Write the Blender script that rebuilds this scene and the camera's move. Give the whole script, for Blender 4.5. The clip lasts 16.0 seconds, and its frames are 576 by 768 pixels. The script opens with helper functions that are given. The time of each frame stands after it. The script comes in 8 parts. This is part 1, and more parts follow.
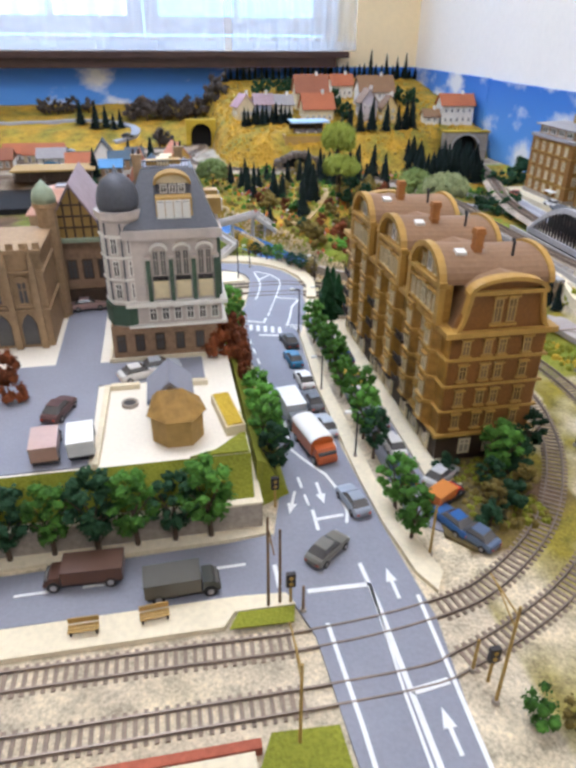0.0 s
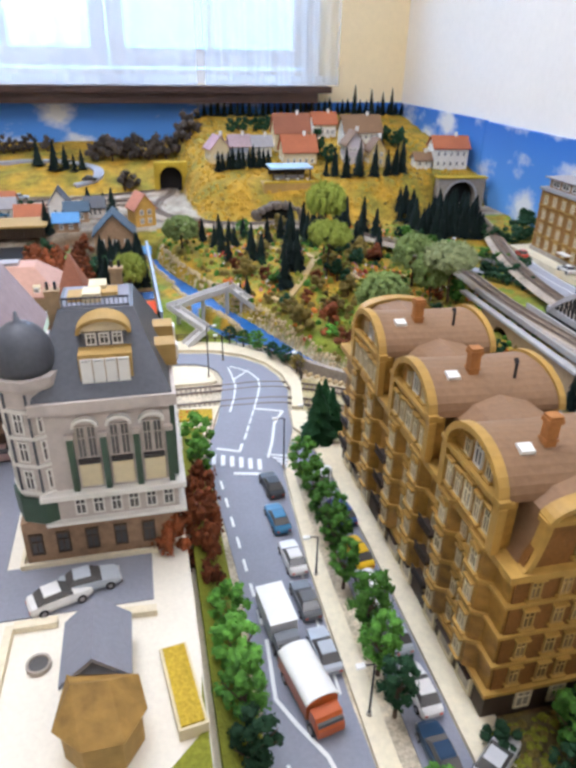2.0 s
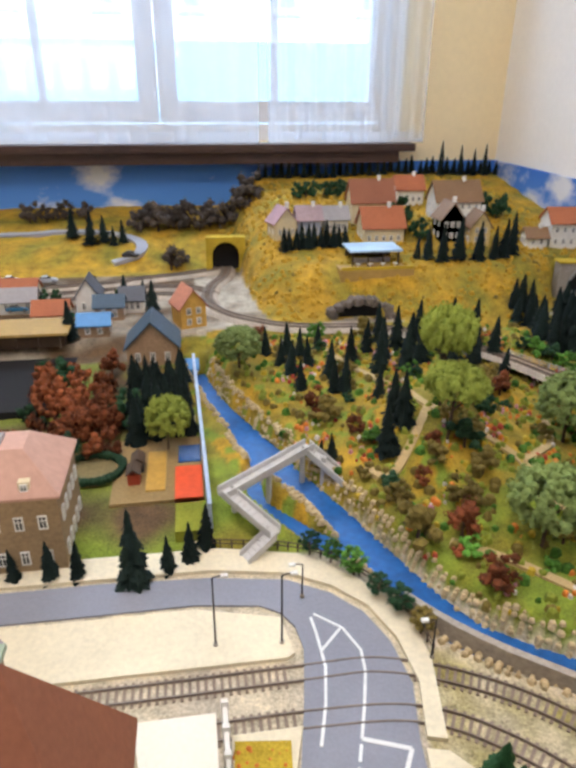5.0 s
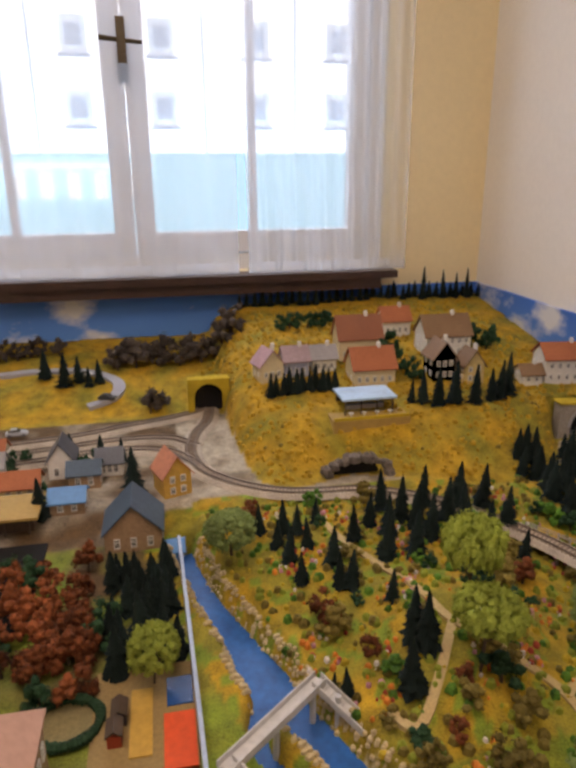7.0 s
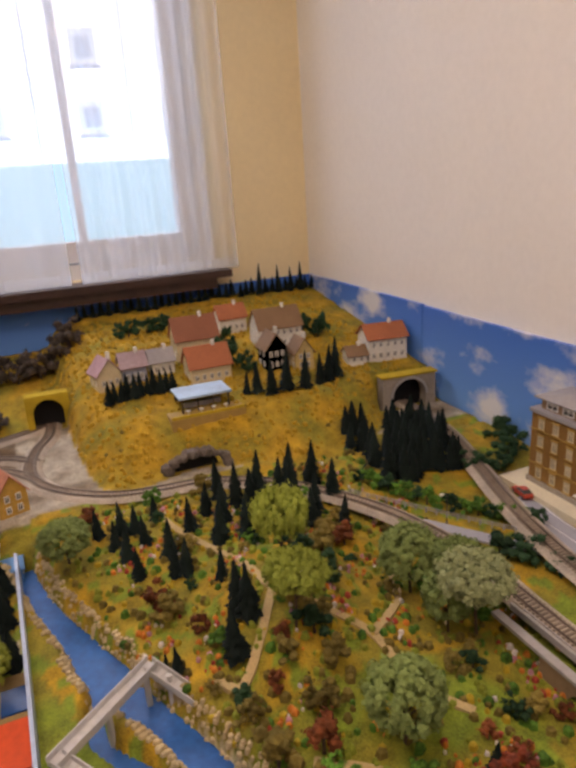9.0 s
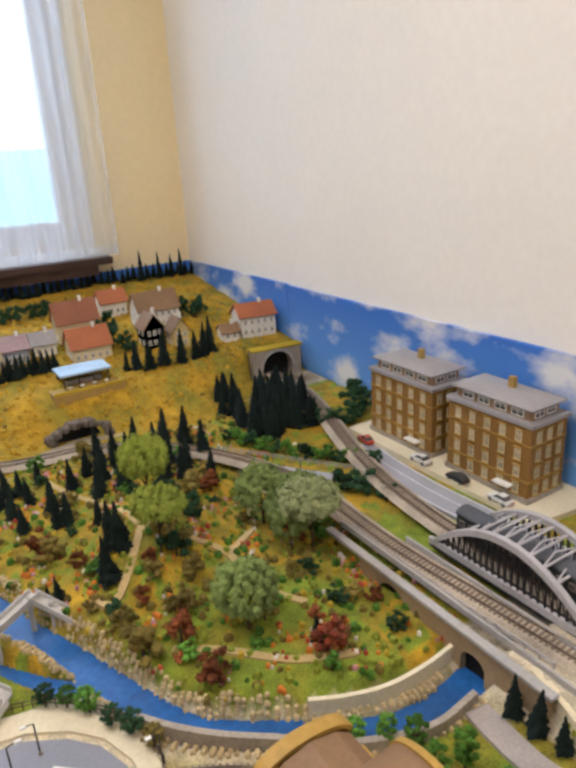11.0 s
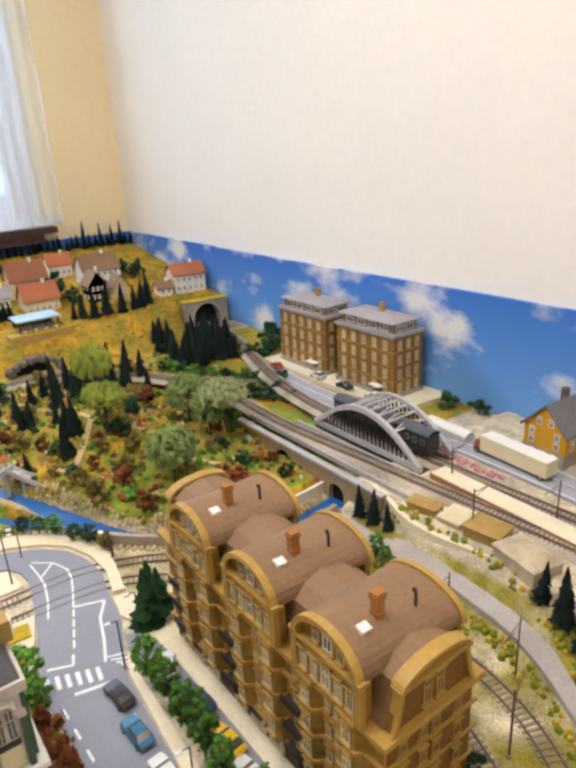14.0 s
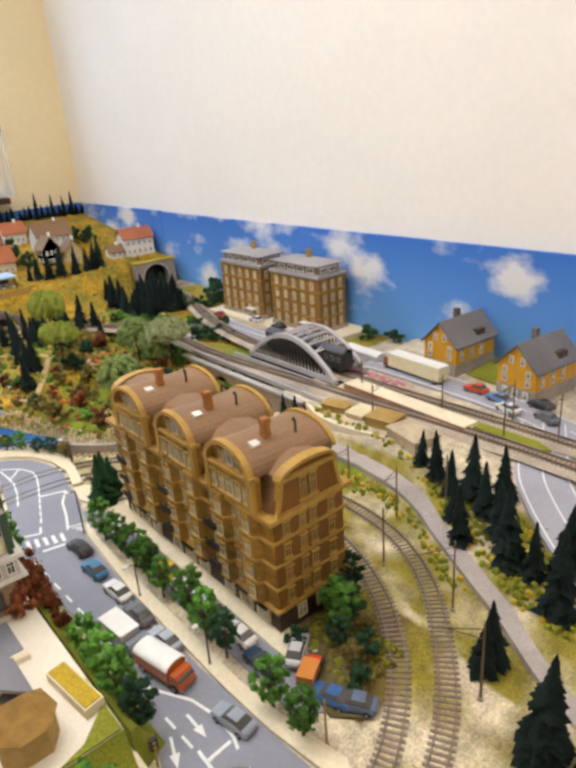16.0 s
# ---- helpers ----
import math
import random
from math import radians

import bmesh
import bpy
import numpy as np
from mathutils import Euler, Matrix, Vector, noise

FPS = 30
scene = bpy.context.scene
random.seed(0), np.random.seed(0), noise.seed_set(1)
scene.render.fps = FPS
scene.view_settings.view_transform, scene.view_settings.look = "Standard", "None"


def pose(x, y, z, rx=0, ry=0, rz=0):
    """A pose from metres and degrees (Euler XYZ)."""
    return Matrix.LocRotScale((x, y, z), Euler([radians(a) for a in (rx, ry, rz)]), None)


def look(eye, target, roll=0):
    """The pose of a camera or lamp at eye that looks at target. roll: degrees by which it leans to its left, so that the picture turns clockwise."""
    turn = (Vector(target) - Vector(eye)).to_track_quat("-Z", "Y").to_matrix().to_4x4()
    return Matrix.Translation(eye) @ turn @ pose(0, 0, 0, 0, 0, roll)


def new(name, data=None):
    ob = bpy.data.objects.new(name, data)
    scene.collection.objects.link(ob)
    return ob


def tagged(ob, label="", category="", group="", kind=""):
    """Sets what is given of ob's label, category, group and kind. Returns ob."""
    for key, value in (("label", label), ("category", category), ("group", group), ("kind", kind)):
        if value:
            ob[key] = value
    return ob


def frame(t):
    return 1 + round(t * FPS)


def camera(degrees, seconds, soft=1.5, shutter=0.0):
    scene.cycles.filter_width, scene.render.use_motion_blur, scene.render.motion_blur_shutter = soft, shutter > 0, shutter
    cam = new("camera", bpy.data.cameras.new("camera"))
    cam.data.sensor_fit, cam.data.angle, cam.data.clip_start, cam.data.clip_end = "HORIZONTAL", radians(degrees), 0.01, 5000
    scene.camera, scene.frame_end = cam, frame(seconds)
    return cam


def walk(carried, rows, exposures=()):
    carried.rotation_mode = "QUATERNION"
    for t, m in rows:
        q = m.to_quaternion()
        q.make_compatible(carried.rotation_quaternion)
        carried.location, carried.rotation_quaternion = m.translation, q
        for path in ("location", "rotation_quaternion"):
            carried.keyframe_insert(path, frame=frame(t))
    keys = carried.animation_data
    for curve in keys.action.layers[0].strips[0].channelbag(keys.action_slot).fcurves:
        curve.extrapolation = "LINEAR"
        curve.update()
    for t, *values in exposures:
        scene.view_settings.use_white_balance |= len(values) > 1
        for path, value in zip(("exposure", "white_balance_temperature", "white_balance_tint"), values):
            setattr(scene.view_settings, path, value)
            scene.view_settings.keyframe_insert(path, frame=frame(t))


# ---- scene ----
cam = camera(48.8, 16.0, soft=4.0)
PATH = [
    (0, (0.056, -0.157, 0.428), (0.392, 1.556, -0.548), 0.5),
    (0.5, (0.068, -0.097, 0.444), (0.419, 1.625, -0.509), 1.8),
    (1, (0.065, -0.032, 0.456), (0.451, 1.685, -0.494), 1.6),
    (1.5, (0.091, 0.051, 0.47), (0.509, 1.769, -0.466), 0.9),
    (2, (0.104, 0.108, 0.473), (0.507, 1.83, -0.46), 1.0),
    (2.5, (0.113, 0.182, 0.481), (0.518, 1.902, -0.454), 0.2),
    (3, (0.12, 0.263, 0.485), (0.49, 1.992, -0.45), 0.4),
    (3.5, (0.123, 0.331, 0.485), (0.482, 2.063, -0.448), 0.6),
    (4, (0.126, 0.412, 0.486), (0.433, 2.158, -0.439), 0.5),
    (4.2, (0.128, 0.447, 0.482), (0.404, 2.205, -0.431), 0.3),
    (6.5, (0.102, 0.693, 0.616), (0.399, 2.552, -0.06), 0.7),
    (7, (0.112, 0.72, 0.633), (0.478, 2.586, 0.014), -0.4),
    (7.5, (0.144, 0.716, 0.634), (0.623, 2.562, 0.033), -1.9),
    (8, (0.169, 0.69, 0.64), (0.739, 2.508, 0.034), -1.9),
    (8.5, (0.199, 0.663, 0.636), (0.846, 2.451, 0.018), -2.8),
    (11, (0.197, 0.449, 0.635), (1.171, 2.063, -0.034), -3.3),
    (11.5, (0.181, 0.381, 0.636), (1.21, 1.949, -0.059), -3.0),
    (12, (0.169, 0.326, 0.636), (1.232, 1.868, -0.066), -3.2),
    (12.5, (0.144, 0.279, 0.632), (1.193, 1.833, -0.063), -4.0),
    (13, (0.119, 0.224, 0.621), (1.156, 1.787, -0.075), -4.0),
    (13.5, (0.1, 0.173, 0.613), (1.151, 1.723, -0.088), -5.2),
    (14, (0.069, 0.129, 0.598), (1.167, 1.644, -0.108), -3.1),
    (14.5, (0.047, 0.076, 0.586), (1.175, 1.57, -0.116), -3.3),
    (15, (0.027, 0.023, 0.579), (1.198, 1.486, -0.121), -2.6),
    (15.5, (0.012, -0.023, 0.569), (1.212, 1.408, -0.144), -3.2),
    (16, (-0.008, -0.076, 0.552), (1.158, 1.36, -0.208), -4.2),
]
EXPOSURES = [(0.0, 0.17, 5450, 16), (4.2, 0.22, 5650, 15), (6.2, -0.68, 7150, 22), (8.7, -0.75, 7700, 32), (10.8, -0.34, 6500, 17), (12.2, -0.04, 6450, 15), (16.0, 0.06, 6350, 14)]
walk(cam, [(t, look(eye, target, roll)) for t, eye, target, roll in PATH], EXPOSURES)

# ---- world, sun, lamps, exposure ----
world = bpy.data.worlds.new("sky")
scene.world = world
world.use_nodes = True
wn = world.node_tree
sky = wn.nodes.new("ShaderNodeTexSky")
sky.sky_type = "NISHITA"
sky.sun_disc = False
sky.sun_elevation = radians(42)
sky.sun_rotation = radians(200)
wn.links.new(sky.outputs[0], wn.nodes["Background"].inputs[0])
wn.nodes["Background"].inputs[1].default_value = 0.12


def area_lamp(name, m, sx, sy, power, colour):
    data = bpy.data.lights.new(name, "AREA")
    data.shape, data.size, data.size_y, data.energy, data.color = "RECTANGLE", sx, sy, power, colour
    ob = new(name, data)
    ob.matrix_world = m
    return ob


# daylight in the window's opening, and two warm tubes on the ceiling
area_lamp("window_daylight", look((0.05, 3.55, 1.95), (0.05, 1.3, 0.1)), 2.2, 1.0, 75, (0.60, 0.79, 1.0))
area_lamp("ceiling_lamp_light", look((-0.15, 1.0, 1.93), (-0.12, 1.03, 0.0)), 1.5, 0.7, 27, (1.0, 0.97, 0.94))
area_lamp("ceiling_lamp_light", look((0.3, -0.9, 1.93), (0.3, -0.87, 0.0)), 1.5, 0.5, 9, (1.0, 0.96, 0.89))


# ---- materials ----
def M(name, rgb, rough=0.7, metal=0.0, var=0.22, scale=120.0, bump=0.15, tint=None, jitter=0.0, coarse=14.0):
    """A surface with grain and larger blotches, in metres."""
    m = bpy.data.materials.new(name)
    m.use_nodes = True
    nt = m.node_tree
    b = nt.nodes["Principled BSDF"]
    geo = nt.nodes.new("ShaderNodeNewGeometry")
    n1, n2 = nt.nodes.new("ShaderNodeTexNoise"), nt.nodes.new("ShaderNodeTexNoise")
    n1.inputs["Scale"].default_value, n1.inputs["Detail"].default_value = scale, 4
    n2.inputs["Scale"].default_value, n2.inputs["Detail"].default_value = coarse, 3
    for n in (n1, n2):
        nt.links.new(geo.outputs["Position"], n.inputs["Vector"])
    add = nt.nodes.new("ShaderNodeMath")
    add.operation = "ADD"
    nt.links.new(n1.outputs["Fac"], add.inputs[0])
    nt.links.new(n2.outputs["Fac"], add.inputs[1])
    ramp = nt.nodes.new("ShaderNodeMapRange")
    ramp.inputs["From Min"].default_value, ramp.inputs["From Max"].default_value = 0.65, 1.35
    nt.links.new(add.outputs[0], ramp.inputs["Value"])
    mix = nt.nodes.new("ShaderNodeMix")
    mix.data_type = "RGBA"
    lo = [c * (1 - var) for c in rgb]
    hi = [min(1, c * (1 + var)) for c in (tint or rgb)]
    mix.inputs[6].default_value, mix.inputs[7].default_value = (*lo, 1), (*hi, 1)
    nt.links.new(ramp.outputs[0], mix.inputs[0])
    last = mix.outputs[2]
    if jitter:
        info, hsv, mr = nt.nodes.new("ShaderNodeObjectInfo"), nt.nodes.new("ShaderNodeHueSaturation"), nt.nodes.new("ShaderNodeMapRange")
        mr.inputs["To Min"].default_value, mr.inputs["To Max"].default_value = 1 - jitter, 1 + jitter
        nt.links.new(info.outputs["Random"], mr.inputs["Value"])
        nt.links.new(mr.outputs[0], hsv.inputs["Value"])
        nt.links.new(last, hsv.inputs["Color"])
        last = hsv.outputs[0]
    nt.links.new(last, b.inputs["Base Color"])
    b.inputs["Roughness"].default_value, b.inputs["Metallic"].default_value = rough, metal
    if bump:
        bp = nt.nodes.new("ShaderNodeBump")
        bp.inputs["Strength"].default_value, bp.inputs["Distance"].default_value = bump, 0.002
        nt.links.new(n1.outputs["Fac"], bp.inputs["Height"])
        nt.links.new(bp.outputs[0], b.inputs["Normal"])
    return m


asphalt = M("asphalt", (0.25, 0.255, 0.295), 0.75, var=0.1, scale=300)
asphalt_dark = M("dark_asphalt", (0.15, 0.15, 0.18), 0.8, var=0.15, scale=250)
paint_white = M("white_road_paint", (0.78, 0.78, 0.76), 0.6, var=0.08)
pavement_mat = M("cream_pavement", (0.76, 0.67, 0.47), 0.8, var=0.12, scale=200)
sand_mat = M("pale_sand", (0.80, 0.74, 0.61), 0.85, var=0.07, scale=250)
grass_mat = M("static_grass", (0.24, 0.25, 0.025), 0.9, var=0.35, scale=400, bump=0.6)
straw_mat = M("straw_grass", (0.50, 0.35, 0.03), 0.9, var=0.35, scale=400, bump=0.6)
ballast_mat = M("ballast", (0.47, 0.39, 0.30), 0.9, var=0.45, scale=500, bump=0.8)
sleeper_mat = M("sleeper_wood", (0.25, 0.19, 0.14), 0.8, var=0.3)
rail_mat = M("rail_steel", (0.25, 0.20, 0.16), 0.4, 0.7, var=0.2)
stone_mat = M("grey_stone", (0.36, 0.31, 0.25), 0.85, var=0.3, scale=180, bump=0.5)
stone_dark = M("dark_stone", (0.16, 0.13, 0.11), 0.85, var=0.35, scale=180, bump=0.5)
concrete = M("concrete", (0.42, 0.40, 0.38), 0.8, var=0.15)
ochre = M("ochre_plastic", (0.23, 0.118, 0.016), 0.45, var=0.35, tint=(0.36, 0.19, 0.028))
ochre_light = M("ochre_trim", (0.44, 0.26, 0.05), 0.5, var=0.18)
ochre_brick = M("ochre_brick", (0.20, 0.082, 0.013), 0.6, var=0.25, scale=300)
dark_base = M("dark_brown_base", (0.045, 0.026, 0.015), 0.6, var=0.25)
roof_brown = M("brown_roof", (0.245, 0.138, 0.066), 0.6, var=0.16, scale=200)
slate = M("slate_roof", (0.085, 0.09, 0.105), 0.5, var=0.2, scale=250)
slate_light = M("grey_roof", (0.34, 0.32, 0.32), 0.6, var=0.12)
terracotta = M("terracotta_roof", (0.42, 0.13, 0.05), 0.7, var=0.2, scale=250)
red_roof = M("red_brown_roof", (0.30, 0.11, 0.055), 0.7, var=0.15, scale=250)
pink_roof = M("pink_roof", (0.52, 0.30, 0.22), 0.7, var=0.12)
cream_wall = M("cream_wall", (0.68, 0.58, 0.36), 0.7, var=0.12)
white_wall = M("white_render", (0.78, 0.75, 0.68), 0.7, var=0.1)
pale_facade = M("pale_grey_facade", (0.54, 0.475, 0.425), 0.6, var=0.16)
grey_wall = M("grey_facade", (0.48, 0.42, 0.36), 0.6, var=0.14)
lilac_wall = M("lilac_wall", (0.52, 0.47, 0.50), 0.7, var=0.12)
brown_wall = M("brown_stone_wall", (0.33, 0.21, 0.12), 0.7, var=0.3, scale=160)
gothic_stone = M("sandstone", (0.34, 0.23, 0.12), 0.75, var=0.25, scale=180, bump=0.4)
brick_mat = M("brown_brick", (0.27, 0.135, 0.030), 0.7, var=0.22, scale=320)
yellow_wall = M("yellow_timber", (0.66, 0.33, 0.015), 0.6, var=0.12)
timber = M("dark_timber", (0.08, 0.05, 0.03), 0.7, var=0.25)
green_tile = M("green_tile", (0.045, 0.085, 0.05), 0.45, var=0.2)
verdigris = M("verdigris", (0.30, 0.36, 0.24), 0.6, var=0.15)
blue_roof = M("blue_roof", (0.10, 0.28, 0.55), 0.5, var=0.12)
teal_roof = M("teal_slate_roof", (0.05, 0.085, 0.12), 0.55, var=0.2)
glass_dark = M("window_glass", (0.10, 0.095, 0.09), 0.15, var=0.1, bump=0)
glass_net = M("net_curtained_glass", (0.42, 0.36, 0.27), 0.2, var=0.5, scale=70, bump=0, jitter=0.35)
glass_dim = M("dim_glass", (0.20, 0.14, 0.07), 0.2, var=0.5, scale=70, bump=0, jitter=0.3)
frame_white = M("white_frame", (0.80, 0.78, 0.72), 0.5, var=0.06, bump=0)
iron = M("dark_iron", (0.04, 0.035, 0.035), 0.5, 0.4, var=0.2)
steel_grey = M("grey_bridge_steel", (0.50, 0.48, 0.49), 0.45, 0.1, var=0.15)
pole_mat = M("weathered_pole", (0.16, 0.10, 0.05), 0.7, var=0.3)
pole_yellow = M("yellow_brown_pole", (0.38, 0.24, 0.05), 0.6, var=0.25)
bark = M("bark", (0.09, 0.055, 0.03), 0.9, var=0.3)
leaf_green = M("leaf_green", (0.04, 0.12, 0.02), 0.8, var=0.6, scale=160, tint=(0.10, 0.24, 0.03), jitter=0.4)
leaf_dark = M("leaf_dark_green", (0.022, 0.06, 0.025), 0.8, var=0.4, scale=300, jitter=0.3)
leaf_lime = M("leaf_lime", (0.28, 0.33, 0.05), 0.85, var=0.3, scale=300, jitter=0.12)
leaf_sage = M("leaf_sage", (0.19, 0.25, 0.075), 0.85, var=0.3, scale=300, jitter=0.15)
leaf_pale = M("leaf_pale_sage", (0.27, 0.30, 0.14), 0.85, var=0.35, scale=300, jitter=0.15)
leaf_rust = M("leaf_rust", (0.085, 0.04, 0.018), 0.85, var=0.7, scale=140, tint=(0.21, 0.06, 0.02), jitter=0.4)
leaf_ember = M("leaf_dark_ember", (0.04, 0.018, 0.012), 0.8, var=0.8, scale=90, tint=(0.30, 0.05, 0.012), jitter=0.2)
leaf_olive = M("leaf_olive", (0.20, 0.15, 0.035), 0.85, var=0.5, scale=200, jitter=0.35)
leaf_yellow = M("leaf_yellow", (0.60, 0.42, 0.04), 0.85, var=0.3, scale=200, jitter=0.3)
fir_mat = M("fir_green", (0.009, 0.017, 0.014), 0.85, var=0.4, scale=300, jitter=0.3)
petal_red = M("petal_red", (0.55, 0.08, 0.04), 0.8, var=0.3, jitter=0.3)
petal_orange = M("petal_orange", (0.55, 0.17, 0.02), 0.8, var=0.3, jitter=0.3)
petal_white = M("petal_white", (0.75, 0.68, 0.62), 0.8, var=0.15)
petal_pink = M("petal_pink", (0.55, 0.25, 0.30), 0.8, var=0.3)
rock_mat = M("river_stone", (0.66, 0.51, 0.28), 0.85, var=0.35, scale=120, jitter=0.25)
water_mat = M("blue_water", (0.009, 0.105, 0.34), 0.5, var=0.35, scale=90, bump=0.25)
wood_board = M("tan_board", (0.41, 0.26, 0.07), 0.7, var=0.15)
rubber = M("tyre_rubber", (0.02, 0.02, 0.02), 0.8, var=0.1, bump=0)
wall_paint = M("ivory_wall_paint", (0.95, 0.895, 0.815), 0.9, var=0.03, scale=60, coarse=2.5, bump=0.03)
wall_gold = M("yellow_wall_paint", (0.92, 0.765, 0.475), 0.9, var=0.04, scale=60, coarse=2.5, bump=0.03)
sill_mat = M("dark_brown_sill", (0.055, 0.028, 0.022), 0.4, var=0.25, scale=40)
window_paint = M("white_window_paint", (0.78, 0.77, 0.78), 0.4, var=0.04, bump=0.02)
floor_mat = M("floor_boards", (0.22, 0.14, 0.08), 0.5, var=0.2, scale=20)
table_wood = M("plywood", (0.42, 0.29, 0.16), 0.6, var=0.2, scale=30)
brass = M("aged_brass", (0.09, 0.07, 0.045), 0.4, 0.7, var=0.2)


def car_paint(name, rgb):
    return M(name, rgb, 0.3, var=0.08, bump=0)


def leafy(m):
    """Lets some light through the leaves."""
    b = m.node_tree.nodes["Principled BSDF"]
    b.inputs["Specular IOR Level"].default_value = 0.2
    return m


for one in (leaf_green, leaf_dark, leaf_lime, leaf_sage, leaf_pale, leaf_rust, leaf_olive, leaf_yellow, fir_mat, grass_mat, straw_mat):
    leafy(one)


def sky_print(name):
    """A printed sky: deep blue with white clouds."""
    m = bpy.data.materials.new(name)
    m.use_nodes = True
    nt = m.node_tree
    b = nt.nodes["Principled BSDF"]
    geo, mp = nt.nodes.new("ShaderNodeNewGeometry"), nt.nodes.new("ShaderNodeMapping")
    mp.inputs["Scale"].default_value = (1.0, 1.0, 1.7)
    mp.inputs["Location"].default_value = (0.37, 0.10, 0.0)
    nt.links.new(geo.outputs["Position"], mp.inputs["Vector"])
    n, puff = nt.nodes.new("ShaderNodeTexNoise"), nt.nodes.new("ShaderNodeTexVoronoi")
    n.inputs["Scale"].default_value, n.inputs["Detail"].default_value, n.inputs["Roughness"].default_value = 15.0, 6, 0.6
    puff.feature = "SMOOTH_F1"
    puff.inputs["Scale"].default_value, puff.inputs["Smoothness"].default_value = 4.9, 0.5
    nt.links.new(mp.outputs[0], n.inputs["Vector"])
    nt.links.new(mp.outputs[0], puff.inputs["Vector"])
    edge = nt.nodes.new("ShaderNodeMath")
    edge.operation = "MULTIPLY_ADD"
    edge.inputs[1].default_value = 0.75
    nt.links.new(n.outputs["Fac"], edge.inputs[0])
    nt.links.new(puff.outputs["Distance"], edge.inputs[2])
    cloud = nt.nodes.new("ShaderNodeMapRange")
    cloud.inputs["From Min"].default_value, cloud.inputs["From Max"].default_value = 0.82, 0.54
    nt.links.new(edge.outputs[0], cloud.inputs["Value"])
    sep = nt.nodes.new("ShaderNodeSeparateXYZ")
    nt.links.new(geo.outputs["Position"], sep.inputs[0])
    deep = nt.nodes.new("ShaderNodeMapRange")
    deep.inputs["From Min"].default_value, deep.inputs["From Max"].default_value = 0.03, 0.28
    nt.links.new(sep.outputs["Z"], deep.inputs["Value"])
    base, mix = nt.nodes.new("ShaderNodeMix"), nt.nodes.new("ShaderNodeMix")
    base.data_type = mix.data_type = "RGBA"
    base.inputs[6].default_value, base.inputs[7].default_value = (0.16, 0.40, 0.82, 1), (0.045, 0.19, 0.64, 1)
    nt.links.new(deep.outputs[0], base.inputs[0])
    nt.links.new(base.outputs[2], mix.inputs[6])
    mix.inputs[7].default_value = (0.80, 0.80, 0.82, 1)
    nt.links.new(cloud.outputs[0], mix.inputs[0])
    nt.links.new(mix.outputs[2], b.inputs["Base Color"])
    b.inputs["Roughness"].default_value = 0.55
    return m


sky_mat = sky_print("printed_sky")


def ground_mat():
    """Ground cover: the colour of each patch, broken up by flock."""
    m = M("scenic_ground", (0.5, 0.5, 0.5), 0.95, var=0.5, scale=350, bump=0.7, coarse=40)
    nt = m.node_tree
    b = nt.nodes["Principled BSDF"]
    attr, mul = nt.nodes.new("ShaderNodeAttribute"), nt.nodes.new("ShaderNodeMix")
    attr.attribute_name = "cover"
    mul.data_type, mul.blend_type = "RGBA", "MULTIPLY"
    mul.inputs[0].default_value = 1.0
    src = b.inputs["Base Color"].links[0].from_socket
    nt.links.new(attr.outputs["Color"], mul.inputs[6])
    gain = nt.nodes.new("ShaderNodeVectorMath")
    gain.operation = "SCALE"
    gain.inputs["Scale"].default_value = 2.0
    nt.links.new(src, gain.inputs[0])
    nt.links.new(gain.outputs[0], mul.inputs[7])
    nt.links.new(mul.outputs[2], b.inputs["Base Color"])
    return m


cover_mat = ground_mat()


def sheer():
    m = bpy.data.materials.new("sheer_curtain")
    m.use_nodes = True
    nt = m.node_tree
    nt.nodes.remove(nt.nodes["Principled BSDF"])
    out = nt.nodes["Material Output"]
    tr, df, tl, m1, m2 = (nt.nodes.new("ShaderNode" + k) for k in ("BsdfTransparent", "BsdfDiffuse", "BsdfTranslucent", "MixShader", "MixShader"))
    df.inputs[0].default_value = tl.inputs[0].default_value = (0.80, 0.87, 0.97, 1)
    m1.inputs[0].default_value, m2.inputs[0].default_value = 0.62, 0.30
    nt.links.new(df.outputs[0], m1.inputs[1])
    nt.links.new(tl.outputs[0], m1.inputs[2])
    nt.links.new(tr.outputs[0], m2.inputs[1])
    nt.links.new(m1.outputs[0], m2.inputs[2])
    nt.links.new(m2.outputs[0], out.inputs[0])
    return m


curtain_mat = sheer()


# emission in the part's own colour, for the lamp diffusers and the daylit street
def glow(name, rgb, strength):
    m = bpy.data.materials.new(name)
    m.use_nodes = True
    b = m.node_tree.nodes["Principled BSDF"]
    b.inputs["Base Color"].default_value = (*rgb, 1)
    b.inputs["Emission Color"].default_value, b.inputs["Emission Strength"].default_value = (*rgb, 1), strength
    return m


def clear_glass():
    m = bpy.data.materials.new("clear_glass")
    m.use_nodes = True
    b = m.node_tree.nodes["Principled BSDF"]
    b.inputs["Transmission Weight"].default_value, b.inputs["Roughness"].default_value, b.inputs["IOR"].default_value = 1.0, 0.0, 1.45
    return m


pane_glass = clear_glass()


# ---- mesh helpers ----
def thing(name, label, category, x=0.0, y=0.0, z=0.0, rz=0.0, group="", kind=""):
    ob = new(name)
    ob.empty_display_size = 0.01
    ob.matrix_world = pose(x, y, z, 0, 0, rz)
    return tagged(ob, label, category, group, kind)


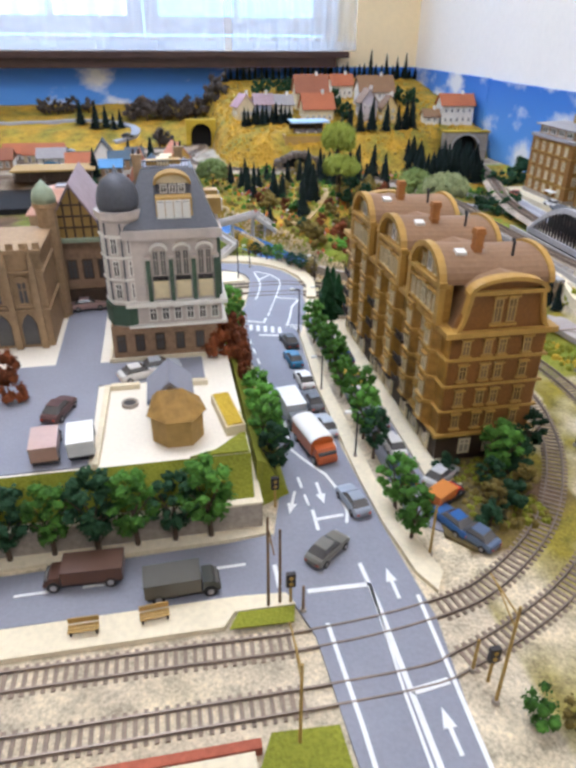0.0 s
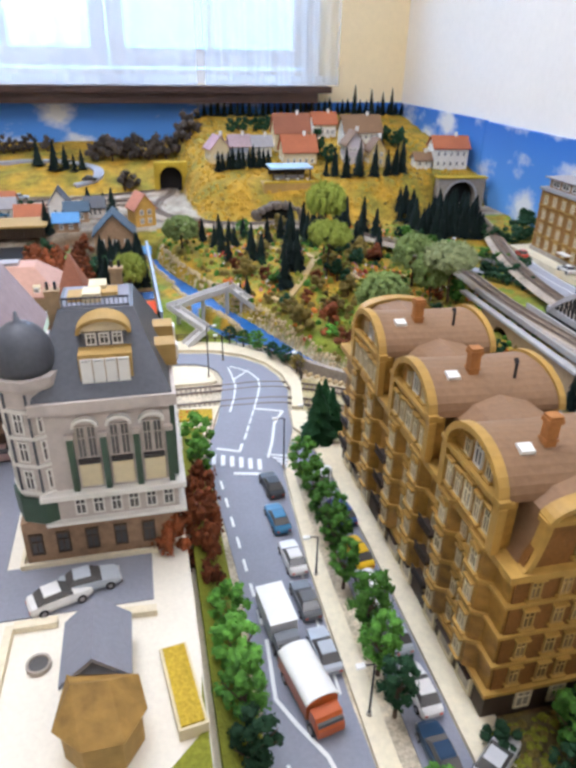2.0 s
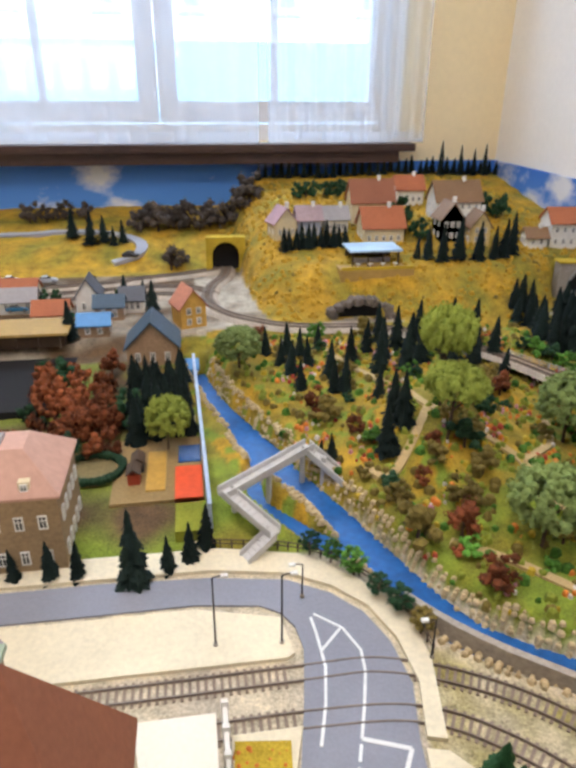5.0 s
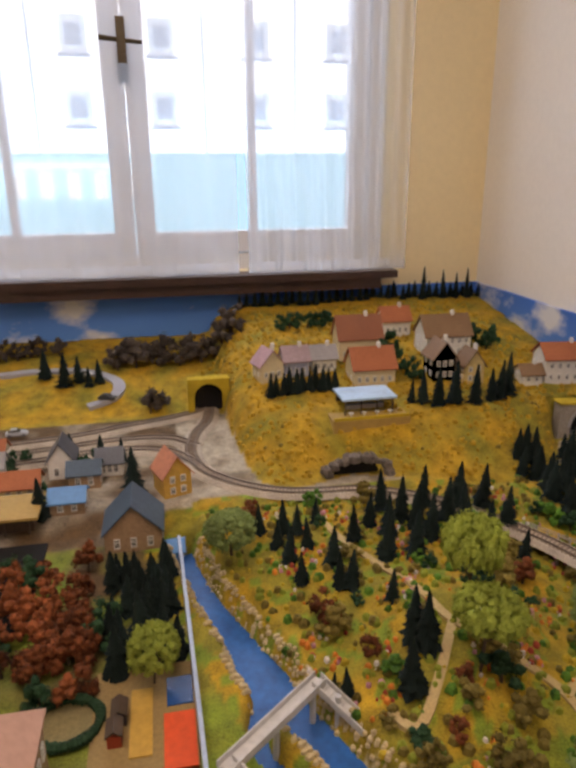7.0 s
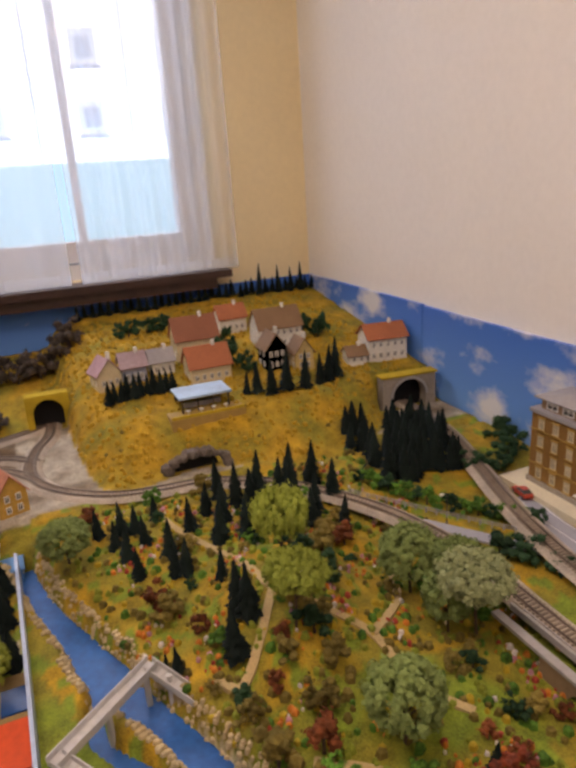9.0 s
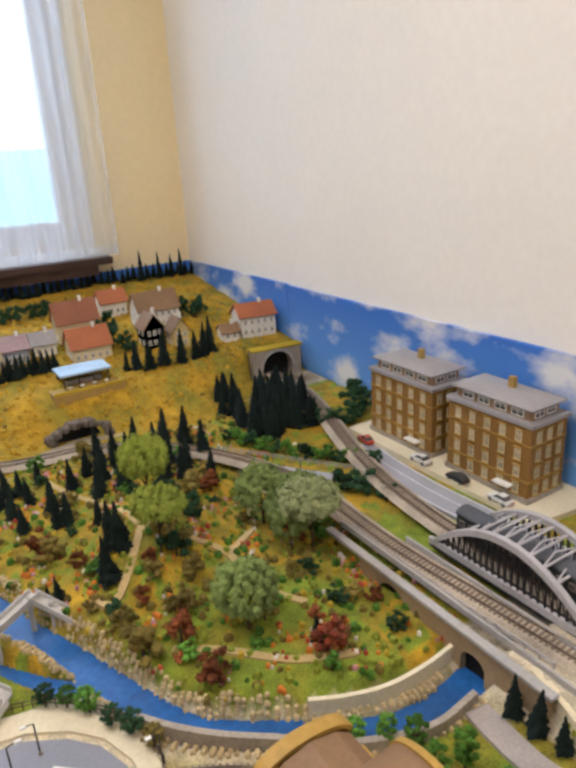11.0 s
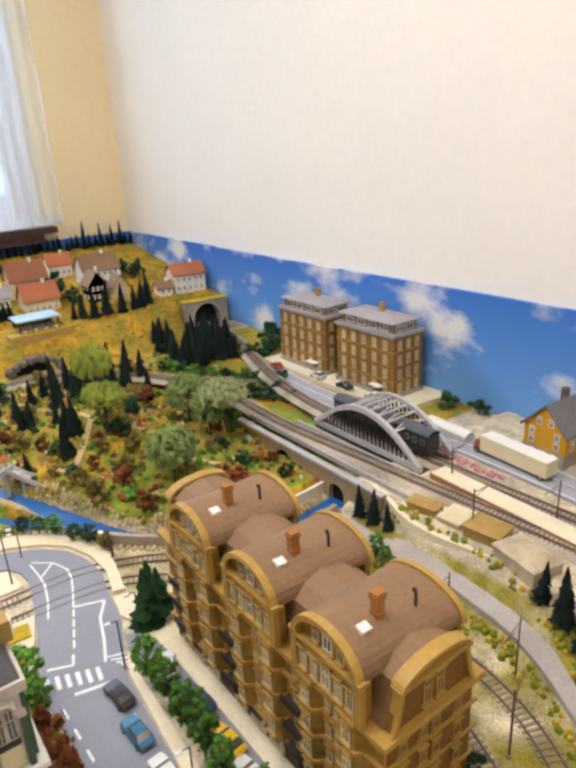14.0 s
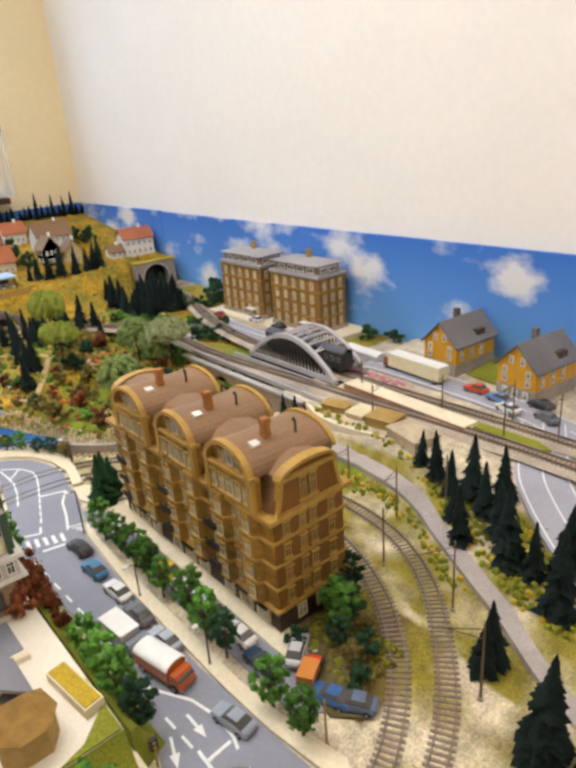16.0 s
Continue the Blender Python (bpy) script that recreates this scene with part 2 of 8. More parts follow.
def mesh_of(name, bm, material):
    bmesh.ops.recalc_face_normals(bm, faces=bm.faces)
    me = bpy.data.meshes.new(name)
    bm.to_mesh(me)
    bm.free()
    for one in material if isinstance(material, (list, tuple)) else [material]:
        me.materials.append(one)
    return me


def part(name, bm, material, parent=None, label="", smooth=False):
    me = mesh_of(name, bm, material) if isinstance(bm, bmesh.types.BMesh) else bm
    if smooth:
        me.polygons.foreach_set("use_smooth", [True] * len(me.polygons))
    ob = new(name, me)
    if parent:
        ob.parent = parent
    if label:
        ob["label"] = label
    return ob


def box(bm, x0, x1, y0, y1, z0, z1, taper=0.0, index=0):
    t = taper
    v = [bm.verts.new(p) for p in ((x0, y0, z0), (x1, y0, z0), (x1, y1, z0), (x0, y1, z0), (x0 + t, y0 + t, z1), (x1 - t, y0 + t, z1), (x1 - t, y1 - t, z1), (x0 + t, y1 - t, z1))]
    for f in ((0, 3, 2, 1), (4, 5, 6, 7), (0, 1, 5, 4), (1, 2, 6, 5), (2, 3, 7, 6), (3, 0, 4, 7)):
        bm.faces.new([v[i] for i in f]).material_index = index
    return v


def bx(*args, **kw):
    bm = bmesh.new()
    box(bm, *args, **kw)
    return bm


def move(bm, verts, m):
    bmesh.ops.transform(bm, matrix=m, verts=verts)


def tube(bm, p, q, r, r2=None, n=8, caps=True):
    p, q = Vector(p), Vector(q)
    d = (q - p).normalized()
    a = d.orthogonal().normalized()
    b = d.cross(a)
    r2 = r if r2 is None else r2
    rings = []
    for c, rad in ((p, r), (q, r2)):
        rings.append([bm.verts.new(c + rad * (math.cos(2 * math.pi * i / n) * a + math.sin(2 * math.pi * i / n) * b)) for i in range(n)])
    for i in range(n):
        j = (i + 1) % n
        bm.faces.new((rings[0][i], rings[0][j], rings[1][j], rings[1][i]))
    if caps:
        bm.faces.new(rings[0][::-1])
        bm.faces.new(rings[1])


def lathe(bm, x, y, profile, n=16):
    """A turned form: rings of (radius, z)."""
    rings = [[bm.verts.new((x + r * math.cos(2 * math.pi * i / n), y + r * math.sin(2 * math.pi * i / n), z)) for i in range(n)] for r, z in profile]
    for a, b in zip(rings, rings[1:]):
        for i in range(n):
            j = (i + 1) % n
            bm.faces.new((a[i], a[j], b[j], b[i]))
    bm.faces.new(rings[0][::-1])
    bm.faces.new(rings[-1])


def prism(bm, outline, z0, z1, index=0):
    lo = [bm.verts.new((x, y, z0)) for x, y in outline]
    hi = [bm.verts.new((x, y, z1)) for x, y in outline]
    n = len(outline)
    for i in range(n):
        j = (i + 1) % n
        bm.faces.new((lo[i], lo[j], hi[j], hi[i])).material_index = index
    bm.faces.new(hi).material_index = index
    bm.faces.new(lo[::-1]).material_index = index


def gable(bm, x0, x1, y0, y1, z0, z1, along="y", over=0.0, thick=0.004):
    """A pitched roof of two slabs whose ridge runs along an axis."""
    if along == "y":
        xm = (x0 + x1) / 2
        for a in (x0 - over, x1 + over):
            drop = over * (z1 - z0) / max(1e-6, (x1 - x0) / 2)
            lo = z0 - drop
            v = [bm.verts.new(p) for p in ((a, y0 - over, lo), (xm, y0 - over, z1), (xm, y1 + over, z1), (a, y1 + over, lo), (a, y0 - over, lo + thick), (xm, y0 - over, z1 + thick), (xm, y1 + over, z1 + thick), (a, y1 + over, lo + thick))]
            for f in ((0, 3, 2, 1), (4, 5, 6, 7), (0, 1, 5, 4), (1, 2, 6, 5), (2, 3, 7, 6), (3, 0, 4, 7)):
                bm.faces.new([v[i] for i in f])
    else:
        ym = (y0 + y1) / 2
        for a in (y0 - over, y1 + over):
            drop = over * (z1 - z0) / max(1e-6, (y1 - y0) / 2)
            lo = z0 - drop
            v = [bm.verts.new(p) for p in ((x0 - over, a, lo), (x0 - over, ym, z1), (x1 + over, ym, z1), (x1 + over, a, lo), (x0 - over, a, lo + thick), (x0 - over, ym, z1 + thick), (x1 + over, ym, z1 + thick), (x1 + over, a, lo + thick))]
            for f in ((0, 3, 2, 1), (4, 5, 6, 7), (0, 1, 5, 4), (1, 2, 6, 5), (2, 3, 7, 6), (3, 0, 4, 7)):
                bm.faces.new([v[i] for i in f])


def gable_wall(bm, x0, x1, y0, y1, z0, z1, along="y"):
    """A solid wedge under a pitched roof."""
    if along == "y":
        xm = (x0 + x1) / 2
        a = [bm.verts.new(p) for p in ((x0, y0, z0), (x1, y0, z0), (xm, y0, z1))]
        b = [bm.verts.new(p) for p in ((x0, y1, z0), (x1, y1, z0), (xm, y1, z1))]
    else:
        ym = (y0 + y1) / 2
        a = [bm.verts.new(p) for p in ((x0, y0, z0), (x0, y1, z0), (x0, ym, z1))]
        b = [bm.verts.new(p) for p in ((x1, y0, z0), (x1, y1, z0), (x1, ym, z1))]
    bm.faces.new(a)
    bm.faces.new(b[::-1])
    for i in range(3):
        j = (i + 1) % 3
        bm.faces.new((a[i], a[j], b[j], b[i]))


def hip(bm, x0, x1, y0, y1, z0, z1, rx, ry, over=0.0, thick=0.003):
    """A hipped roof: an eave slab and slopes to a smaller flat top."""
    x0, x1, y0, y1 = x0 - over, x1 + over, y0 - over, y1 + over
    pts = ((x0, y0, z0), (x1, y0, z0), (x1, y1, z0), (x0, y1, z0)), ((x0, y0, z0 + thick), (x1, y0, z0 + thick), (x1, y1, z0 + thick), (x0, y1, z0 + thick)), ((x0 + rx, y0 + ry, z1), (x1 - rx, y0 + ry, z1), (x1 - rx, y1 - ry, z1), (x0 + rx, y1 - ry, z1))
    rings = [[bm.verts.new(p) for p in ring] for ring in pts]
    for a, b in zip(rings, rings[1:]):
        for i in range(4):
            j = (i + 1) % 4
            bm.faces.new((a[i], a[j], b[j], b[i]))
    bm.faces.new(rings[0][::-1])
    bm.faces.new(rings[-1])


def vault(bm, half, rise, z0, length, n=14, thick=0.004, power=1.0):
    """A barrel roof shell along +x from 0, its middle at y 0."""
    outer, inner = [], []
    for k in range(n + 1):
        a = math.pi * k / n
        cy, cz = -half * math.cos(a), rise * math.sin(a) ** power
        outer.append((cy, z0 + cz))
        inner.append((cy * (1 - thick / half), z0 + cz * (1 - thick / rise)))
    loop = outer + inner[::-1]
    a = [bm.verts.new((0, y, z)) for y, z in loop]
    b = [bm.verts.new((length, y, z)) for y, z in loop]
    m = len(loop)
    for i in range(m):
        j = (i + 1) % m
        bm.faces.new((a[i], a[j], b[j], b[i]))
    for i in range(n):
        bm.faces.new((a[i], a[i + 1], a[m - 2 - i], a[m - 1 - i]))
        bm.faces.new((b[i], b[m - 1 - i], b[m - 2 - i], b[i + 1]))


def smooth_path(pts, step=0.01, closed=False):
    """Points evenly along a rounded line through pts."""
    p = [Vector((*q, 0.0)) if len(q) == 2 else Vector(q) for q in pts]
    p = [2 * p[0] - p[1], *p, 2 * p[-1] - p[-2]]
    out = []
    for a, b, c, d in zip(p, p[1:], p[2:], p[3:]):
        k = max(1, round((c - b).length / step))
        for i in range(k):
            t = i / k
            out.append(0.5 * ((2 * b) + (c - a) * t + (2 * a - 5 * b + 4 * c - d) * t * t + (3 * b - a - 3 * c + d) * t ** 3))
    return out + [p[-2]]


def sides(path):
    """For each point of a path, the level way to its left."""
    out = []
    for i in range(len(path)):
        d = path[min(i + 1, len(path) - 1)] - path[max(i - 1, 0)]
        d.z = 0
        out.append(Vector((-d.y, d.x, 0)).normalized())
    return out


def ribbon(bm, path, a, b, z0, z1, index=0):
    """A slab along a path between the offsets a and b to its left."""
    rows = []
    for p, s in zip(path, sides(path)):
        rows.append([bm.verts.new(p + s * o + Vector((0, 0, z))) for o, z in ((a, z0), (b, z0), (b, z1), (a, z1))])
    for r, q in zip(rows, rows[1:]):
        for i in range(4):
            j = (i + 1) % 4
            bm.faces.new((r[i], r[j], q[j], q[i])).material_index = index
    bm.faces.new(rows[0][::-1])
    bm.faces.new(rows[-1])


def bed(bm, path, w0, w1, z0, z1):
    """A bank along a path, wide below and narrower above."""
    rows = []
    for p, s in zip(path, sides(path)):
        rows.append([bm.verts.new(p + s * o + Vector((0, 0, z))) for o, z in ((-w0, z0), (w0, z0), (w1, z1), (-w1, z1))])
    for r, q in zip(rows, rows[1:]):
        for i in range(4):
            j = (i + 1) % 4
            bm.faces.new((r[i], r[j], q[j], q[i]))
    bm.faces.new(rows[0][::-1])
    bm.faces.new(rows[-1])


def ss(a, b, v):
    t = min(1.0, max(0.0, (v - a) / (b - a)))
    return t * t * (3 - 2 * t)


def lerp(v, xs, ys):
    return float(np.interp(v, xs, ys))


# ---- the room ----
def wall_block(name, x0, x1, y0, y1, z0, z1, material, label):
    return tagged(part(name, bx(x0, x1, y0, y1, z0, z1), material), label, "wall", kind="structure")


ROOM_Z0, ROOM_Z1 = -0.95, 2.0
WX0, WX1, WZ0, WZ1 = -0.72, 0.84, 0.35, 1.72
tagged(part("floor", bx(-2.4, 1.4, -2.4, 2.95, -1.05, ROOM_Z0), floor_mat), "brown boarded floor of the exhibition room", "floor", kind="structure")
tagged(part("ceiling", bx(-2.4, 1.4, -2.4, 2.95, ROOM_Z1, 2.1), wall_paint), "plain ivory painted ceiling", "ceiling", kind="structure")
wall_block("wall_east", 1.172, 1.4, -2.4, 2.95, ROOM_Z0, ROOM_Z1, wall_paint, "plain ivory painted wall above the model sky")
wall_block("wall_west", -2.4, -2.2, -2.4, 2.95, ROOM_Z0, ROOM_Z1, wall_paint, "plain ivory painted wall behind the layout")
wall_block("wall_south", -2.2, 1.172, -2.4, -2.2, ROOM_Z0, ROOM_Z1, wall_paint, "plain ivory painted wall behind the viewer")
bm = bmesh.new()
box(bm, -2.2, WX0, 2.743, 2.95, ROOM_Z0, ROOM_Z1)
box(bm, WX1, 1.172, 2.743, 2.95, ROOM_Z0, ROOM_Z1)
box(bm, WX0, WX1, 2.743, 2.95, ROOM_Z0, WZ0)
box(bm, WX0, WX1, 2.743, 2.95, WZ1, ROOM_Z1)
tagged(part("wall_north", bm, wall_gold), "pale yellow painted window wall", "wall", kind="structure")

# window: frame, two sashes with glazing bars, panes, handle
win = thing("window_1", "white painted double casement window with brass handle", "window", 0, 2.86, WZ0, kind="structure")
bm = bmesh.new()
H = WZ1 - WZ0
for a, b in ((WX0, WX0 + 0.05), (WX1 - 0.05, WX1)):
    box(bm, a, b, -0.06, 0.03, 0, H)
box(bm, WX0 + 0.05, WX1 - 0.05, -0.06, 0.03, 0, 0.05)
box(bm, WX0 + 0.05, WX1 - 0.05, -0.06, 0.03, H - 0.05, H)
part("window_frame", bm, window_paint, win)
for a, b in ((WX0 + 0.052, 0.038), (0.042, WX1 - 0.052)):
    bm = bmesh.new()
    box(bm, a, a + 0.06, -0.05, 0.0, 0.055, H - 0.055)
    box(bm, b - 0.06, b, -0.05, 0.0, 0.055, H - 0.055)
    box(bm, a + 0.06, b - 0.06, -0.05, 0.0, 0.055, 0.12)
    box(bm, a + 0.06, b - 0.06, -0.05, 0.0, H - 0.12, H - 0.055)
    mid = (a + b) / 2
    box(bm, mid - 0.012, mid + 0.012, -0.04, -0.01, 0.12, H - 0.12)
    sash = part("sash", bm, window_paint, win)
    for c, d in ((a + 0.06, mid - 0.012), (mid + 0.012, b - 0.06)):
        pane = part("pane", bx(c, d, -0.027, -0.023, 0.12, H - 0.12), pane_glass, sash)
        pane.visible_shadow = False
bm = bmesh.new()
box(bm, 0.025, 0.055, -0.068, -0.055, 0.55, 0.70)
tube(bm, (0.045, -0.06, 0.630), (0.045, -0.218, 0.630), 0.009)
tube(bm, (-0.01, -0.218, 0.636), (0.10, -0.218, 0.626), 0.007, 0.005)
box(bm, 0.035, 0.058, -0.226, -0.212, 0.575, 0.685)
part("handle", bm, brass, win, "aged brass espagnolette handle")
sill = thing("window_sill", "dark brown stained wooden window sill", "sill", 0, 2.70, 0.319, kind="structure")
bm = bmesh.new()
box(bm, -0.95, 0.848, -0.055, 0.042, 0.008, 0.031)
box(bm, -0.93, 0.80, -0.035, 0.042, -0.028, 0.008)
part("board", bm, sill_mat, sill)


def curtain(x0, x1, seed, lean):
    rnd = random.Random(seed)
    th = thing("sheer_curtain", "white sheer net curtain hanging in soft folds", "curtain", 0, 2.675, 0, group="window curtains")
    bm = bmesh.new()
    n, m = 90, 26
    ph = [rnd.uniform(0, 6.28) for _ in range(4)]
    rows = []
    for j in range(m + 1):
        v = j / m
        z = 0.357 + (1.80 - 0.357) * v
        row = []
        for i in range(n + 1):
            u = i / n
            x = x0 + (x1 - x0) * u + lean * (1 - v) * (1 - u)
            y = 0.010 * math.sin(u * 34 + ph[0]) + 0.007 * math.sin(u * 71 + ph[1] + v) + 0.004 * math.sin(u * 13 + ph[2] + 2 * v)
            dz = 0.006 * math.sin(u * 9 + ph[3]) * (1 - v)
            row.append(bm.verts.new((x, y, z + dz)))
        rows.append(row)
    for a, b in zip(rows, rows[1:]):
        for i in range(n):
            bm.faces.new((a[i], a[i + 1], b[i + 1], b[i]))
    part("cloth", bm, curtain_mat, th, smooth=True)
    bm = bmesh.new()
    box(bm, x0 + lean * 0.98, x1, -0.0006, 0.0006, 0.352, 0.385)
    part("hem", bm, curtain_mat, th)
    return th


curtain(-0.9, 0.345, 3, 0.0)
curtain(0.345, 0.882, 5, 0.03)
bm = bmesh.new()
tube(bm, (-1.0, 2.675, 1.81), (1.0, 2.675, 1.81), 0.012)
for cx in (-0.98, 0.98):
    box(bm, cx - 0.01, cx + 0.01, 2.675, 2.744, 1.80, 1.82)
tagged(part("curtain_rail", bm, window_paint), "white curtain rail above the window", "rail")

# the street outside: a pale facade behind a light blue balustrade, glowing for daylight
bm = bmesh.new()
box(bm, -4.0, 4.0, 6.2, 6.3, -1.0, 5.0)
tagged(part("backdrop", bm, glow("glowing_facade", (0.93, 0.98, 1.0), 1.9)), "pale facade across the street, glowing in place of daylight", "backdrop", kind="structure")
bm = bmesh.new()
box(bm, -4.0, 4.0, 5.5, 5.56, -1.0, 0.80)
tagged(part("backdrop", bm, glow("glowing_blue_distance", (0.42, 0.78, 1.0), 1.75)), "pale blue balcony wall across the street, glowing as if daylit", "backdrop", kind="structure")
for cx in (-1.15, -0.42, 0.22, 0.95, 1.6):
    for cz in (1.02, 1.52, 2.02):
        w = thing("backdrop", "small grey window of the pale house across the street, glowing as if daylit", "backdrop", cx, 6.19, cz, kind="structure")
        part("surround", bx(-0.10, 0.10, -0.02, 0.0, 0.0, 0.26), glow("glowing_surround", (0.72, 0.84, 0.95), 1.35) if "glowing_surround" not in bpy.data.materials else bpy.data.materials["glowing_surround"], w)
        part("pane", bx(-0.06, 0.06, -0.03, -0.02, 0.05, 0.20), glow("glowing_far_window", (0.48, 0.55, 0.66), 1.1) if "glowing_far_window" not in bpy.data.materials else bpy.data.materials["glowing_far_window"], w)
        part("sill", bx(-0.12, 0.12, -0.04, 0.0, -0.025, 0.0), bpy.data.materials["glowing_far_window"], w)
# thin vertical lines on the facade, their daylight given as emission too
strip_glow = glow("glowing_strip", (0.62, 0.74, 0.86), 1.3)
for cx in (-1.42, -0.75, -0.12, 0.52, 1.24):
    tagged(part("backdrop", bx(cx, cx + 0.022, 6.16, 6.19, 0.6, 5.0), strip_glow), "pale vertical strip on the house across the street, glowing as if daylit", "backdrop", kind="structure")
rail = glow("glowing_balustrade", (0.86, 0.95, 1.0), 1.8)
bar = thing("backdrop", "white balustrade on the wall across the street, glowing as if daylit", "backdrop", 0, 5.48, 0.5, kind="structure")
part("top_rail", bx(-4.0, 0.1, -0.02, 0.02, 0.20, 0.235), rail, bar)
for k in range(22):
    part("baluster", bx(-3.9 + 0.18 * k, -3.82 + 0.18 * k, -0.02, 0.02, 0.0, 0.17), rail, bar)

# ceiling light fittings
for cx, cy in ((-0.15, 1.0), (0.3, -0.9)):
    fit_ob = thing("ceiling_light", "long white ceiling light with warm diffuser", "lamp", cx, cy, 1.94, group="ceiling lights")
    part("frame", bx(-0.78, 0.78, -0.2, 0.2, 0.02, 0.06), window_paint, fit_ob)
    part("diffuser", bx(-0.75, 0.75, -0.17, 0.17, 0.004, 0.019), glow("warm_diffuser", (1.0, 0.93, 0.8), 3.0), fit_ob)

# printed sky round the layout
for name, args, lab in (("sky_panel", (-1.9, 1.160, 2.728, 2.740, -0.03, 0.289), "blue printed sky board with white clouds under the window"),
                        ("sky_panel", (1.160, 1.170, 2.021, 2.740, -0.03, 0.289), "short blue printed sky board in the corner"),
                        ("sky_panel", (1.160, 1.170, -1.2, 2.017, -0.03, 0.286), "long blue printed sky board with clouds on the wall")):
    tagged(part(name, bx(*args), sky_mat), lab, "backdrop", group="sky boards")

table = thing("layout_table", "plywood table that carries the model landscape", "table", 0, 0, 0)
part("top", bx(-1.5, 1.155, -0.25, 2.725, -0.06, -0.031), table_wood, table)
for lx in (-1.4, -0.2, 1.05):
    for ly in (-0.18, 1.2, 2.6):
        part("leg", bx(lx - 0.03, lx + 0.03, ly - 0.03, ly + 0.03, ROOM_Z0, -0.06), table_wood, table)

# ---- the land ----
RIVER = [(0.72, 0.885), (0.62, 0.875), (0.53, 0.905), (0.47, 0.950), (0.425, 0.980), (0.376, 1.025), (0.340, 1.100), (0.314, 1.165), (0.290, 1.226), (0.262, 1.285), (0.230, 1.345), (0.207, 1.41), (0.185, 1.48), (0.157, 1.555), (0.132, 1.64), (0.115, 1.72)]
BRANCH = [(0.212, 1.385), (0.190, 1.325), (0.192, 1.278), (0.215, 1.242), (0.248, 1.198), (0.282, 1.163), (0.316, 1.150)]
river_path = smooth_path(RIVER, 0.01)
river_np = np.array([(p.x, p.y) for p in river_path])
branch_path = smooth_path(BRANCH, 0.01)
branch_np = np.array([(p.x, p.y) for p in branch_path])
PATH_EAST = [(0.690, 0.900), (0.678, 0.840), (0.672, 0.760), (0.674, 0.680), (0.680, 0.600), (0.674, 0.530), (0.650, 0.450), (0.612, 0.380), (0.545, 0.250), (0.45, 0.05), (0.42, -0.2)]


def river_dist(x, y):
    d = (river_np[:, 0] - x) ** 2 + (river_np[:, 1] - y) ** 2
    return math.sqrt(d.min())


def branch_dist(x, y):
    d = (branch_np[:, 0] - x) ** 2 + (branch_np[:, 1] - y) ** 2
    return math.sqrt(d.min())


def river_half(y):
    return lerp(y, [0.9, 1.1, 1.25, 1.33, 1.40, 1.46, 1.6], [0.012, 0.013, 0.014, 0.020, 0.026, 0.018, 0.012])


def hill_front(x):
    foot = lerp(x, [0.246, 0.254, 0.262, 0.28, 0.31, 0.37, 0.47, 0.55, 0.68, 0.81, 0.93, 0.985], [2.29, 2.10, 1.97, 1.88, 1.845, 1.845, 1.88, 1.85, 1.80, 1.79, 1.86, 1.945])
    brow = lerp(x, [0.246, 0.27, 0.32, 0.38, 0.46, 0.63, 0.79, 0.95, 1.0, 1.17], [2.44, 2.24, 2.06, 2.01, 2.0, 1.99, 1.945, 1.97, 1.972, 1.985])
    return foot, max(brow, foot + 0.012)


def park_weight(x, y):
    south = lerp(x, [0.40, 0.45, 0.5, 0.6, 0.72], [1.02, 0.985, 0.958, 0.922, 0.922])
    west = lerp(y, [0.93, 0.97, 1.02, 1.08, 1.14, 1.23, 1.30, 1.37, 1.46, 1.64, 1.75], [0.48, 0.445, 0.40, 0.365, 0.338, 0.300, 0.268, 0.242, 0.212, 0.148, 0.12])
    return ss(0.0, 0.035, x - west) * ss(0.0, 0.02, y - south) * (1 - ss(1.75, 1.85, y))


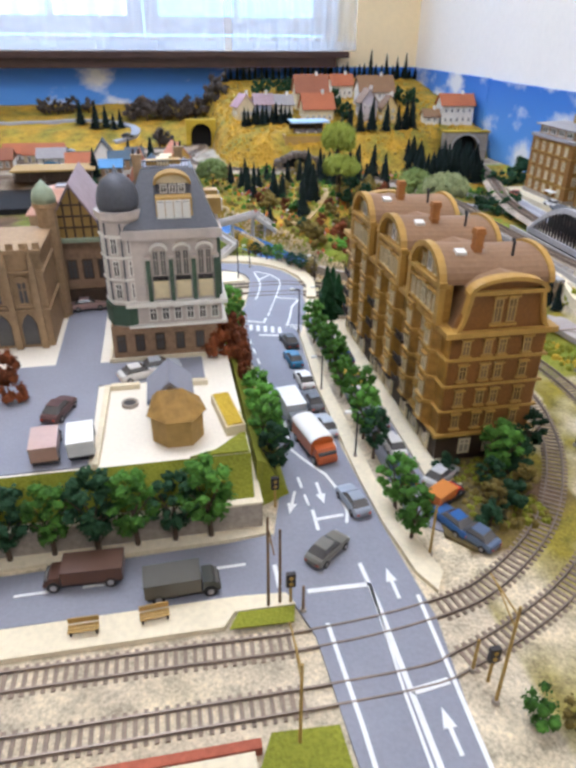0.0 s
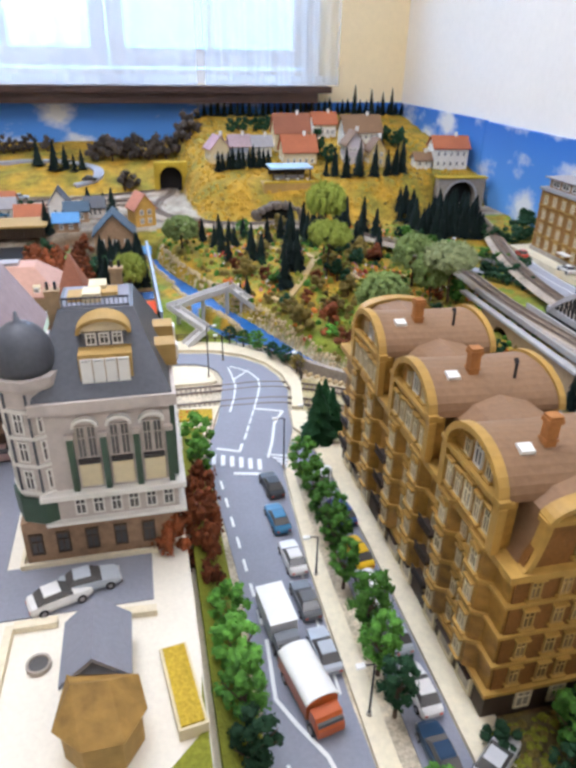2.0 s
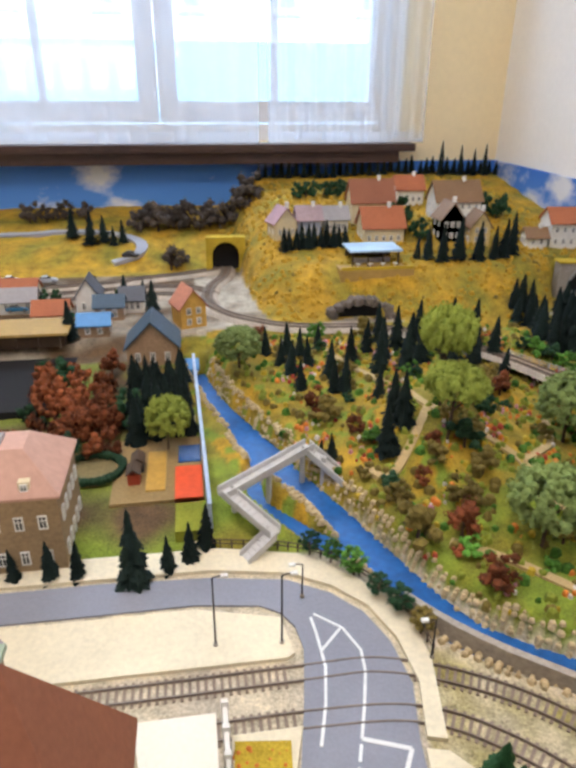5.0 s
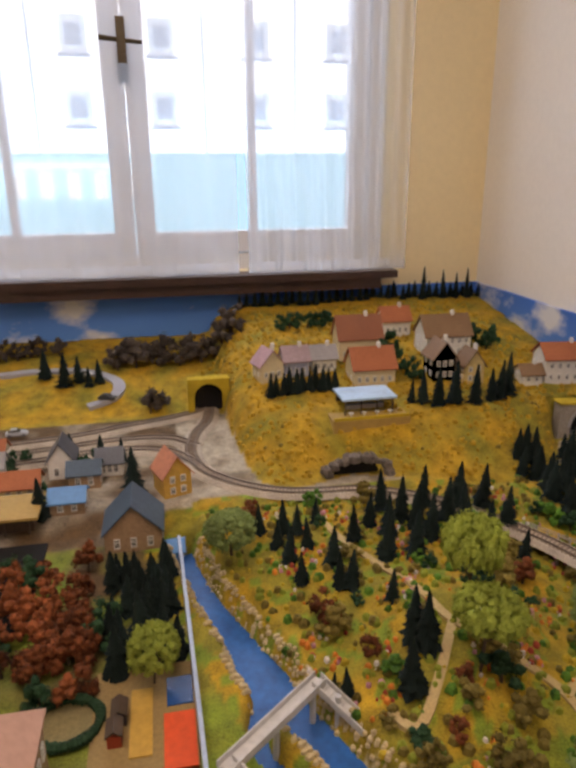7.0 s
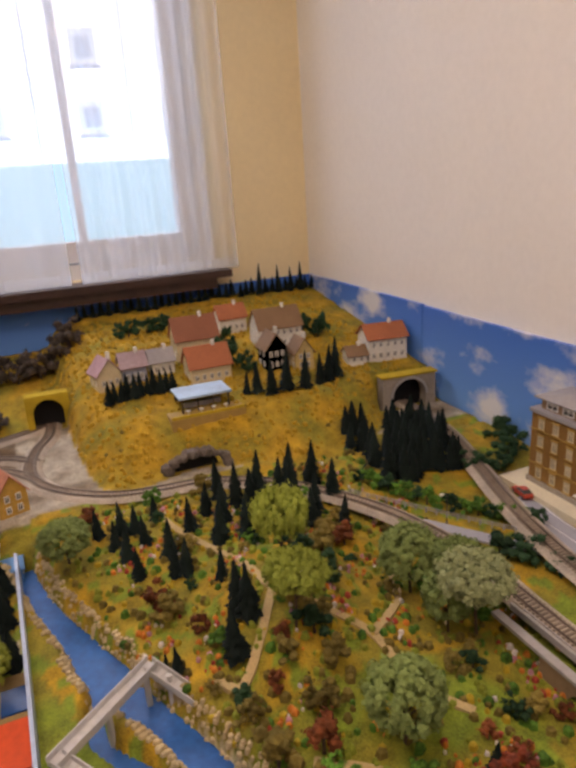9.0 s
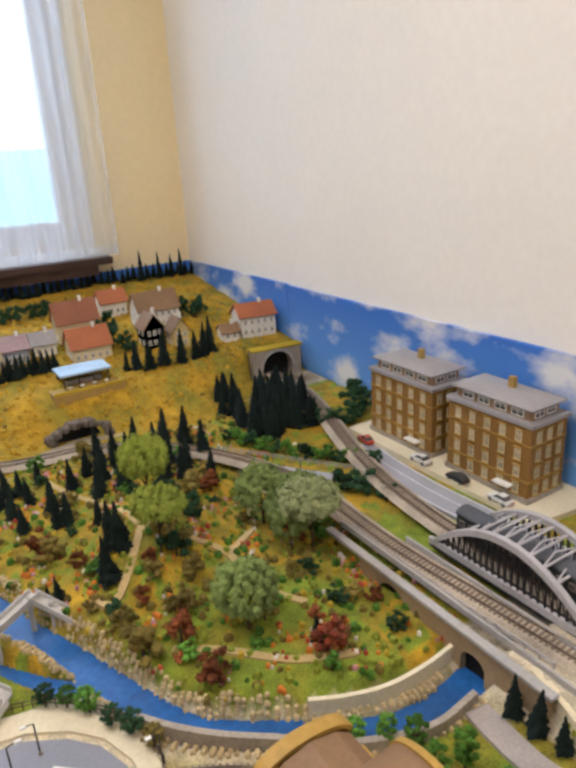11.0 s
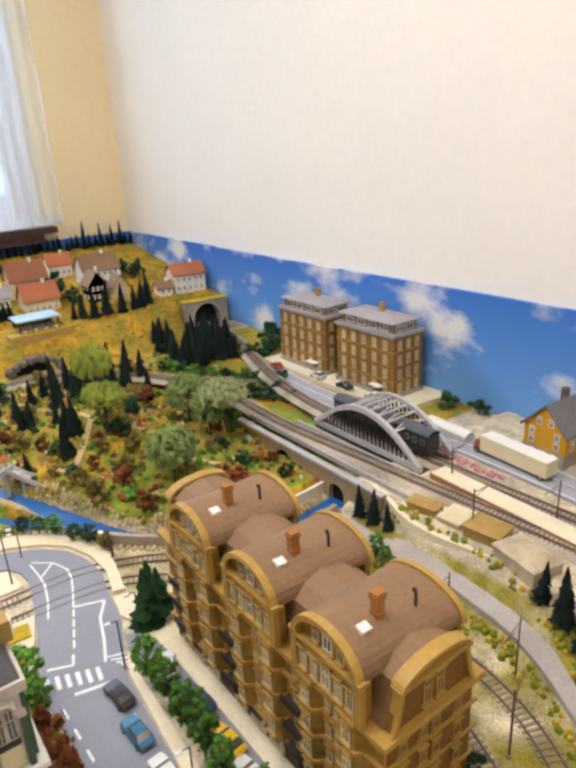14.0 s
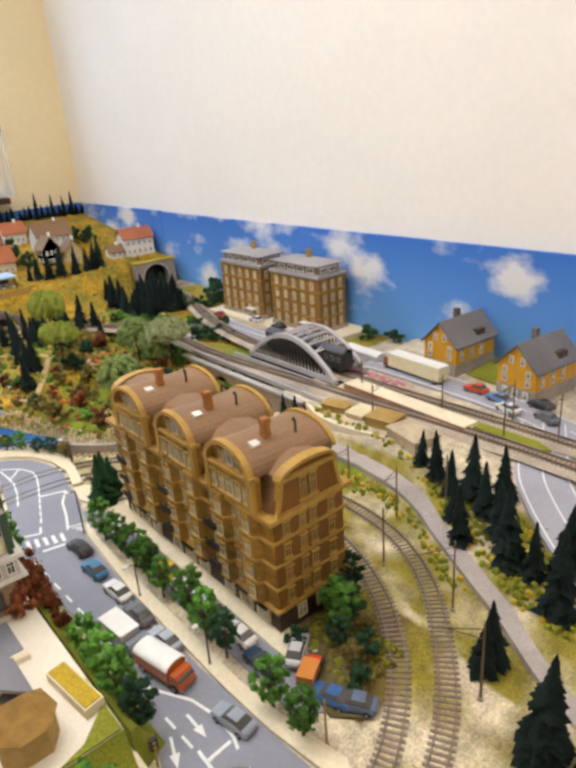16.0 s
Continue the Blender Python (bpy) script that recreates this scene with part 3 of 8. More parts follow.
def land(x, y):
    z = 0.0
    # east terrace with station and hotels
    lo = lerp(y, [0.0, 0.216, 0.37, 0.52, 0.7, 0.78, 1.06, 1.2, 1.45, 1.7], [0.48, 0.545, 0.62, 0.67, 0.685, 0.715, 0.722, 0.70, 0.66, 0.5])
    hi = lerp(y, [0.0, 0.37, 0.52, 0.7, 0.78, 1.06, 1.2, 1.45, 1.7], [0.82, 0.74, 0.725, 0.72, 0.725, 0.73, 0.745, 0.76, 0.62])
    top = lerp(y, [0.2, 0.45, 1.1, 1.4], [0.034, 0.052, 0.052, 0.046])
    z = max(z, (0.016 * ss(lo - 0.05, lo, x) if y < 0.85 else 0) + (top - 0.016) * ss(lo, hi, x))
    # park mound
    w = park_weight(x, y)
    if w > 0:
        mound = 0.022 + 0.070 * math.exp(-(((x - 0.47) / 0.13) ** 2 + ((y - 1.36) / 0.17) ** 2)) + 0.028 * ss(1.4, 1.7, y)
        z = max(z, w * mound)
    # west bank and the far railway land
    if y > 1.14 and x < 0.30:
        z = max(z, 0.018 * ss(1.15, 1.28, y) + 0.014 * ss(1.4, 1.7, y))
    z = max(z, 0.052 * ss(1.70, 1.80, y))
    # hills
    foot, brow = hill_front(x)
    if y > foot:
        right = ss(0.2, 0.3, x)
        crest = 0.103 + 0.025 * right
        t = min(1.0, (y - foot) / (brow - foot))
        z = 0.052 + (crest - 0.052) * (t * 0.55 + 0.45 * ss(0, 1, t))
        if y > brow:
            z = crest + (0.20 - 0.03 * right) * (y - brow) + 0.012 * (1 - ss(0.0, 0.10, y - brow))* 0
        z += 0.004 * noise.noise(Vector((x * 18, y * 18, 0.3))) + 0.0025 * noise.noise(Vector((x * 55, y * 55, 1.3)))
        z -= 0.11 * ss(0.98, 1.0, x) * ss(1.14, 1.12, x) * (1 - ss(1.99, 2.0, y)) if y < 2.0 and 0.98 < x < 1.14 else 0
    # river bed
    if y < 1.76:
        d = river_dist(x, y)
        half = river_half(y)
        z = z - (z + 0.018) * (1 - ss(half, half + 0.016, d))
        if 1.12 < y < 1.42 and x < 0.36:
            z = z - (z + 0.018) * (1 - ss(0.008, 0.018, branch_dist(x, y)))
    if z > 0.015 and y < 1.8:
        z += 0.0025 * noise.noise(Vector((x * 40, y * 40, 0.7)))
    return z


COVERS = {"straw": (0.45, 0.26, 0.014), "olive": (0.25, 0.205, 0.019), "green": (0.19, 0.25, 0.020), "sand": (0.62, 0.53, 0.36), "soil": (0.12, 0.07, 0.03), "gravel": (0.42, 0.36, 0.27)}


def cover(x, y):
    n1 = noise.noise(Vector((x * 14, y * 14, 4.0)))
    n2 = noise.noise(Vector((x * 34, y * 34, 9.0)))
    foot, brow = hill_front(x)

    def blend(a, b, t):
        t = min(1, max(0, t))
        return tuple(p * (1 - t) + q * t for p, q in zip(COVERS[a], COVERS[b]))
    if y > foot - 0.02:
        return blend("straw", "olive", 0.35 + 1.3 * n1 + 0.5 * ss(0.7, 0.95, x) * (1 if y < 2.05 else 0.4))
    if park_weight(x, y) > 0.3 and y < 1.2 and x > 0.33 and not (x > 0.64 and y < 1.03):
        return blend("green", "olive", 0.35 + 1.8 * n1 + 0.5 * n2)
    if park_weight(x, y) > 0.3 or (y > 1.2 and x < 0.25 and river_dist(x, y) < 0.07):
        return blend("olive", "straw", 0.4 + 1.6 * n1 + 0.6 * n2) if n2 < 0.22 else blend("olive", "green", 0.5 + 2 * n2)
    if y > 1.72:
        return blend("gravel", "soil", (0.75 if x < 0.12 else 0.2) + 1.2 * n1)
    if y > 1.16 and 0.11 < x < 0.30:
        return blend("green", "olive", 0.4 + 1.4 * n1)
    if 0.57 < x < 0.66 and 0.55 < y < 0.86:
        return blend("green", "olive", 0.3 + 1.3 * n1)
    if 0.44 < x < 0.70 and y < 0.85 and x > lerp(y, [0.0, 0.3, 0.5, 0.85], [0.40, 0.47, 0.53, 0.53]):
        return blend("olive", "sand", 0.25 + 1.1 * n1 + 0.5 * n2)
    if x > 0.56 and y < 1.9:
        if y > 1.12:
            return blend("olive", "green", 0.5 + 1.5 * n1)
        return blend("gravel", "sand", 0.6 + n1) if x > 0.70 else blend("olive", "gravel", 0.35 + 1.6 * n1)
    if 0.31 < x < 0.46 and 0.24 < y < 0.40:
        return blend("soil", "olive", 0.45 + 1.3 * n1 + 0.5 * n2)
    if x > 0.30 and y < 1.0:
        return blend("sand", "olive", 0.25 + 1.3 * n1 + 0.6 * n2)
    if x < 0.1 and y > 1.15:
        return blend("green", "soil", 0.55 + 1.3 * n1)
    return blend("sand", "gravel", 0.3 + n1)


NX, NY = 290, 330
xs, ys = np.linspace(-1.45, 1.156, NX), np.linspace(-0.24, 2.722, NY)
# finer columns where the camera looks
xs = np.concatenate([np.linspace(-1.45, -0.35, 45)[:-1], np.linspace(-0.35, 1.156, NX - 44)])
verts, cols = [], []
for yy in ys:
    for xx in xs:
        verts.append((float(xx), float(yy), land(float(xx), float(yy)) - 0.0015))
        cols.append((*cover(float(xx), float(yy)), 1.0))
faces = [(j * NX + i, j * NX + i + 1, (j + 1) * NX + i + 1, (j + 1) * NX + i) for j in range(NY - 1) for i in range(NX - 1)]
base = len(verts)
ring = [i for i in range(NX)] + [j * NX + NX - 1 for j in range(1, NY)] + [(NY - 1) * NX + i for i in range(NX - 2, -1, -1)] + [j * NX for j in range(NY - 2, 0, -1)]
for k in ring:
    verts.append((verts[k][0], verts[k][1], -0.0308))
    cols.append(cols[k])
for k in range(len(ring)):
    j = (k + 1) % len(ring)
    faces.append((ring[j], ring[k], base + k, base + j))
me = bpy.data.meshes.new("ground")
me.from_pydata(verts, [], faces)
me.materials.append(cover_mat)
me.polygons.foreach_set("use_smooth", [True] * len(me.polygons))
attr = me.color_attributes.new("cover", "FLOAT_COLOR", "POINT")
attr.data.foreach_set("color", np.array(cols, dtype=np.float32).ravel())
tagged(new("ground", me), "flocked model landscape with grass, sand and straw fields", "ground", kind="structure")

# water
bm = bmesh.new()
ribbon(bm, river_path, -0.040, 0.040, -0.014, -0.007)
tagged(part("water", bm, water_mat), "glossy blue painted model river", "river", kind="structure")
bm = bmesh.new()
ribbon(bm, branch_path, -0.020, 0.020, -0.015, -0.0075)
tagged(part("water", bm, water_mat), "narrow blue side arm of the model river", "river", kind="structure")


# ---- roads ----
def road_strip(name, pairs, z0, z1, material, label):
    bm = bmesh.new()
    prev = None
    for lx, ly, rx, ry in pairs:
        cur = [bm.verts.new(p) for p in ((lx, ly, z0), (rx, ry, z0), (rx, ry, z1), (lx, ly, z1))]
        if prev:
            for i in range(4):
                j = (i + 1) % 4
                bm.faces.new((prev[i], prev[j], cur[j], cur[i]))
        else:
            bm.faces.new(cur)
        prev = cur
    bm.faces.new(prev[::-1])
    return tagged(part(name, bm, material), label, "road", kind="structure")


main_road = road_strip("road", [(0.153, -0.24, 0.235, -0.24), (0.152, 0.07, 0.238, 0.07), (0.147, 0.18, 0.25, 0.18), (0.133, 0.225, 0.247, 0.22), (0.133, 0.30, 0.241, 0.30), (0.152, 0.37, 0.238, 0.37), (0.164, 0.43, 0.236, 0.43), (0.167, 0.58, 0.239, 0.58), (0.160, 0.75, 0.25, 0.75), (0.156, 0.79, 0.268, 0.80), (0.168, 0.84, 0.284, 0.845), (0.184, 0.89, 0.291, 0.905), (0.198, 0.956, 0.303, 0.96), (0.208, 1.016, 0.297, 1.012), (0.204, 1.045, 0.280, 1.055), (0.192, 1.066, 0.25, 1.088), (0.17, 1.080, 0.205, 1.115), (0.10, 1.09, 0.12, 1.130), (0.0, 1.09, 0.0, 1.137), (-0.5, 1.09, -0.5, 1.14)], -0.004, 0.001, asphalt, "grey model street with white lane markings")
side_road = road_strip("road", [(-1.2, 0.232, -1.2, 0.292), (-0.1, 0.233, -0.1, 0.292), (0.09, 0.232, 0.09, 0.298), (0.1325, 0.228, 0.1325, 0.303)], -0.004, 0.001, asphalt, "grey model side street below the wall")
lane = road_strip("road", [(0.271, 0.30, 0.305, 0.27), (0.272, 0.36, 0.311, 0.36), (0.274, 0.60, 0.311, 0.60), (0.273, 0.72, 0.308, 0.72), (0.269, 0.785, 0.303, 0.775), (0.276, 0.815, 0.297, 0.802)], -0.003, 0.0006, asphalt, "narrow grey parking lane beside the apartment house")


def marking(road, pts, w=0.0032, name="marking"):
    bm = bmesh.new()
    path = [Vector((*p, 0)) for p in pts]
    ribbon(bm, path, -w / 2, w / 2, 0.0008, 0.0016)
    part(name, bm, paint_white, road)


def dashes(road, a, b, n, fill=0.5, w=0.003):
    for i in range(n):
        p = [a[k] + (b[k] - a[k]) * i / n for k in (0, 1)]
        q = [a[k] + (b[k] - a[k]) * (i + fill) / n for k in (0, 1)]
        marking(road, [p, q], w)


# zebra crossing and stop lines
for i in range(6):
    x = 0.166 + 0.0112 * i
    y = 0.793 - 0.0045 * i
    marking(main_road, [(x, y - 0.012), (x + 0.003, y + 0.011)], 0.0055, "zebra_bar")
marking(main_road, [(0.188, 0.757), (0.236, 0.746)], 0.005)
marking(main_road, [(0.174, 0.817), (0.203, 0.804)], 0.004)
marking(main_road, [(0.203, 0.804), (0.209, 0.822)], 0.0035)
dashes(main_road, (0.214, 0.832), (0.241, 0.912), 4, 0.75)
marking(main_road, [(0.241, 0.912), (0.281, 0.897)], 0.004)
marking(main_road, [(0.281, 0.897), (0.262, 0.865), (0.250, 0.82), (0.237, 0.783)], 0.004)
for i in range(4):
    marking(main_road, [(0.239 + 0.004 * i, 0.790 - 0.008 * i), (0.262, 0.782 - 0.010 * i)], 0.003, "hatch_bar")
marking(main_road, [(0.241, 0.912), (0.252, 0.945), (0.262, 0.98), (0.264, 1.005), (0.252, 1.036), (0.226, 1.059)], 0.003)
marking(main_road, [(0.205, 0.91), (0.217, 0.95), (0.225, 0.99), (0.224, 1.03), (0.222, 1.055)], 0.003)
marking(main_road, [(0.225, 1.01), (0.250, 1.036)], 0.003)
dashes(main_road, (0.170, 0.745), (0.180, 0.50), 7, 0.5)
marking(main_road, [(0.180, 0.50), (0.176, 0.44), (0.188, 0.415), (0.205, 0.385), (0.213, 0.35), (0.212, 0.32), (0.207, 0.305)], 0.0035)
marking(main_road, [(0.207, 0.317), (0.178, 0.315)], 0.004)
marking(main_road, [(0.178, 0.33), (0.177, 0.30)], 0.0035)
dashes(main_road, (0.174, 0.385), (0.176, 0.325), 2, 0.6)
dashes(main_road, (0.232, 0.72), (0.229, 0.42), 9, 0.6, 0.0025)
marking(main_road, [(0.150, 0.226), (0.205, 0.224)], 0.005)
marking(main_road, [(0.204, 0.25), (0.206, 0.205)], 0.004)
marking(main_road, [(0.206, 0.205), (0.205, 0.12), (0.204, -0.1)], 0.0045)
marking(main_road, [(0.206, 0.225), (0.200, 0.12), (0.196, -0.1)], 0.0025)
marking(main_road, [(0.159, 0.19), (0.162, 0.1), (0.163, -0.1)], 0.0035)
marking(main_road, [(0.243, 0.205), (0.240, 0.12), (0.232, -0.1)], 0.0035)
marking(main_road, [(0.205, 0.118), (0.236, 0.122)], 0.006)


def arrow(x, y, turn):
    bm = bmesh.new()
    v = [bm.verts.new((*p, 0.0016)) for p in ((-0.0016, -0.018), (0.0016, -0.018), (0.0016, 0.002), (0.005, 0.002), (0, 0.018), (-0.005, 0.002), (-0.0016, 0.002))]
    f = bm.faces.new(v)
    ext = bmesh.ops.extrude_face_region(bm, geom=[f])
    bmesh.ops.translate(bm, verts=[e for e in ext["geom"] if isinstance(e, bmesh.types.BMVert)], vec=(0, 0, -0.0008))
    ob = part("arrow", bm, paint_white, main_road)
    ob.matrix_local = pose(x, y, 0, 0, 0, turn)


arrow(0.226, 0.222, 0)
arrow(0.222, 0.085, 0)
arrow(0.192, 0.355, 180)
arrow(0.160, 0.345, 160)
dashes(side_road, (-0.5, 0.262), (0.13, 0.268), 11, 0.5)
marking(side_road, [(0.127, 0.262), (0.127, 0.235)], 0.004)


def slab(name, outline, z0, z1, material, label, category="pavement"):
    bm = bmesh.new()
    prism(bm, outline, z0, z1)
    return tagged(part(name, bm, material), label, category, kind="structure")


slab("pavement", [(0.239, 0.37), (0.242, 0.30), (0.251, 0.23), (0.262, 0.205), (0.275, 0.225), (0.262, 0.30), (0.256, 0.37), (0.257, 0.60), (0.262, 0.74), (0.266, 0.78), (0.252, 0.745), (0.240, 0.58)], -0.003, 0.0035, pavement_mat, "cream kerbed pavement with street trees")
slab("pavement", [(0.312, 0.35), (0.345, 0.34), (0.345, 0.79), (0.318, 0.80), (0.30, 0.795), (0.307, 0.74), (0.3115, 0.60)], -0.003, 0.003, pavement_mat, "cream pavement in front of the apartment house")
slab("pavement", [(0.131, 0.303), (0.131, 0.318), (-1.2, 0.318), (-1.2, 0.294), (0.09, 0.3)], -0.003, 0.0035, pavement_mat, "cream pavement under the retaining wall")
slab("pavement", [(-1.2, 0.203), (0.075, 0.200), (0.085, 0.214), (0.137, 0.213), (0.131, 0.2265), (0.09, 0.230), (-1.2, 0.230)], -0.003, 0.0035, pavement_mat, "cream station platform beside the track")
slab("pavement", [(0.14, 0.75), (0.152, 0.79), (0.164, 0.84), (0.18, 0.89), (0.193, 0.93), (0.13, 0.93), (0.127, 0.75)], -0.003, 0.003, pavement_mat, "cream pavement beside the zebra crossing")
slab("pavement", [(0.297, 0.905), (0.309, 0.96), (0.304, 1.015), (0.286, 1.062), (0.254, 1.097), (0.208, 1.124), (0.12, 1.140), (-0.4, 1.15), (-0.4, 1.185), (0.13, 1.178), (0.225, 1.155), (0.285, 1.105), (0.325, 1.045), (0.33, 0.985), (0.314, 0.90)], -0.003, 0.0035, pavement_mat, "cream pavement round the bend above the river")
slab("pavement", [(0.286, 0.85), (0.293, 0.895), (0.312, 0.89), (0.345, 0.85), (0.345, 0.80), (0.305, 0.805)], -0.003, 0.0025, pavement_mat, "cream pavement under dark green trees")
slab("pavement", [(-0.3, 1.082), (0.10, 1.082), (0.19, 1.058), (0.198, 1.01), (0.19, 1.005), (-0.3, 1.008)], -0.003, 0.003, pavement_mat, "cream pavement inside the bend")
slab("verge", [(0.079, 0.196), (0.088, 0.212), (0.136, 0.211), (0.132, 0.194)], 0.0036, 0.0046, grass_mat, "small green grass verge beside the track", "grass")
slab("verge", [(0.085, 0.078), (0.098, 0.105), (0.146, 0.102), (0.148, 0.05), (0.09, 0.05)], -0.003, 0.004, grass_mat, "small green grass verge beside the crossing", "grass")
slab("flower_bed", [(0.130, 0.892), (0.132, 0.922), (0.180, 0.916), (0.177, 0.888)], 0.0025, 0.006, straw_mat, "raised bed of orange and straw plants", "bed")
slab("flower_bed", [(0.129, 0.795), (0.132, 0.872), (0.162, 0.868), (0.150, 0.795)], 0.0025, 0.005, grass_mat, "grass bed beside the white wall", "bed")

# path and roads on the east side
east_path = smooth_path(PATH_EAST, 0.02)
for p in east_path:
    p.z = land(p.x, p.y)
bm = bmesh.new()
rows = []
for p, side in zip(east_path, sides(east_path)):
    half = lerp(p.y, [0.40, 0.54], [0.012, 0.024])
    rows.append([bm.verts.new(p + side * o + Vector((0, 0, z))) for o, z in ((-half, -0.006), (half, -0.006), (half, 0.0025), (-half, 0.0025))])
for r, q in zip(rows, rows[1:]):
    for k in range(4):
        bm.faces.new((r[k], r[(k + 1) % 4], q[(k + 1) % 4], q[k]))
bm.faces.new(rows[0][::-1])
bm.faces.new(rows[-1])
tagged(part("path", bm, M("grey_gravel_path", (0.40, 0.35, 0.32), 0.9, var=0.2, scale=300)), "pale grey gravel path beside the railway", "path", kind="structure")


def grounded(pts, step=0.015, lift=0.0):
    path = smooth_path(pts, step)
    for p in path:
        p.z = land(p.x, p.y) + lift
    # even out the bumps
    for _ in range(6):
        zs = [p.z for p in path]
        for i in range(1, len(path) - 1):
            path[i].z = (zs[i - 1] + zs[i] + zs[i + 1]) / 3
    return path


hotel_road = thing("road", "pale grey model road in front of the hotels", "road", kind="structure")
hp = grounded([(0.90, 0.15), (0.945, 0.42), (0.960, 0.60), (0.965, 0.80), (0.960, 1.0), (0.955, 1.2), (0.965, 1.36), (0.985, 1.46)])
bm = bmesh.new()
ribbon(bm, hp, -0.032, 0.036, -0.008, 0.003)
road_grey = M("pale_grey_road", (0.36, 0.36, 0.40), 0.7, var=0.1, scale=200)
part("surface", bm, road_grey, hotel_road)
for off in (-0.028, 0.0, 0.032):
    bm = bmesh.new()
    ribbon(bm, hp, off - 0.001, off + 0.001, 0.0032, 0.0038)
    part("marking", bm, paint_white, hotel_road)
curve_road = thing("road", "grey curving model road near the station", "road", kind="structure")
hp = grounded([(0.55, 0.0), (0.66, 0.18), (0.76, 0.30), (0.85, 0.355), (0.93, 0.40)])
bm = bmesh.new()
ribbon(bm, hp, -0.04, 0.04, -0.008, 0.0035)
part("surface", bm, road_grey, curve_road)
for off in (-0.034, 0.0, 0.034):
    bm = bmesh.new()
    ribbon(bm, hp, off - 0.0012, off + 0.0012, 0.0037, 0.0043)
    part("marking", bm, paint_white, curve_road)
park_road = thing("road", "narrow grey park road behind the hedge", "road", kind="structure")
hp = grounded([(0.60, 1.66), (0.706, 1.587), (0.769, 1.49), (0.824, 1.41), (0.88, 1.33), (0.93, 1.27)])
bm = bmesh.new()
ribbon(bm, hp, -0.013, 0.013, -0.008, 0.003)
part("surface", bm, road_grey, park_road)
for i, pts in enumerate(([(0.437, 1.493), (0.44, 1.42), (0.45, 1.35), (0.50, 1.29), (0.545, 1.24), (0.56, 1.16), (0.60, 1.10)], [(0.43, 1.49), (0.40, 1.58), (0.37, 1.66), (0.36, 1.74)], [(0.45, 1.35), (0.40, 1.28), (0.36, 1.24), (0.338, 1.27)], [(0.545, 1.24), (0.62, 1.30), (0.66, 1.38)], [(0.40, 1.12), (0.46, 1.08), (0.52, 1.02), (0.60, 0.98)])):
    hp = grounded(pts, 0.01)
    bm = bmesh.new()
    ribbon(bm, hp, -0.006, 0.006, -0.006, 0.0018)
    tagged(part("park_path", bm, M("sandy_path", (0.50, 0.36, 0.16), 0.9, var=0.25, scale=300)), "narrow sandy footpath through the park", "path", kind="structure")


# ---- railway ----
SLEEPER = mesh_of("sleeper", bx(-0.0016, 0.0016, -0.0135, 0.0135, 0.003, 0.0052), sleeper_mat)


def track(path, label, beds=True, sleepers=None):
    th = thing("railway_track", label, "track", group="model railway tracks")
    if beds:
        bm = bmesh.new()
        bed(bm, path, 0.026, 0.017, -0.003, 0.0035)
        part("ballast", bm, ballast_mat, th, "tan ballast bed")
    verts, faces = [], []
    gap, acc = 0.0075, 0.0
    for p, q, s in zip(path, path[1:], sides(path)):
        d = q - p
        n = d.length
        while acc < n:
            c = p + d * (acc / n)
            skip = sleepers and sleepers(c)
            u = d / n
            if not skip and -0.12 < c.x < 0.46 and c.y < 0.36:
                o = part("sleeper", SLEEPER, None, th)
                o.matrix_local = pose(c.x, c.y, c.z, 0, 0, math.degrees(math.atan2(u.y, u.x)))
            elif not skip:
                k = len(verts)
                for sz in (0.003, 0.0052):
                    for a, b in ((-0.0016, -0.0135), (0.0016, -0.0135), (0.0016, 0.0135), (-0.0016, 0.0135)):
                        w = c + u * a + s * b
                        verts.append((w.x, w.y, w.z + sz))
                faces += [(k + a, k + b, k + c2, k + e) for a, b, c2, e in ((4, 5, 6, 7), (0, 1, 5, 4), (1, 2, 6, 5), (2, 3, 7, 6), (3, 0, 4, 7))]
            acc += gap
        acc -= n
    me = bpy.data.meshes.new("sleepers")
    me.from_pydata(verts, [], faces)
    me.materials.append(sleeper_mat)
    tagged(part("sleeper_bed", me, None, th), kind="stuff")
    for o in (-0.0085, 0.0085):
        bm = bmesh.new()
        ribbon(bm, path, o - 0.0007, o + 0.0007, 0.0035, 0.0075)
        part("rail", bm, rail_mat, th)
    return th


def on_road(c):
    return 0.128 < c.x < 0.252 and c.y < 0.25 or (0.19 < c.x < 0.31 and 0.9 < c.y < 1.0)


def level(pts, z=-0.0055):
    path = smooth_path(pts, 0.012)
    for p in path:
        p.z = z
    return path


TRACK_A = [(-1.3, 0.185), (-0.3, 0.183), (0.0, 0.181), (0.145, 0.178), (0.25, 0.188), (0.318, 0.210), (0.398, 0.268), (0.458, 0.345), (0.497, 0.43), (0.516, 0.52), (0.51, 0.63), (0.48, 0.73), (0.43, 0.82), (0.37, 0.888), (0.30, 0.928), (0.2, 0.937), (0.03, 0.936), (-0.5, 0.935)]
TRACK_B = [(-1.3, 0.13), (-0.3, 0.130), (0.0, 0.128), (0.205, 0.128), (0.257, 0.138), (0.318, 0.160), (0.387, 0.196), (0.455, 0.252), (0.522, 0.325), (0.566, 0.41), (0.582, 0.50), (0.577, 0.61), (0.55, 0.72), (0.50, 0.82), (0.43, 0.905), (0.36, 0.955), (0.28, 0.985), (0.2, 0.987), (0.03, 0.986), (-0.5, 0.985)]
for pts in (TRACK_A, TRACK_B):
    track(level(pts), "model railway track on tan ballast, curving through town", True, on_road)
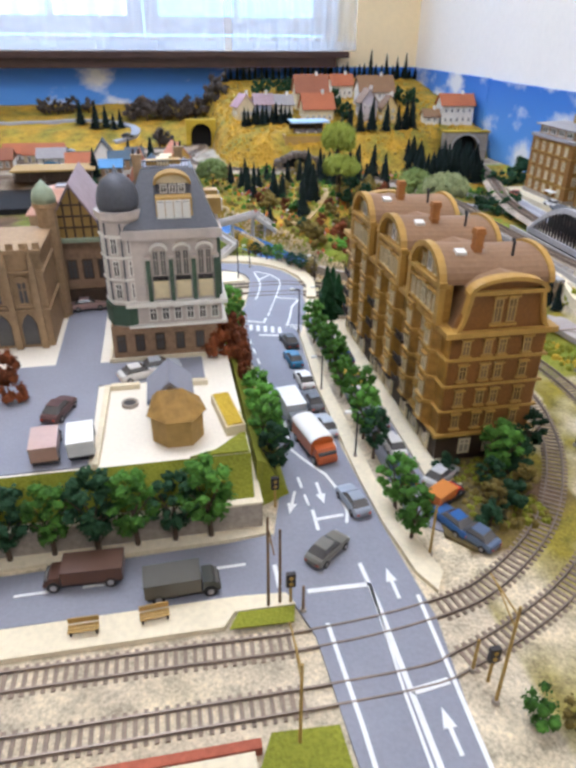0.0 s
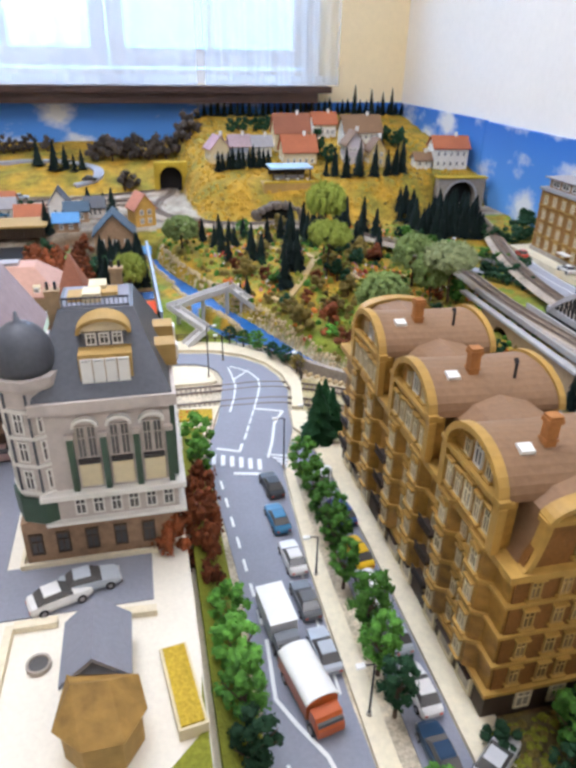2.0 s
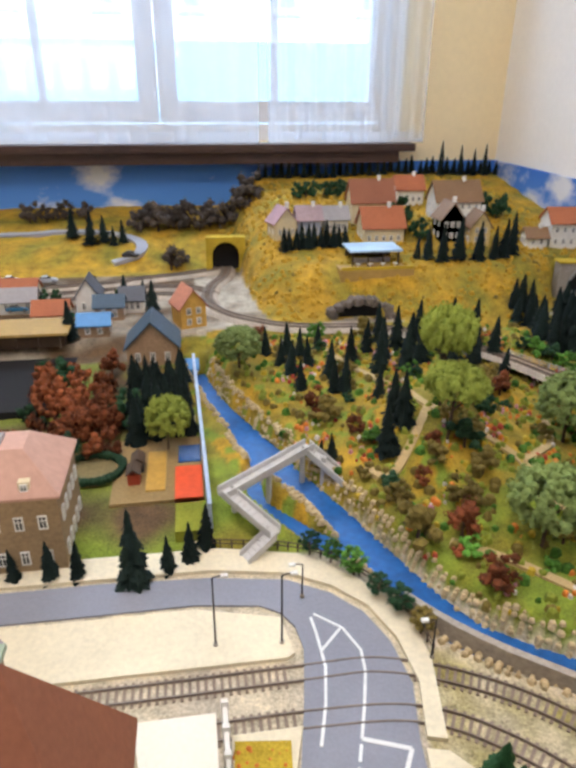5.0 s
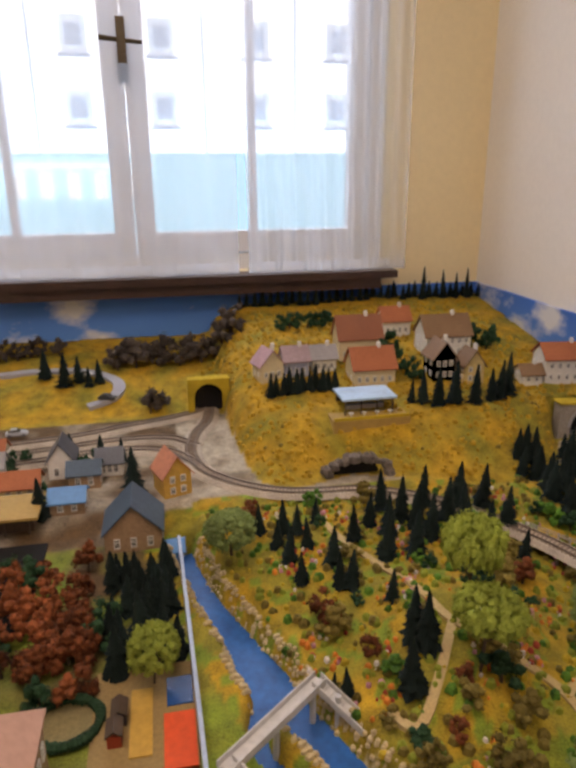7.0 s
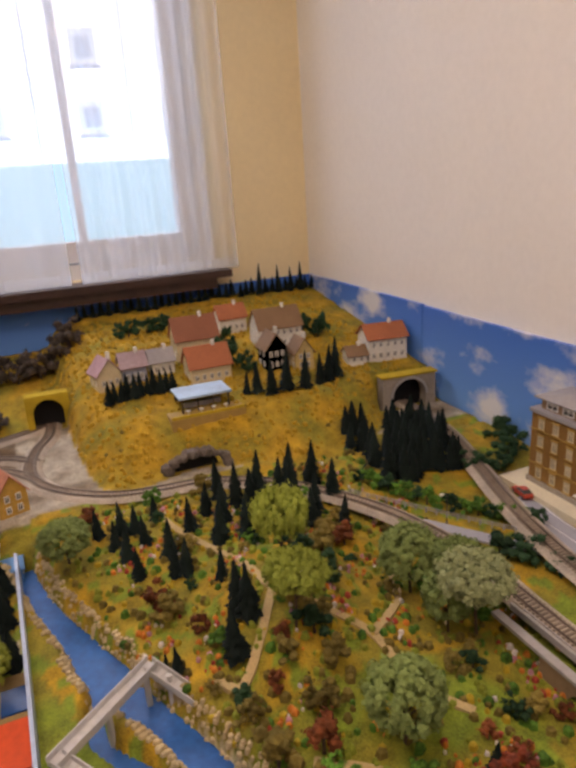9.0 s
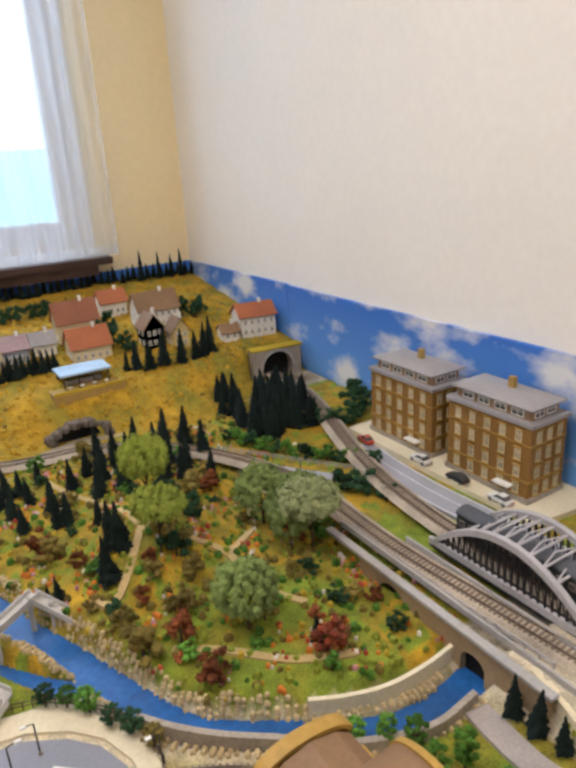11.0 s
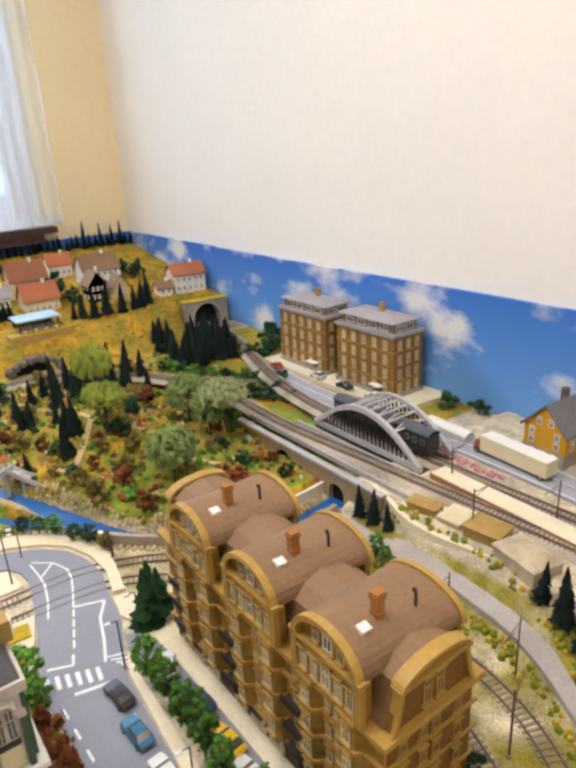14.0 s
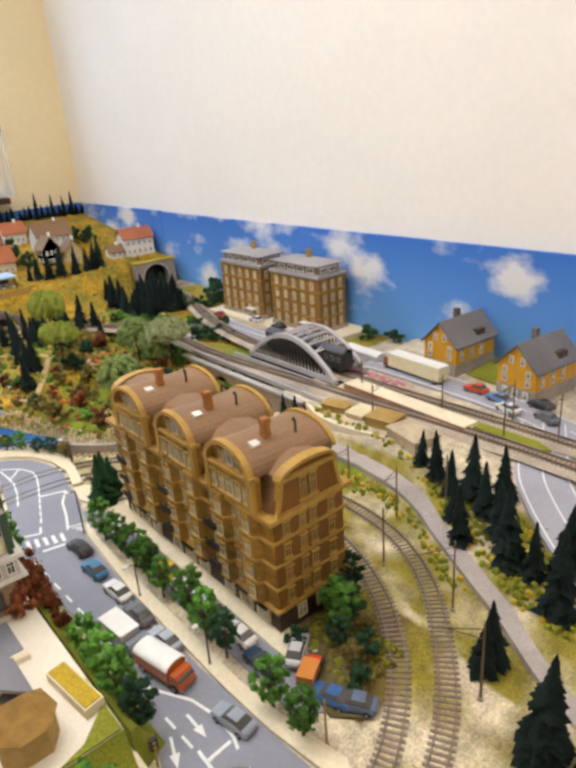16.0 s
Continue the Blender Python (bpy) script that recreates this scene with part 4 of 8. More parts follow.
up = smooth_path([(0.81, -0.2), (0.815, 0.2), (0.815, 0.37), (0.808, 0.506), (0.785, 0.806), (0.765, 1.06), (0.765, 1.19), (0.77, 1.30), (0.75, 1.43), (0.70, 1.56), (0.60, 1.70), (0.48, 1.775), (0.38, 1.79), (0.30, 1.81), (0.22, 1.865), (0.165, 1.94), (0.148, 2.03), (0.165, 2.13), (0.20, 2.22), (0.215, 2.36)], 0.012)
for p in up:
    p.z = max(0.054, land(p.x, p.y) * 0.0 + 0.054)
track(up, "model railway track across the stone viaduct")
up = smooth_path([(0.88, -0.2), (0.88, 0.2), (0.878, 0.402), (0.872, 0.55), (0.866, 0.70), (0.864, 0.93), (0.872, 1.12), (0.895, 1.28), (0.935, 1.43), (1.0, 1.62), (1.05, 1.80), (1.062, 2.06)], 0.012)
for p in up:
    p.z = 0.054
track(up, "model railway track over the arched steel bridge")
up = smooth_path([(-1.3, 2.06), (-0.6, 2.12), (-0.16, 2.165), (0.0, 2.215), (0.12, 2.255), (0.19, 2.30), (0.205, 2.40)], 0.012)
for p in up:
    p.z = 0.054
track(up, "model railway track that runs into the far tunnel")

for off in (0.0, -0.055):
    up = smooth_path([(-1.3, 1.99 + off), (-0.6, 2.05 + off), (-0.2, 2.10 + off), (-0.02, 2.13 + off), (0.10, 2.12 + off * 1.4), (0.165, 2.06 + off * 2)], 0.012)
    for p in up:
        p.z = 0.053
    track(up, "model railway siding on the far western land")


# ---- windows and walls of model houses ----
WINDOW_MESH = {}


def lattice(bm, cols_, rows_, gap_cols, gap_rows, y0=-0.0016, y1=0.001):
    """One frame with openings where a gap column meets a gap row."""
    front = [[bm.verts.new((x, y0, z)) for z in rows_] for x in cols_]
    back = [[bm.verts.new((x, y1, z)) for z in rows_] for x in cols_]
    n, m = len(cols_) - 1, len(rows_) - 1

    def solid(i, j):
        return 0 <= i < n and 0 <= j < m and not (i in gap_cols and j in gap_rows)
    for i in range(n):
        for j in range(m):
            if solid(i, j):
                bm.faces.new((front[i][j], front[i + 1][j], front[i + 1][j + 1], front[i][j + 1]))
                for di, dj, a, b in ((-1, 0, (i, j), (i, j + 1)), (1, 0, (i + 1, j), (i + 1, j + 1)), (0, -1, (i, j), (i + 1, j)), (0, 1, (i, j + 1), (i + 1, j + 1))):
                    if not solid(i + di, j + dj):
                        bm.faces.new((front[a[0]][a[1]], front[b[0]][b[1]], back[b[0]][b[1]], back[a[0]][a[1]]))




def window_kind(w, h, arched=False, frame_m=None, bars=True, trim=None, pane_m=None):
    key = (w, h, arched, frame_m.name if frame_m else "", bars, trim.name if trim else "", pane_m.name if pane_m else "")
    if key in WINDOW_MESH:
        return WINDOW_MESH[key]
    f = min(w, h) * 0.14
    bm = bmesh.new()
    if bars:
        lattice(bm, [-w / 2, -w / 2 + f, -f * 0.3, f * 0.3, w / 2 - f, w / 2], [0, f, h * 0.62, h * 0.62 + f * 0.6, h - f, h], (1, 3), (1, 3))
    else:
        lattice(bm, [-w / 2, -w / 2 + f, w / 2 - f, w / 2], [0, f, h - f, h], (1,), (1,))
    me_f = mesh_of("window", bm, frame_m or frame_white)
    bm = bmesh.new()
    box(bm, -w / 2 + f * 0.8, w / 2 - f * 0.8, -0.0008, 0.0012, f * 0.8, h - f * 0.8)
    me_p = mesh_of("pane", bm, pane_m or glass_dark)
    me_t = None
    if trim:
        bm = bmesh.new()
        box(bm, -w * 0.7, w * 0.7, -0.0035, 0.001, -h * 0.12, -h * 0.03)
        me_s = mesh_of("sill", bm, trim)
        bm = bmesh.new()
        if arched:
            n = 8
            pts = [(-w * 0.62 * math.cos(math.pi * k / n), h + w * 0.5 * math.sin(math.pi * k / n)) for k in range(n + 1)]
            lo = [bm.verts.new((x, -0.0028, z)) for x, z in pts]
            hi = [bm.verts.new((x, 0.001, z)) for x, z in pts]
            bm.faces.new(lo)
            for k in range(n):
                bm.faces.new((lo[k], lo[k + 1], hi[k + 1], hi[k]))
        else:
            box(bm, -w * 0.66, w * 0.66, -0.0035, 0.001, h * 1.04, h * 1.14)
        me_t = (me_s, mesh_of("lintel", bm, trim))
    WINDOW_MESH[key] = (me_f, me_p, me_t)
    return WINDOW_MESH[key]


def window(parent, x, y, z, rz, w, h, **kw):
    f, p, t = window_kind(w, h, **kw)
    ob = part("window", f, None, parent)
    ob.matrix_local = pose(x, y, z, 0, 0, rz)
    part("pane", p, None, ob)
    if t:
        part("sill", t[0], None, ob)
        part("lintel", t[1], None, ob)
    return ob


def window_row(parent, side, fixed, a, b, n, z, w, h, **kw):
    """n windows evenly between a and b on one side (w, s or e) of a house."""
    for i in range(n):
        c = a + (b - a) * (i + 0.5) / n
        if side == "w":
            window(parent, fixed, c, z, -90, w, h, **kw)
        elif side == "e":
            window(parent, fixed, c, z, 90, w, h, **kw)
        else:
            window(parent, c, fixed, z, 0, w, h, **kw)


def arch_face(bm, half, rise, z0, x, n=12, thick=0.003):
    """A filled arch standing across x, its middle at y 0."""
    pts = [(-half * math.cos(math.pi * k / n), z0 + rise * math.sin(math.pi * k / n)) for k in range(n + 1)]
    a = [bm.verts.new((x, y, z)) for y, z in pts]
    b = [bm.verts.new((x + thick, y, z)) for y, z in pts]
    bm.faces.new(a)
    bm.faces.new(b[::-1])
    for k in range(n + 1):
        j = (k + 1) % (n + 1)
        bm.faces.new((a[k], a[j], b[j], b[k]))


def cross_vault(bm, stations, z0, thick, n=16):
    """A barrel shell along x through stations (x, half width, rise), middle at y 0."""
    rings = []
    for x, half, rise in stations:
        outer = [(-half * math.cos(math.pi * k / n), z0 + rise * math.sin(math.pi * k / n)) for k in range(n + 1)]
        inner = [(-(half - thick) * math.cos(math.pi * k / n), z0 + (rise - thick) * math.sin(math.pi * k / n)) for k in range(n + 1)]
        rings.append([bm.verts.new((x, y, z)) for y, z in outer + inner[::-1]])
    m = 2 * n + 2
    for a, b in zip(rings, rings[1:]):
        for k in range(m):
            q = (k + 1) % m
            bm.faces.new((a[k], a[q], b[q], b[k]))
    for a, flip in ((rings[0], False), (rings[-1], True)):
        for k in range(n):
            f = (a[k], a[k + 1], a[m - 2 - k], a[m - 1 - k])
            bm.faces.new(f[::-1] if flip else f)


# ---- apartment house with three barrel gables ----
def apartment_house():
    L, D, EV = 0.377, 0.108, 0.159
    GABLE_Y = (0.061, 0.175, 0.294)
    BALUSTER = mesh_of("baluster", bx(-0.0003, 0.0003, -0.0003, 0.0003, 0, 0.006), iron)
    th = thing("apartment_building", "ochre five-storey apartment house with brown barrel roofs", "building", 0.331, 0.388, 0.0)
    part("ground_floor", bx(0.001, D - 0.001, 0.001, L - 0.001, 0.0, 0.036), dark_base, th, "dark brown shop floor")
    part("wall", bx(0, D, 0, L, 0.036, EV), ochre, th, "ochre yellow upper floors")
    part("side_wall", bx(0.002, D - 0.002, -0.0015, 0.0, 0.037, EV), ochre_brick, th, "orange-brown brick end wall")
    for z, o, h in ((0.0345, 0.005, 0.004), (0.0655, 0.0035, 0.0028), (0.0965, 0.0035, 0.0028), (0.1275, 0.0038, 0.0030), (EV - 0.003, 0.0075, 0.006)):
        part("cornice", bx(-o, D + o, -o, L + o, z, z + h), ochre_light, th)
    for i in range(3):
        y0 = 0.126 * i
        # oriels with their own cornices
        for oy, ow in ((GABLE_Y[i] - 0.026, 0.032), (GABLE_Y[i] + 0.028, 0.030)):
            bm = bmesh.new()
            prism(bm, [(0.0, oy - ow / 2), (0.0, oy + ow / 2), (-0.009, oy + ow / 2 - 0.006), (-0.009, oy - ow / 2 + 0.006)], 0.038, EV + 0.004)
            oriel = part("oriel", bm, ochre, th)
            for z in (0.066, 0.097, 0.128, EV):
                bm = bmesh.new()
                prism(bm, [(0.0, oy - ow / 2 - 0.002), (0.0, oy + ow / 2 + 0.002), (-0.0115, oy + ow / 2 - 0.005), (-0.0115, oy - ow / 2 + 0.005)], z, z + 0.0035)
                part("oriel_cornice", bm, ochre_light, oriel)
            for z in (0.043, 0.072, 0.103, 0.134):
                window(oriel, -0.0092, oy, z, -90, 0.0105, 0.018, trim=ochre_light, arched=z > 0.12, frame_m=cream_wall, pane_m=glass_net)
        # flat bays between, with balconies
        for z in (0.043, 0.072, 0.103, 0.134):
            window(th, -0.0002, GABLE_Y[i] - 0.005, z, -90, 0.0075, 0.018, trim=ochre_light, frame_m=cream_wall, pane_m=glass_net)
            window(th, -0.0002, GABLE_Y[i] + 0.0075, z, -90, 0.0075, 0.018, trim=ochre_light, frame_m=cream_wall, pane_m=glass_net)
            window(th, -0.0002, GABLE_Y[i] + 0.0545, z, -90, 0.0075, 0.017, trim=ochre_light, frame_m=cream_wall, pane_m=glass_net)
            if z < 0.13:
                bal = part("balcony", bx(-0.010, 0.0, GABLE_Y[i] + 0.044, GABLE_Y[i] + 0.068, z - 0.003, z), dark_base, th, "dark balcony with iron railing")
                bm = bmesh.new()
                box(bm, -0.0102, -0.0092, GABLE_Y[i] + 0.044, GABLE_Y[i] + 0.068, z + 0.006, z + 0.0075)
                railing = part("railing", bm, iron, bal)
                for k in range(9):
                    o = part("baluster", BALUSTER, None, railing)
                    o.matrix_local = pose(-0.0097, GABLE_Y[i] + 0.0447 + 0.0028 * k, z)
        # shops
        for sy, sw in ((y0 + 0.030, 0.024), (y0 + 0.064, 0.026), (y0 + 0.098, 0.022)):
            window(th, -0.0002, sy, 0.006, -90, sw, 0.022, bars=False, frame_m=cream_wall, pane_m=glass_net)
            part("awning", bx(-0.007, 0.0, sy - sw / 2 - 0.001, sy + sw / 2 + 0.001, 0.0298, 0.0315), dark_base, th)
        # storey under the gable, set on the main cornice
        gy = GABLE_Y[i]
        part("attic_bay", bx(-0.007, 0.006, gy - 0.0405, gy + 0.0405, EV + 0.003, 0.2035), ochre, th, "ochre attic bay below the gable")
        part("attic_cornice", bx(-0.0105, 0.002, gy - 0.0435, gy + 0.0435, 0.2005, 0.2045), ochre_light, th)
        for dy in (-0.030, -0.0155, 0.0155, 0.030):
            window(th, -0.0072, gy + dy, EV + 0.011, -90, 0.0085, 0.021, trim=ochre_light, frame_m=cream_wall, pane_m=glass_net)
        window(th, -0.0072, gy, EV + 0.011, -90, 0.012, 0.023, trim=ochre_light, frame_m=cream_wall, pane_m=glass_net)
        for dy in (-0.0405, 0.0405):
            bm = bmesh.new()
            box(bm, -0.0105, -0.004, gy + dy - 0.004, gy + dy + 0.004, EV + 0.003, 0.2005)
            box(bm, -0.0115, -0.003, gy + dy - 0.005, gy + dy + 0.005, 0.2045, 0.208)
            part("pier", bm, ochre_light, th)
        # cross vault from the front gable to the rear rim
        bm = bmesh.new()
        cross_vault(bm, [(-0.004, 0.0415, 0.0315), (D * 0.45, 0.043, 0.027), (D + 0.001, 0.047, 0.0255)], 0.2035, 0.003)
        v = part("barrel_roof", bm, roof_brown, th, "brown barrel roof")
        v.matrix_local = pose(0, gy, 0)
        bm = bmesh.new()
        arch_face(bm, 0.0400, 0.0300, 0.2035, -0.0035, thick=0.004)
        part("gable", bm, ochre, v, "ochre arched gable")
        bm = bmesh.new()
        cross_vault(bm, [(-0.011, 0.0430, 0.0340), (-0.003, 0.0430, 0.0340)], 0.2030, 0.0055)
        part("gable_rim", bm, ochre_light, v, "yellow arched rim")
        bm = bmesh.new()
        arch_face(bm, 0.0455, 0.024, 0.2035, D - 0.004, thick=0.004)
        part("gable", bm, ochre, v, "ochre arched rear gable")
        bm = bmesh.new()
        cross_vault(bm, [(D - 0.001, 0.0485, 0.0290), (D + 0.005, 0.0485, 0.0290)], 0.2030, 0.004)
        part("gable_rim", bm, ochre_light, v, "yellow arched rim")
        part("rear_bay", bx(D - 0.006, D + 0.001, gy - 0.0455, gy + 0.0455, EV + 0.003, 0.2035), ochre, th)
        for oy, ow, oh in ((0.0, 0.0115, 0.022), (-0.016, 0.008, 0.015), (0.016, 0.008, 0.015)):
            window(v, -0.0037, oy, 0.2065, -90, ow, oh, frame_m=frame_white if oy == 0 else cream_wall, trim=ochre_light)
        # chimney, vent, skylight
        cy = gy - 0.014
        bm = bmesh.new()
        box(bm, 0.034, 0.043, cy - 0.004, cy + 0.004, 0.21, 0.2485)
        box(bm, 0.0328, 0.0442, cy - 0.0052, cy + 0.0052, 0.2470, 0.2505)
        box(bm, 0.0335, 0.0435, cy - 0.0045, cy + 0.0045, 0.2505, 0.2530)
        box(bm, 0.0332, 0.0438, cy - 0.0048, cy + 0.0048, 0.2330, 0.2345)
        part("chimney", bm, M("orange_brick", (0.36, 0.145, 0.030), 0.7, scale=300) if i == 0 else bpy.data.materials["orange_brick"], th)
        bm = bmesh.new()
        tube(bm, (0.074, cy - 0.010, 0.215), (0.074, cy - 0.010, 0.2395), 0.0014)
        tube(bm, (0.074, cy - 0.010, 0.2395), (0.074, cy - 0.007, 0.2425), 0.0020)
        part("vent_pipe", bm, iron, th)
        bm = bmesh.new()
        box(bm, -0.0055, 0.0055, -0.0045, 0.0045, -0.001, 0.002)
        s = part("skylight", bm, frame_white, th, "white framed roof window")
        s.matrix_local = pose(0.018, gy - 0.019, 0.2305, 14, 3, 0)
    # mansard attic that runs along the house, curved main roof and end gables
    bm = bmesh.new()
    prof = [(0.004, EV + 0.003), (0.010, 0.172), (0.0145, 0.190), (0.016, 0.203), (0.030, 0.2130), (0.054, 0.2180), (0.078, 0.2130), (D - 0.016, 0.203), (D - 0.0145, 0.190), (D - 0.010, 0.172), (D - 0.004, EV + 0.003)]
    a = [bm.verts.new((x, 0.006, z)) for x, z in prof]
    b = [bm.verts.new((x, L - 0.006, z)) for x, z in prof]
    for k in range(len(prof)):
        q = (k + 1) % len(prof)
        bm.faces.new((a[k], a[q], b[q], b[k]))
    bm.faces.new(a[::-1])
    bm.faces.new(b)
    part("mansard", bm, roof_brown, th, "brown mansard roof with a curved top")
    for yy, out in ((-0.001, -1), (L - 0.003, 1)):
        bm = bmesh.new()
        shape = [(0.004, EV + 0.003), (0.006, 0.172), (0.0115, 0.184), (0.0145, 0.203)]
        shape += [(0.054 - 0.0395 * math.cos(math.pi * k / 12), 0.203 + 0.0125 * math.sin(math.pi * k / 12)) for k in range(1, 12)]
        shape += [(D - 0.0145, 0.203), (D - 0.0115, 0.184), (D - 0.006, 0.172), (D - 0.004, EV + 0.003)]
        a = [bm.verts.new((x, yy, z)) for x, z in shape]
        b = [bm.verts.new((x, yy + 0.006, z)) for x, z in shape]
        for k in range(len(shape)):
            q = (k + 1) % len(shape)
            bm.faces.new((a[k], a[q], b[q], b[k]))
        bm.faces.new(a[::-1])
        bm.faces.new(b)
        g = part("end_gable", bm, ochre_brick, th, "orange-brown end gable with curved shoulders")
        bm = bmesh.new()
        y0, y1 = (yy - 0.006, yy + 0.007) if out < 0 else (yy - 0.001, yy + 0.012)
        cross_vault(bm, [(y0, 0.0425, 0.0165), (y1, 0.0425, 0.0165)], 0.2025, 0.0045)
        r = part("gable_rim", bm, ochre_light, g, "yellow arched rim")
        r.matrix_local = pose(0.054, 0, 0, 0, 0, 90)
        part("gable_cornice", bx(0.011, D - 0.011, y0 + 0.001, y1 - 0.001, 0.2005, 0.2045), ochre_light, g)
        for sx in (0, 1):
            bm = bmesh.new()
            for k in range(7):
                t0, t1 = k / 7, (k + 1) / 7
                xa, xb = [0.002 + 0.0115 * t ** 0.7 for t in (t0, t1)]
                za, zb = [EV + 0.003 + 0.041 * t ** 1.4 for t in (t0, t1)]
                vv = [bm.verts.new((D - px if sx else px, py, pz)) for py in (y0 + 0.002, y1 - 0.002) for px, pz in ((xa, za), (xa + 0.0045, za), (xb + 0.0045, zb), (xb, zb))]
                for f in ((0, 1, 2, 3), (7, 6, 5, 4), (0, 3, 7, 4), (1, 5, 6, 2)):
                    bm.faces.new([vv[q] for q in f])
            bmesh.ops.remove_doubles(bm, verts=bm.verts[:], dist=1e-6)
            part("scroll", bm, ochre_light, g)
    for off in (-0.0075, 0.0075):
        window(th, D / 2 + off, -0.0012, EV + 0.010, 0, 0.0095, 0.026, trim=ochre_light, frame_m=wood_board, pane_m=glass_dim)
    for z in (0.045, 0.074, 0.105, 0.134):
        for x in (0.018, 0.042, 0.058, 0.086):
            window(th, x, -0.002, z, 0, 0.009, 0.017, trim=ochre_light, frame_m=wood_board, pane_m=glass_dim)
    for x in (0.035, 0.065):
        window(th, x, 0.0008, 0.008, 0, 0.014, 0.02, arched=False, frame_m=cream_wall, pane_m=glass_net)
    for z in (0.045, 0.074, 0.105, 0.134):
        window_row(th, "e", D + 0.0002, 0.01, L - 0.01, 12, z, 0.009, 0.017)
    return th


apartment_house()


# ---- the raised square west of the street ----
PZ = 0.072
bm = bmesh.new()
prism(bm, [(-1.3, 0.342), (0.118, 0.342), (0.118, 0.90), (-1.3, 0.90)], -0.004, PZ)
square = tagged(part("pavement", bm, sand_mat), "raised pale sand square behind a stone wall", "pavement", kind="structure")
bm = bmesh.new()
prism(bm, [(-1.3, 0.313), (0.124, 0.313), (0.124, 0.72), (0.1183, 0.72), (0.1183, 0.3195), (-1.3, 0.3195)], -0.004, 0.032)
tagged(part("retaining_wall", bm, stone_mat), "grey stone retaining wall below the square", "wall", kind="structure")
bm = bmesh.new()
prism(bm, [(-1.3, 0.312), (0.125, 0.312), (0.125, 0.72), (0.1178, 0.72), (0.1178, 0.3200), (-1.3, 0.3200)], 0.032, 0.0345)
tagged(part("wall_coping", bm, pavement_mat), "cream coping on the retaining wall", "coping", kind="structure")
bm = bmesh.new()
v = [bm.verts.new((x, y, z)) for x in (-1.3, 0.1178) for y, z in ((0.3202, 0.0), (0.3418, 0.0), (0.3418, PZ), (0.3202, 0.033))]
for f in ((0, 1, 2, 3), (7, 6, 5, 4), (0, 3, 7, 4), (3, 2, 6, 7), (2, 1, 5, 6), (1, 0, 4, 5)):
    bm.faces.new([v[k] for k in f])
tagged(part("grass_bank", bm, grass_mat), "sloping yellow-green grass bank below the square", "grass", kind="structure")
slab("road", [(-0.20, 0.345), (-0.034, 0.345), (-0.034, 0.50), (0.086, 0.50), (0.086, 0.557), (-0.036, 0.557), (-0.036, 0.75), (-0.088, 0.75), (-0.088, 0.56), (-0.20, 0.56)], PZ - 0.002, PZ + 0.0012, asphalt, "grey courtyard drive on the square", "road")
slab("verge", [(0.06, 0.3425), (0.117, 0.3425), (0.117, 0.42), (0.112, 0.375), (0.085, 0.350)], PZ - 0.002, PZ + 0.002, grass_mat, "strip of yellow-green grass on the square's edge", "grass")
for pts in ([(-0.029, 0.34), (-0.024, 0.34), (-0.020, 0.49), (-0.026, 0.49)], [(-0.02, 0.486), (0.012, 0.486), (0.012, 0.493), (-0.02, 0.493)], [(0.056, 0.484), (0.088, 0.482), (0.088, 0.489), (0.056, 0.491)]):
    slab("kerb", pts, PZ - 0.001, PZ + 0.006, pavement_mat, "low cream kerb wall on the square", "kerb")
bank = bmesh.new()
v = [bank.verts.new(p) for p in ((0.124, 0.345, 0.0), (0.160, 0.36, 0.0), (0.158, 0.74, 0.0), (0.124, 0.74, 0.0), (0.124, 0.345, 0.06), (0.135, 0.36, 0.045), (0.135, 0.74, 0.045), (0.124, 0.74, 0.06))]
for f in ((0, 3, 2, 1), (4, 5, 6, 7), (0, 1, 5, 4), (1, 2, 6, 5), (2, 3, 7, 6), (3, 0, 4, 7)):
    bank.faces.new([v[i] for i in f])
tagged(part("bank", bank, grass_mat), "green planted bank beside the street", "bank", kind="structure")
bm = bmesh.new()
box(bm, 0.1235, 0.1275, 0.745, 0.94, -0.002, 0.032)
for k in range(9):
    box(bm, 0.1225, 0.1285, 0.748 + 0.0235 * k, 0.752 + 0.0235 * k, 0.0, 0.037)
tagged(part("garden_wall", bm, white_wall), "low white garden wall with pillars", "wall", kind="structure")

slab("garden", [(0.318, 0.245), (0.372, 0.285), (0.43, 0.36), (0.46, 0.42), (0.455, 0.60), (0.442, 0.60), (0.442, 0.385), (0.346, 0.3835), (0.346, 0.338), (0.312, 0.345), (0.296, 0.27)], -0.003, 0.0022, M("garden_soil", (0.13, 0.10, 0.035), 0.95, var=0.5, scale=200, bump=0.6), "dark planted garden soil beside the apartment house", "garden")

# hut and bench on the sand
hut = thing("hut", "tan faceted hut with a grey shed roof behind", "hut", 0.046, 0.39, PZ)
bm = bmesh.new()
prism(bm, [(-0.020, -0.012), (-0.006, -0.027), (0.018, -0.027), (0.030, -0.010), (0.026, 0.014), (-0.014, 0.022)], 0.0, 0.030)
part("wall", bm, M("tan_plaster", (0.40, 0.25, 0.07), 0.75, var=0.25), hut)
bm = bmesh.new()
vv = [bm.verts.new(p) for p in ((-0.024, -0.014, 0.030), (-0.006, -0.031, 0.030), (0.020, -0.031, 0.030), (0.034, -0.010, 0.030), (0.029, 0.017, 0.030), (-0.018, 0.026, 0.030), (-0.012, 0.004, 0.047), (0.012, 0.0, 0.050))]
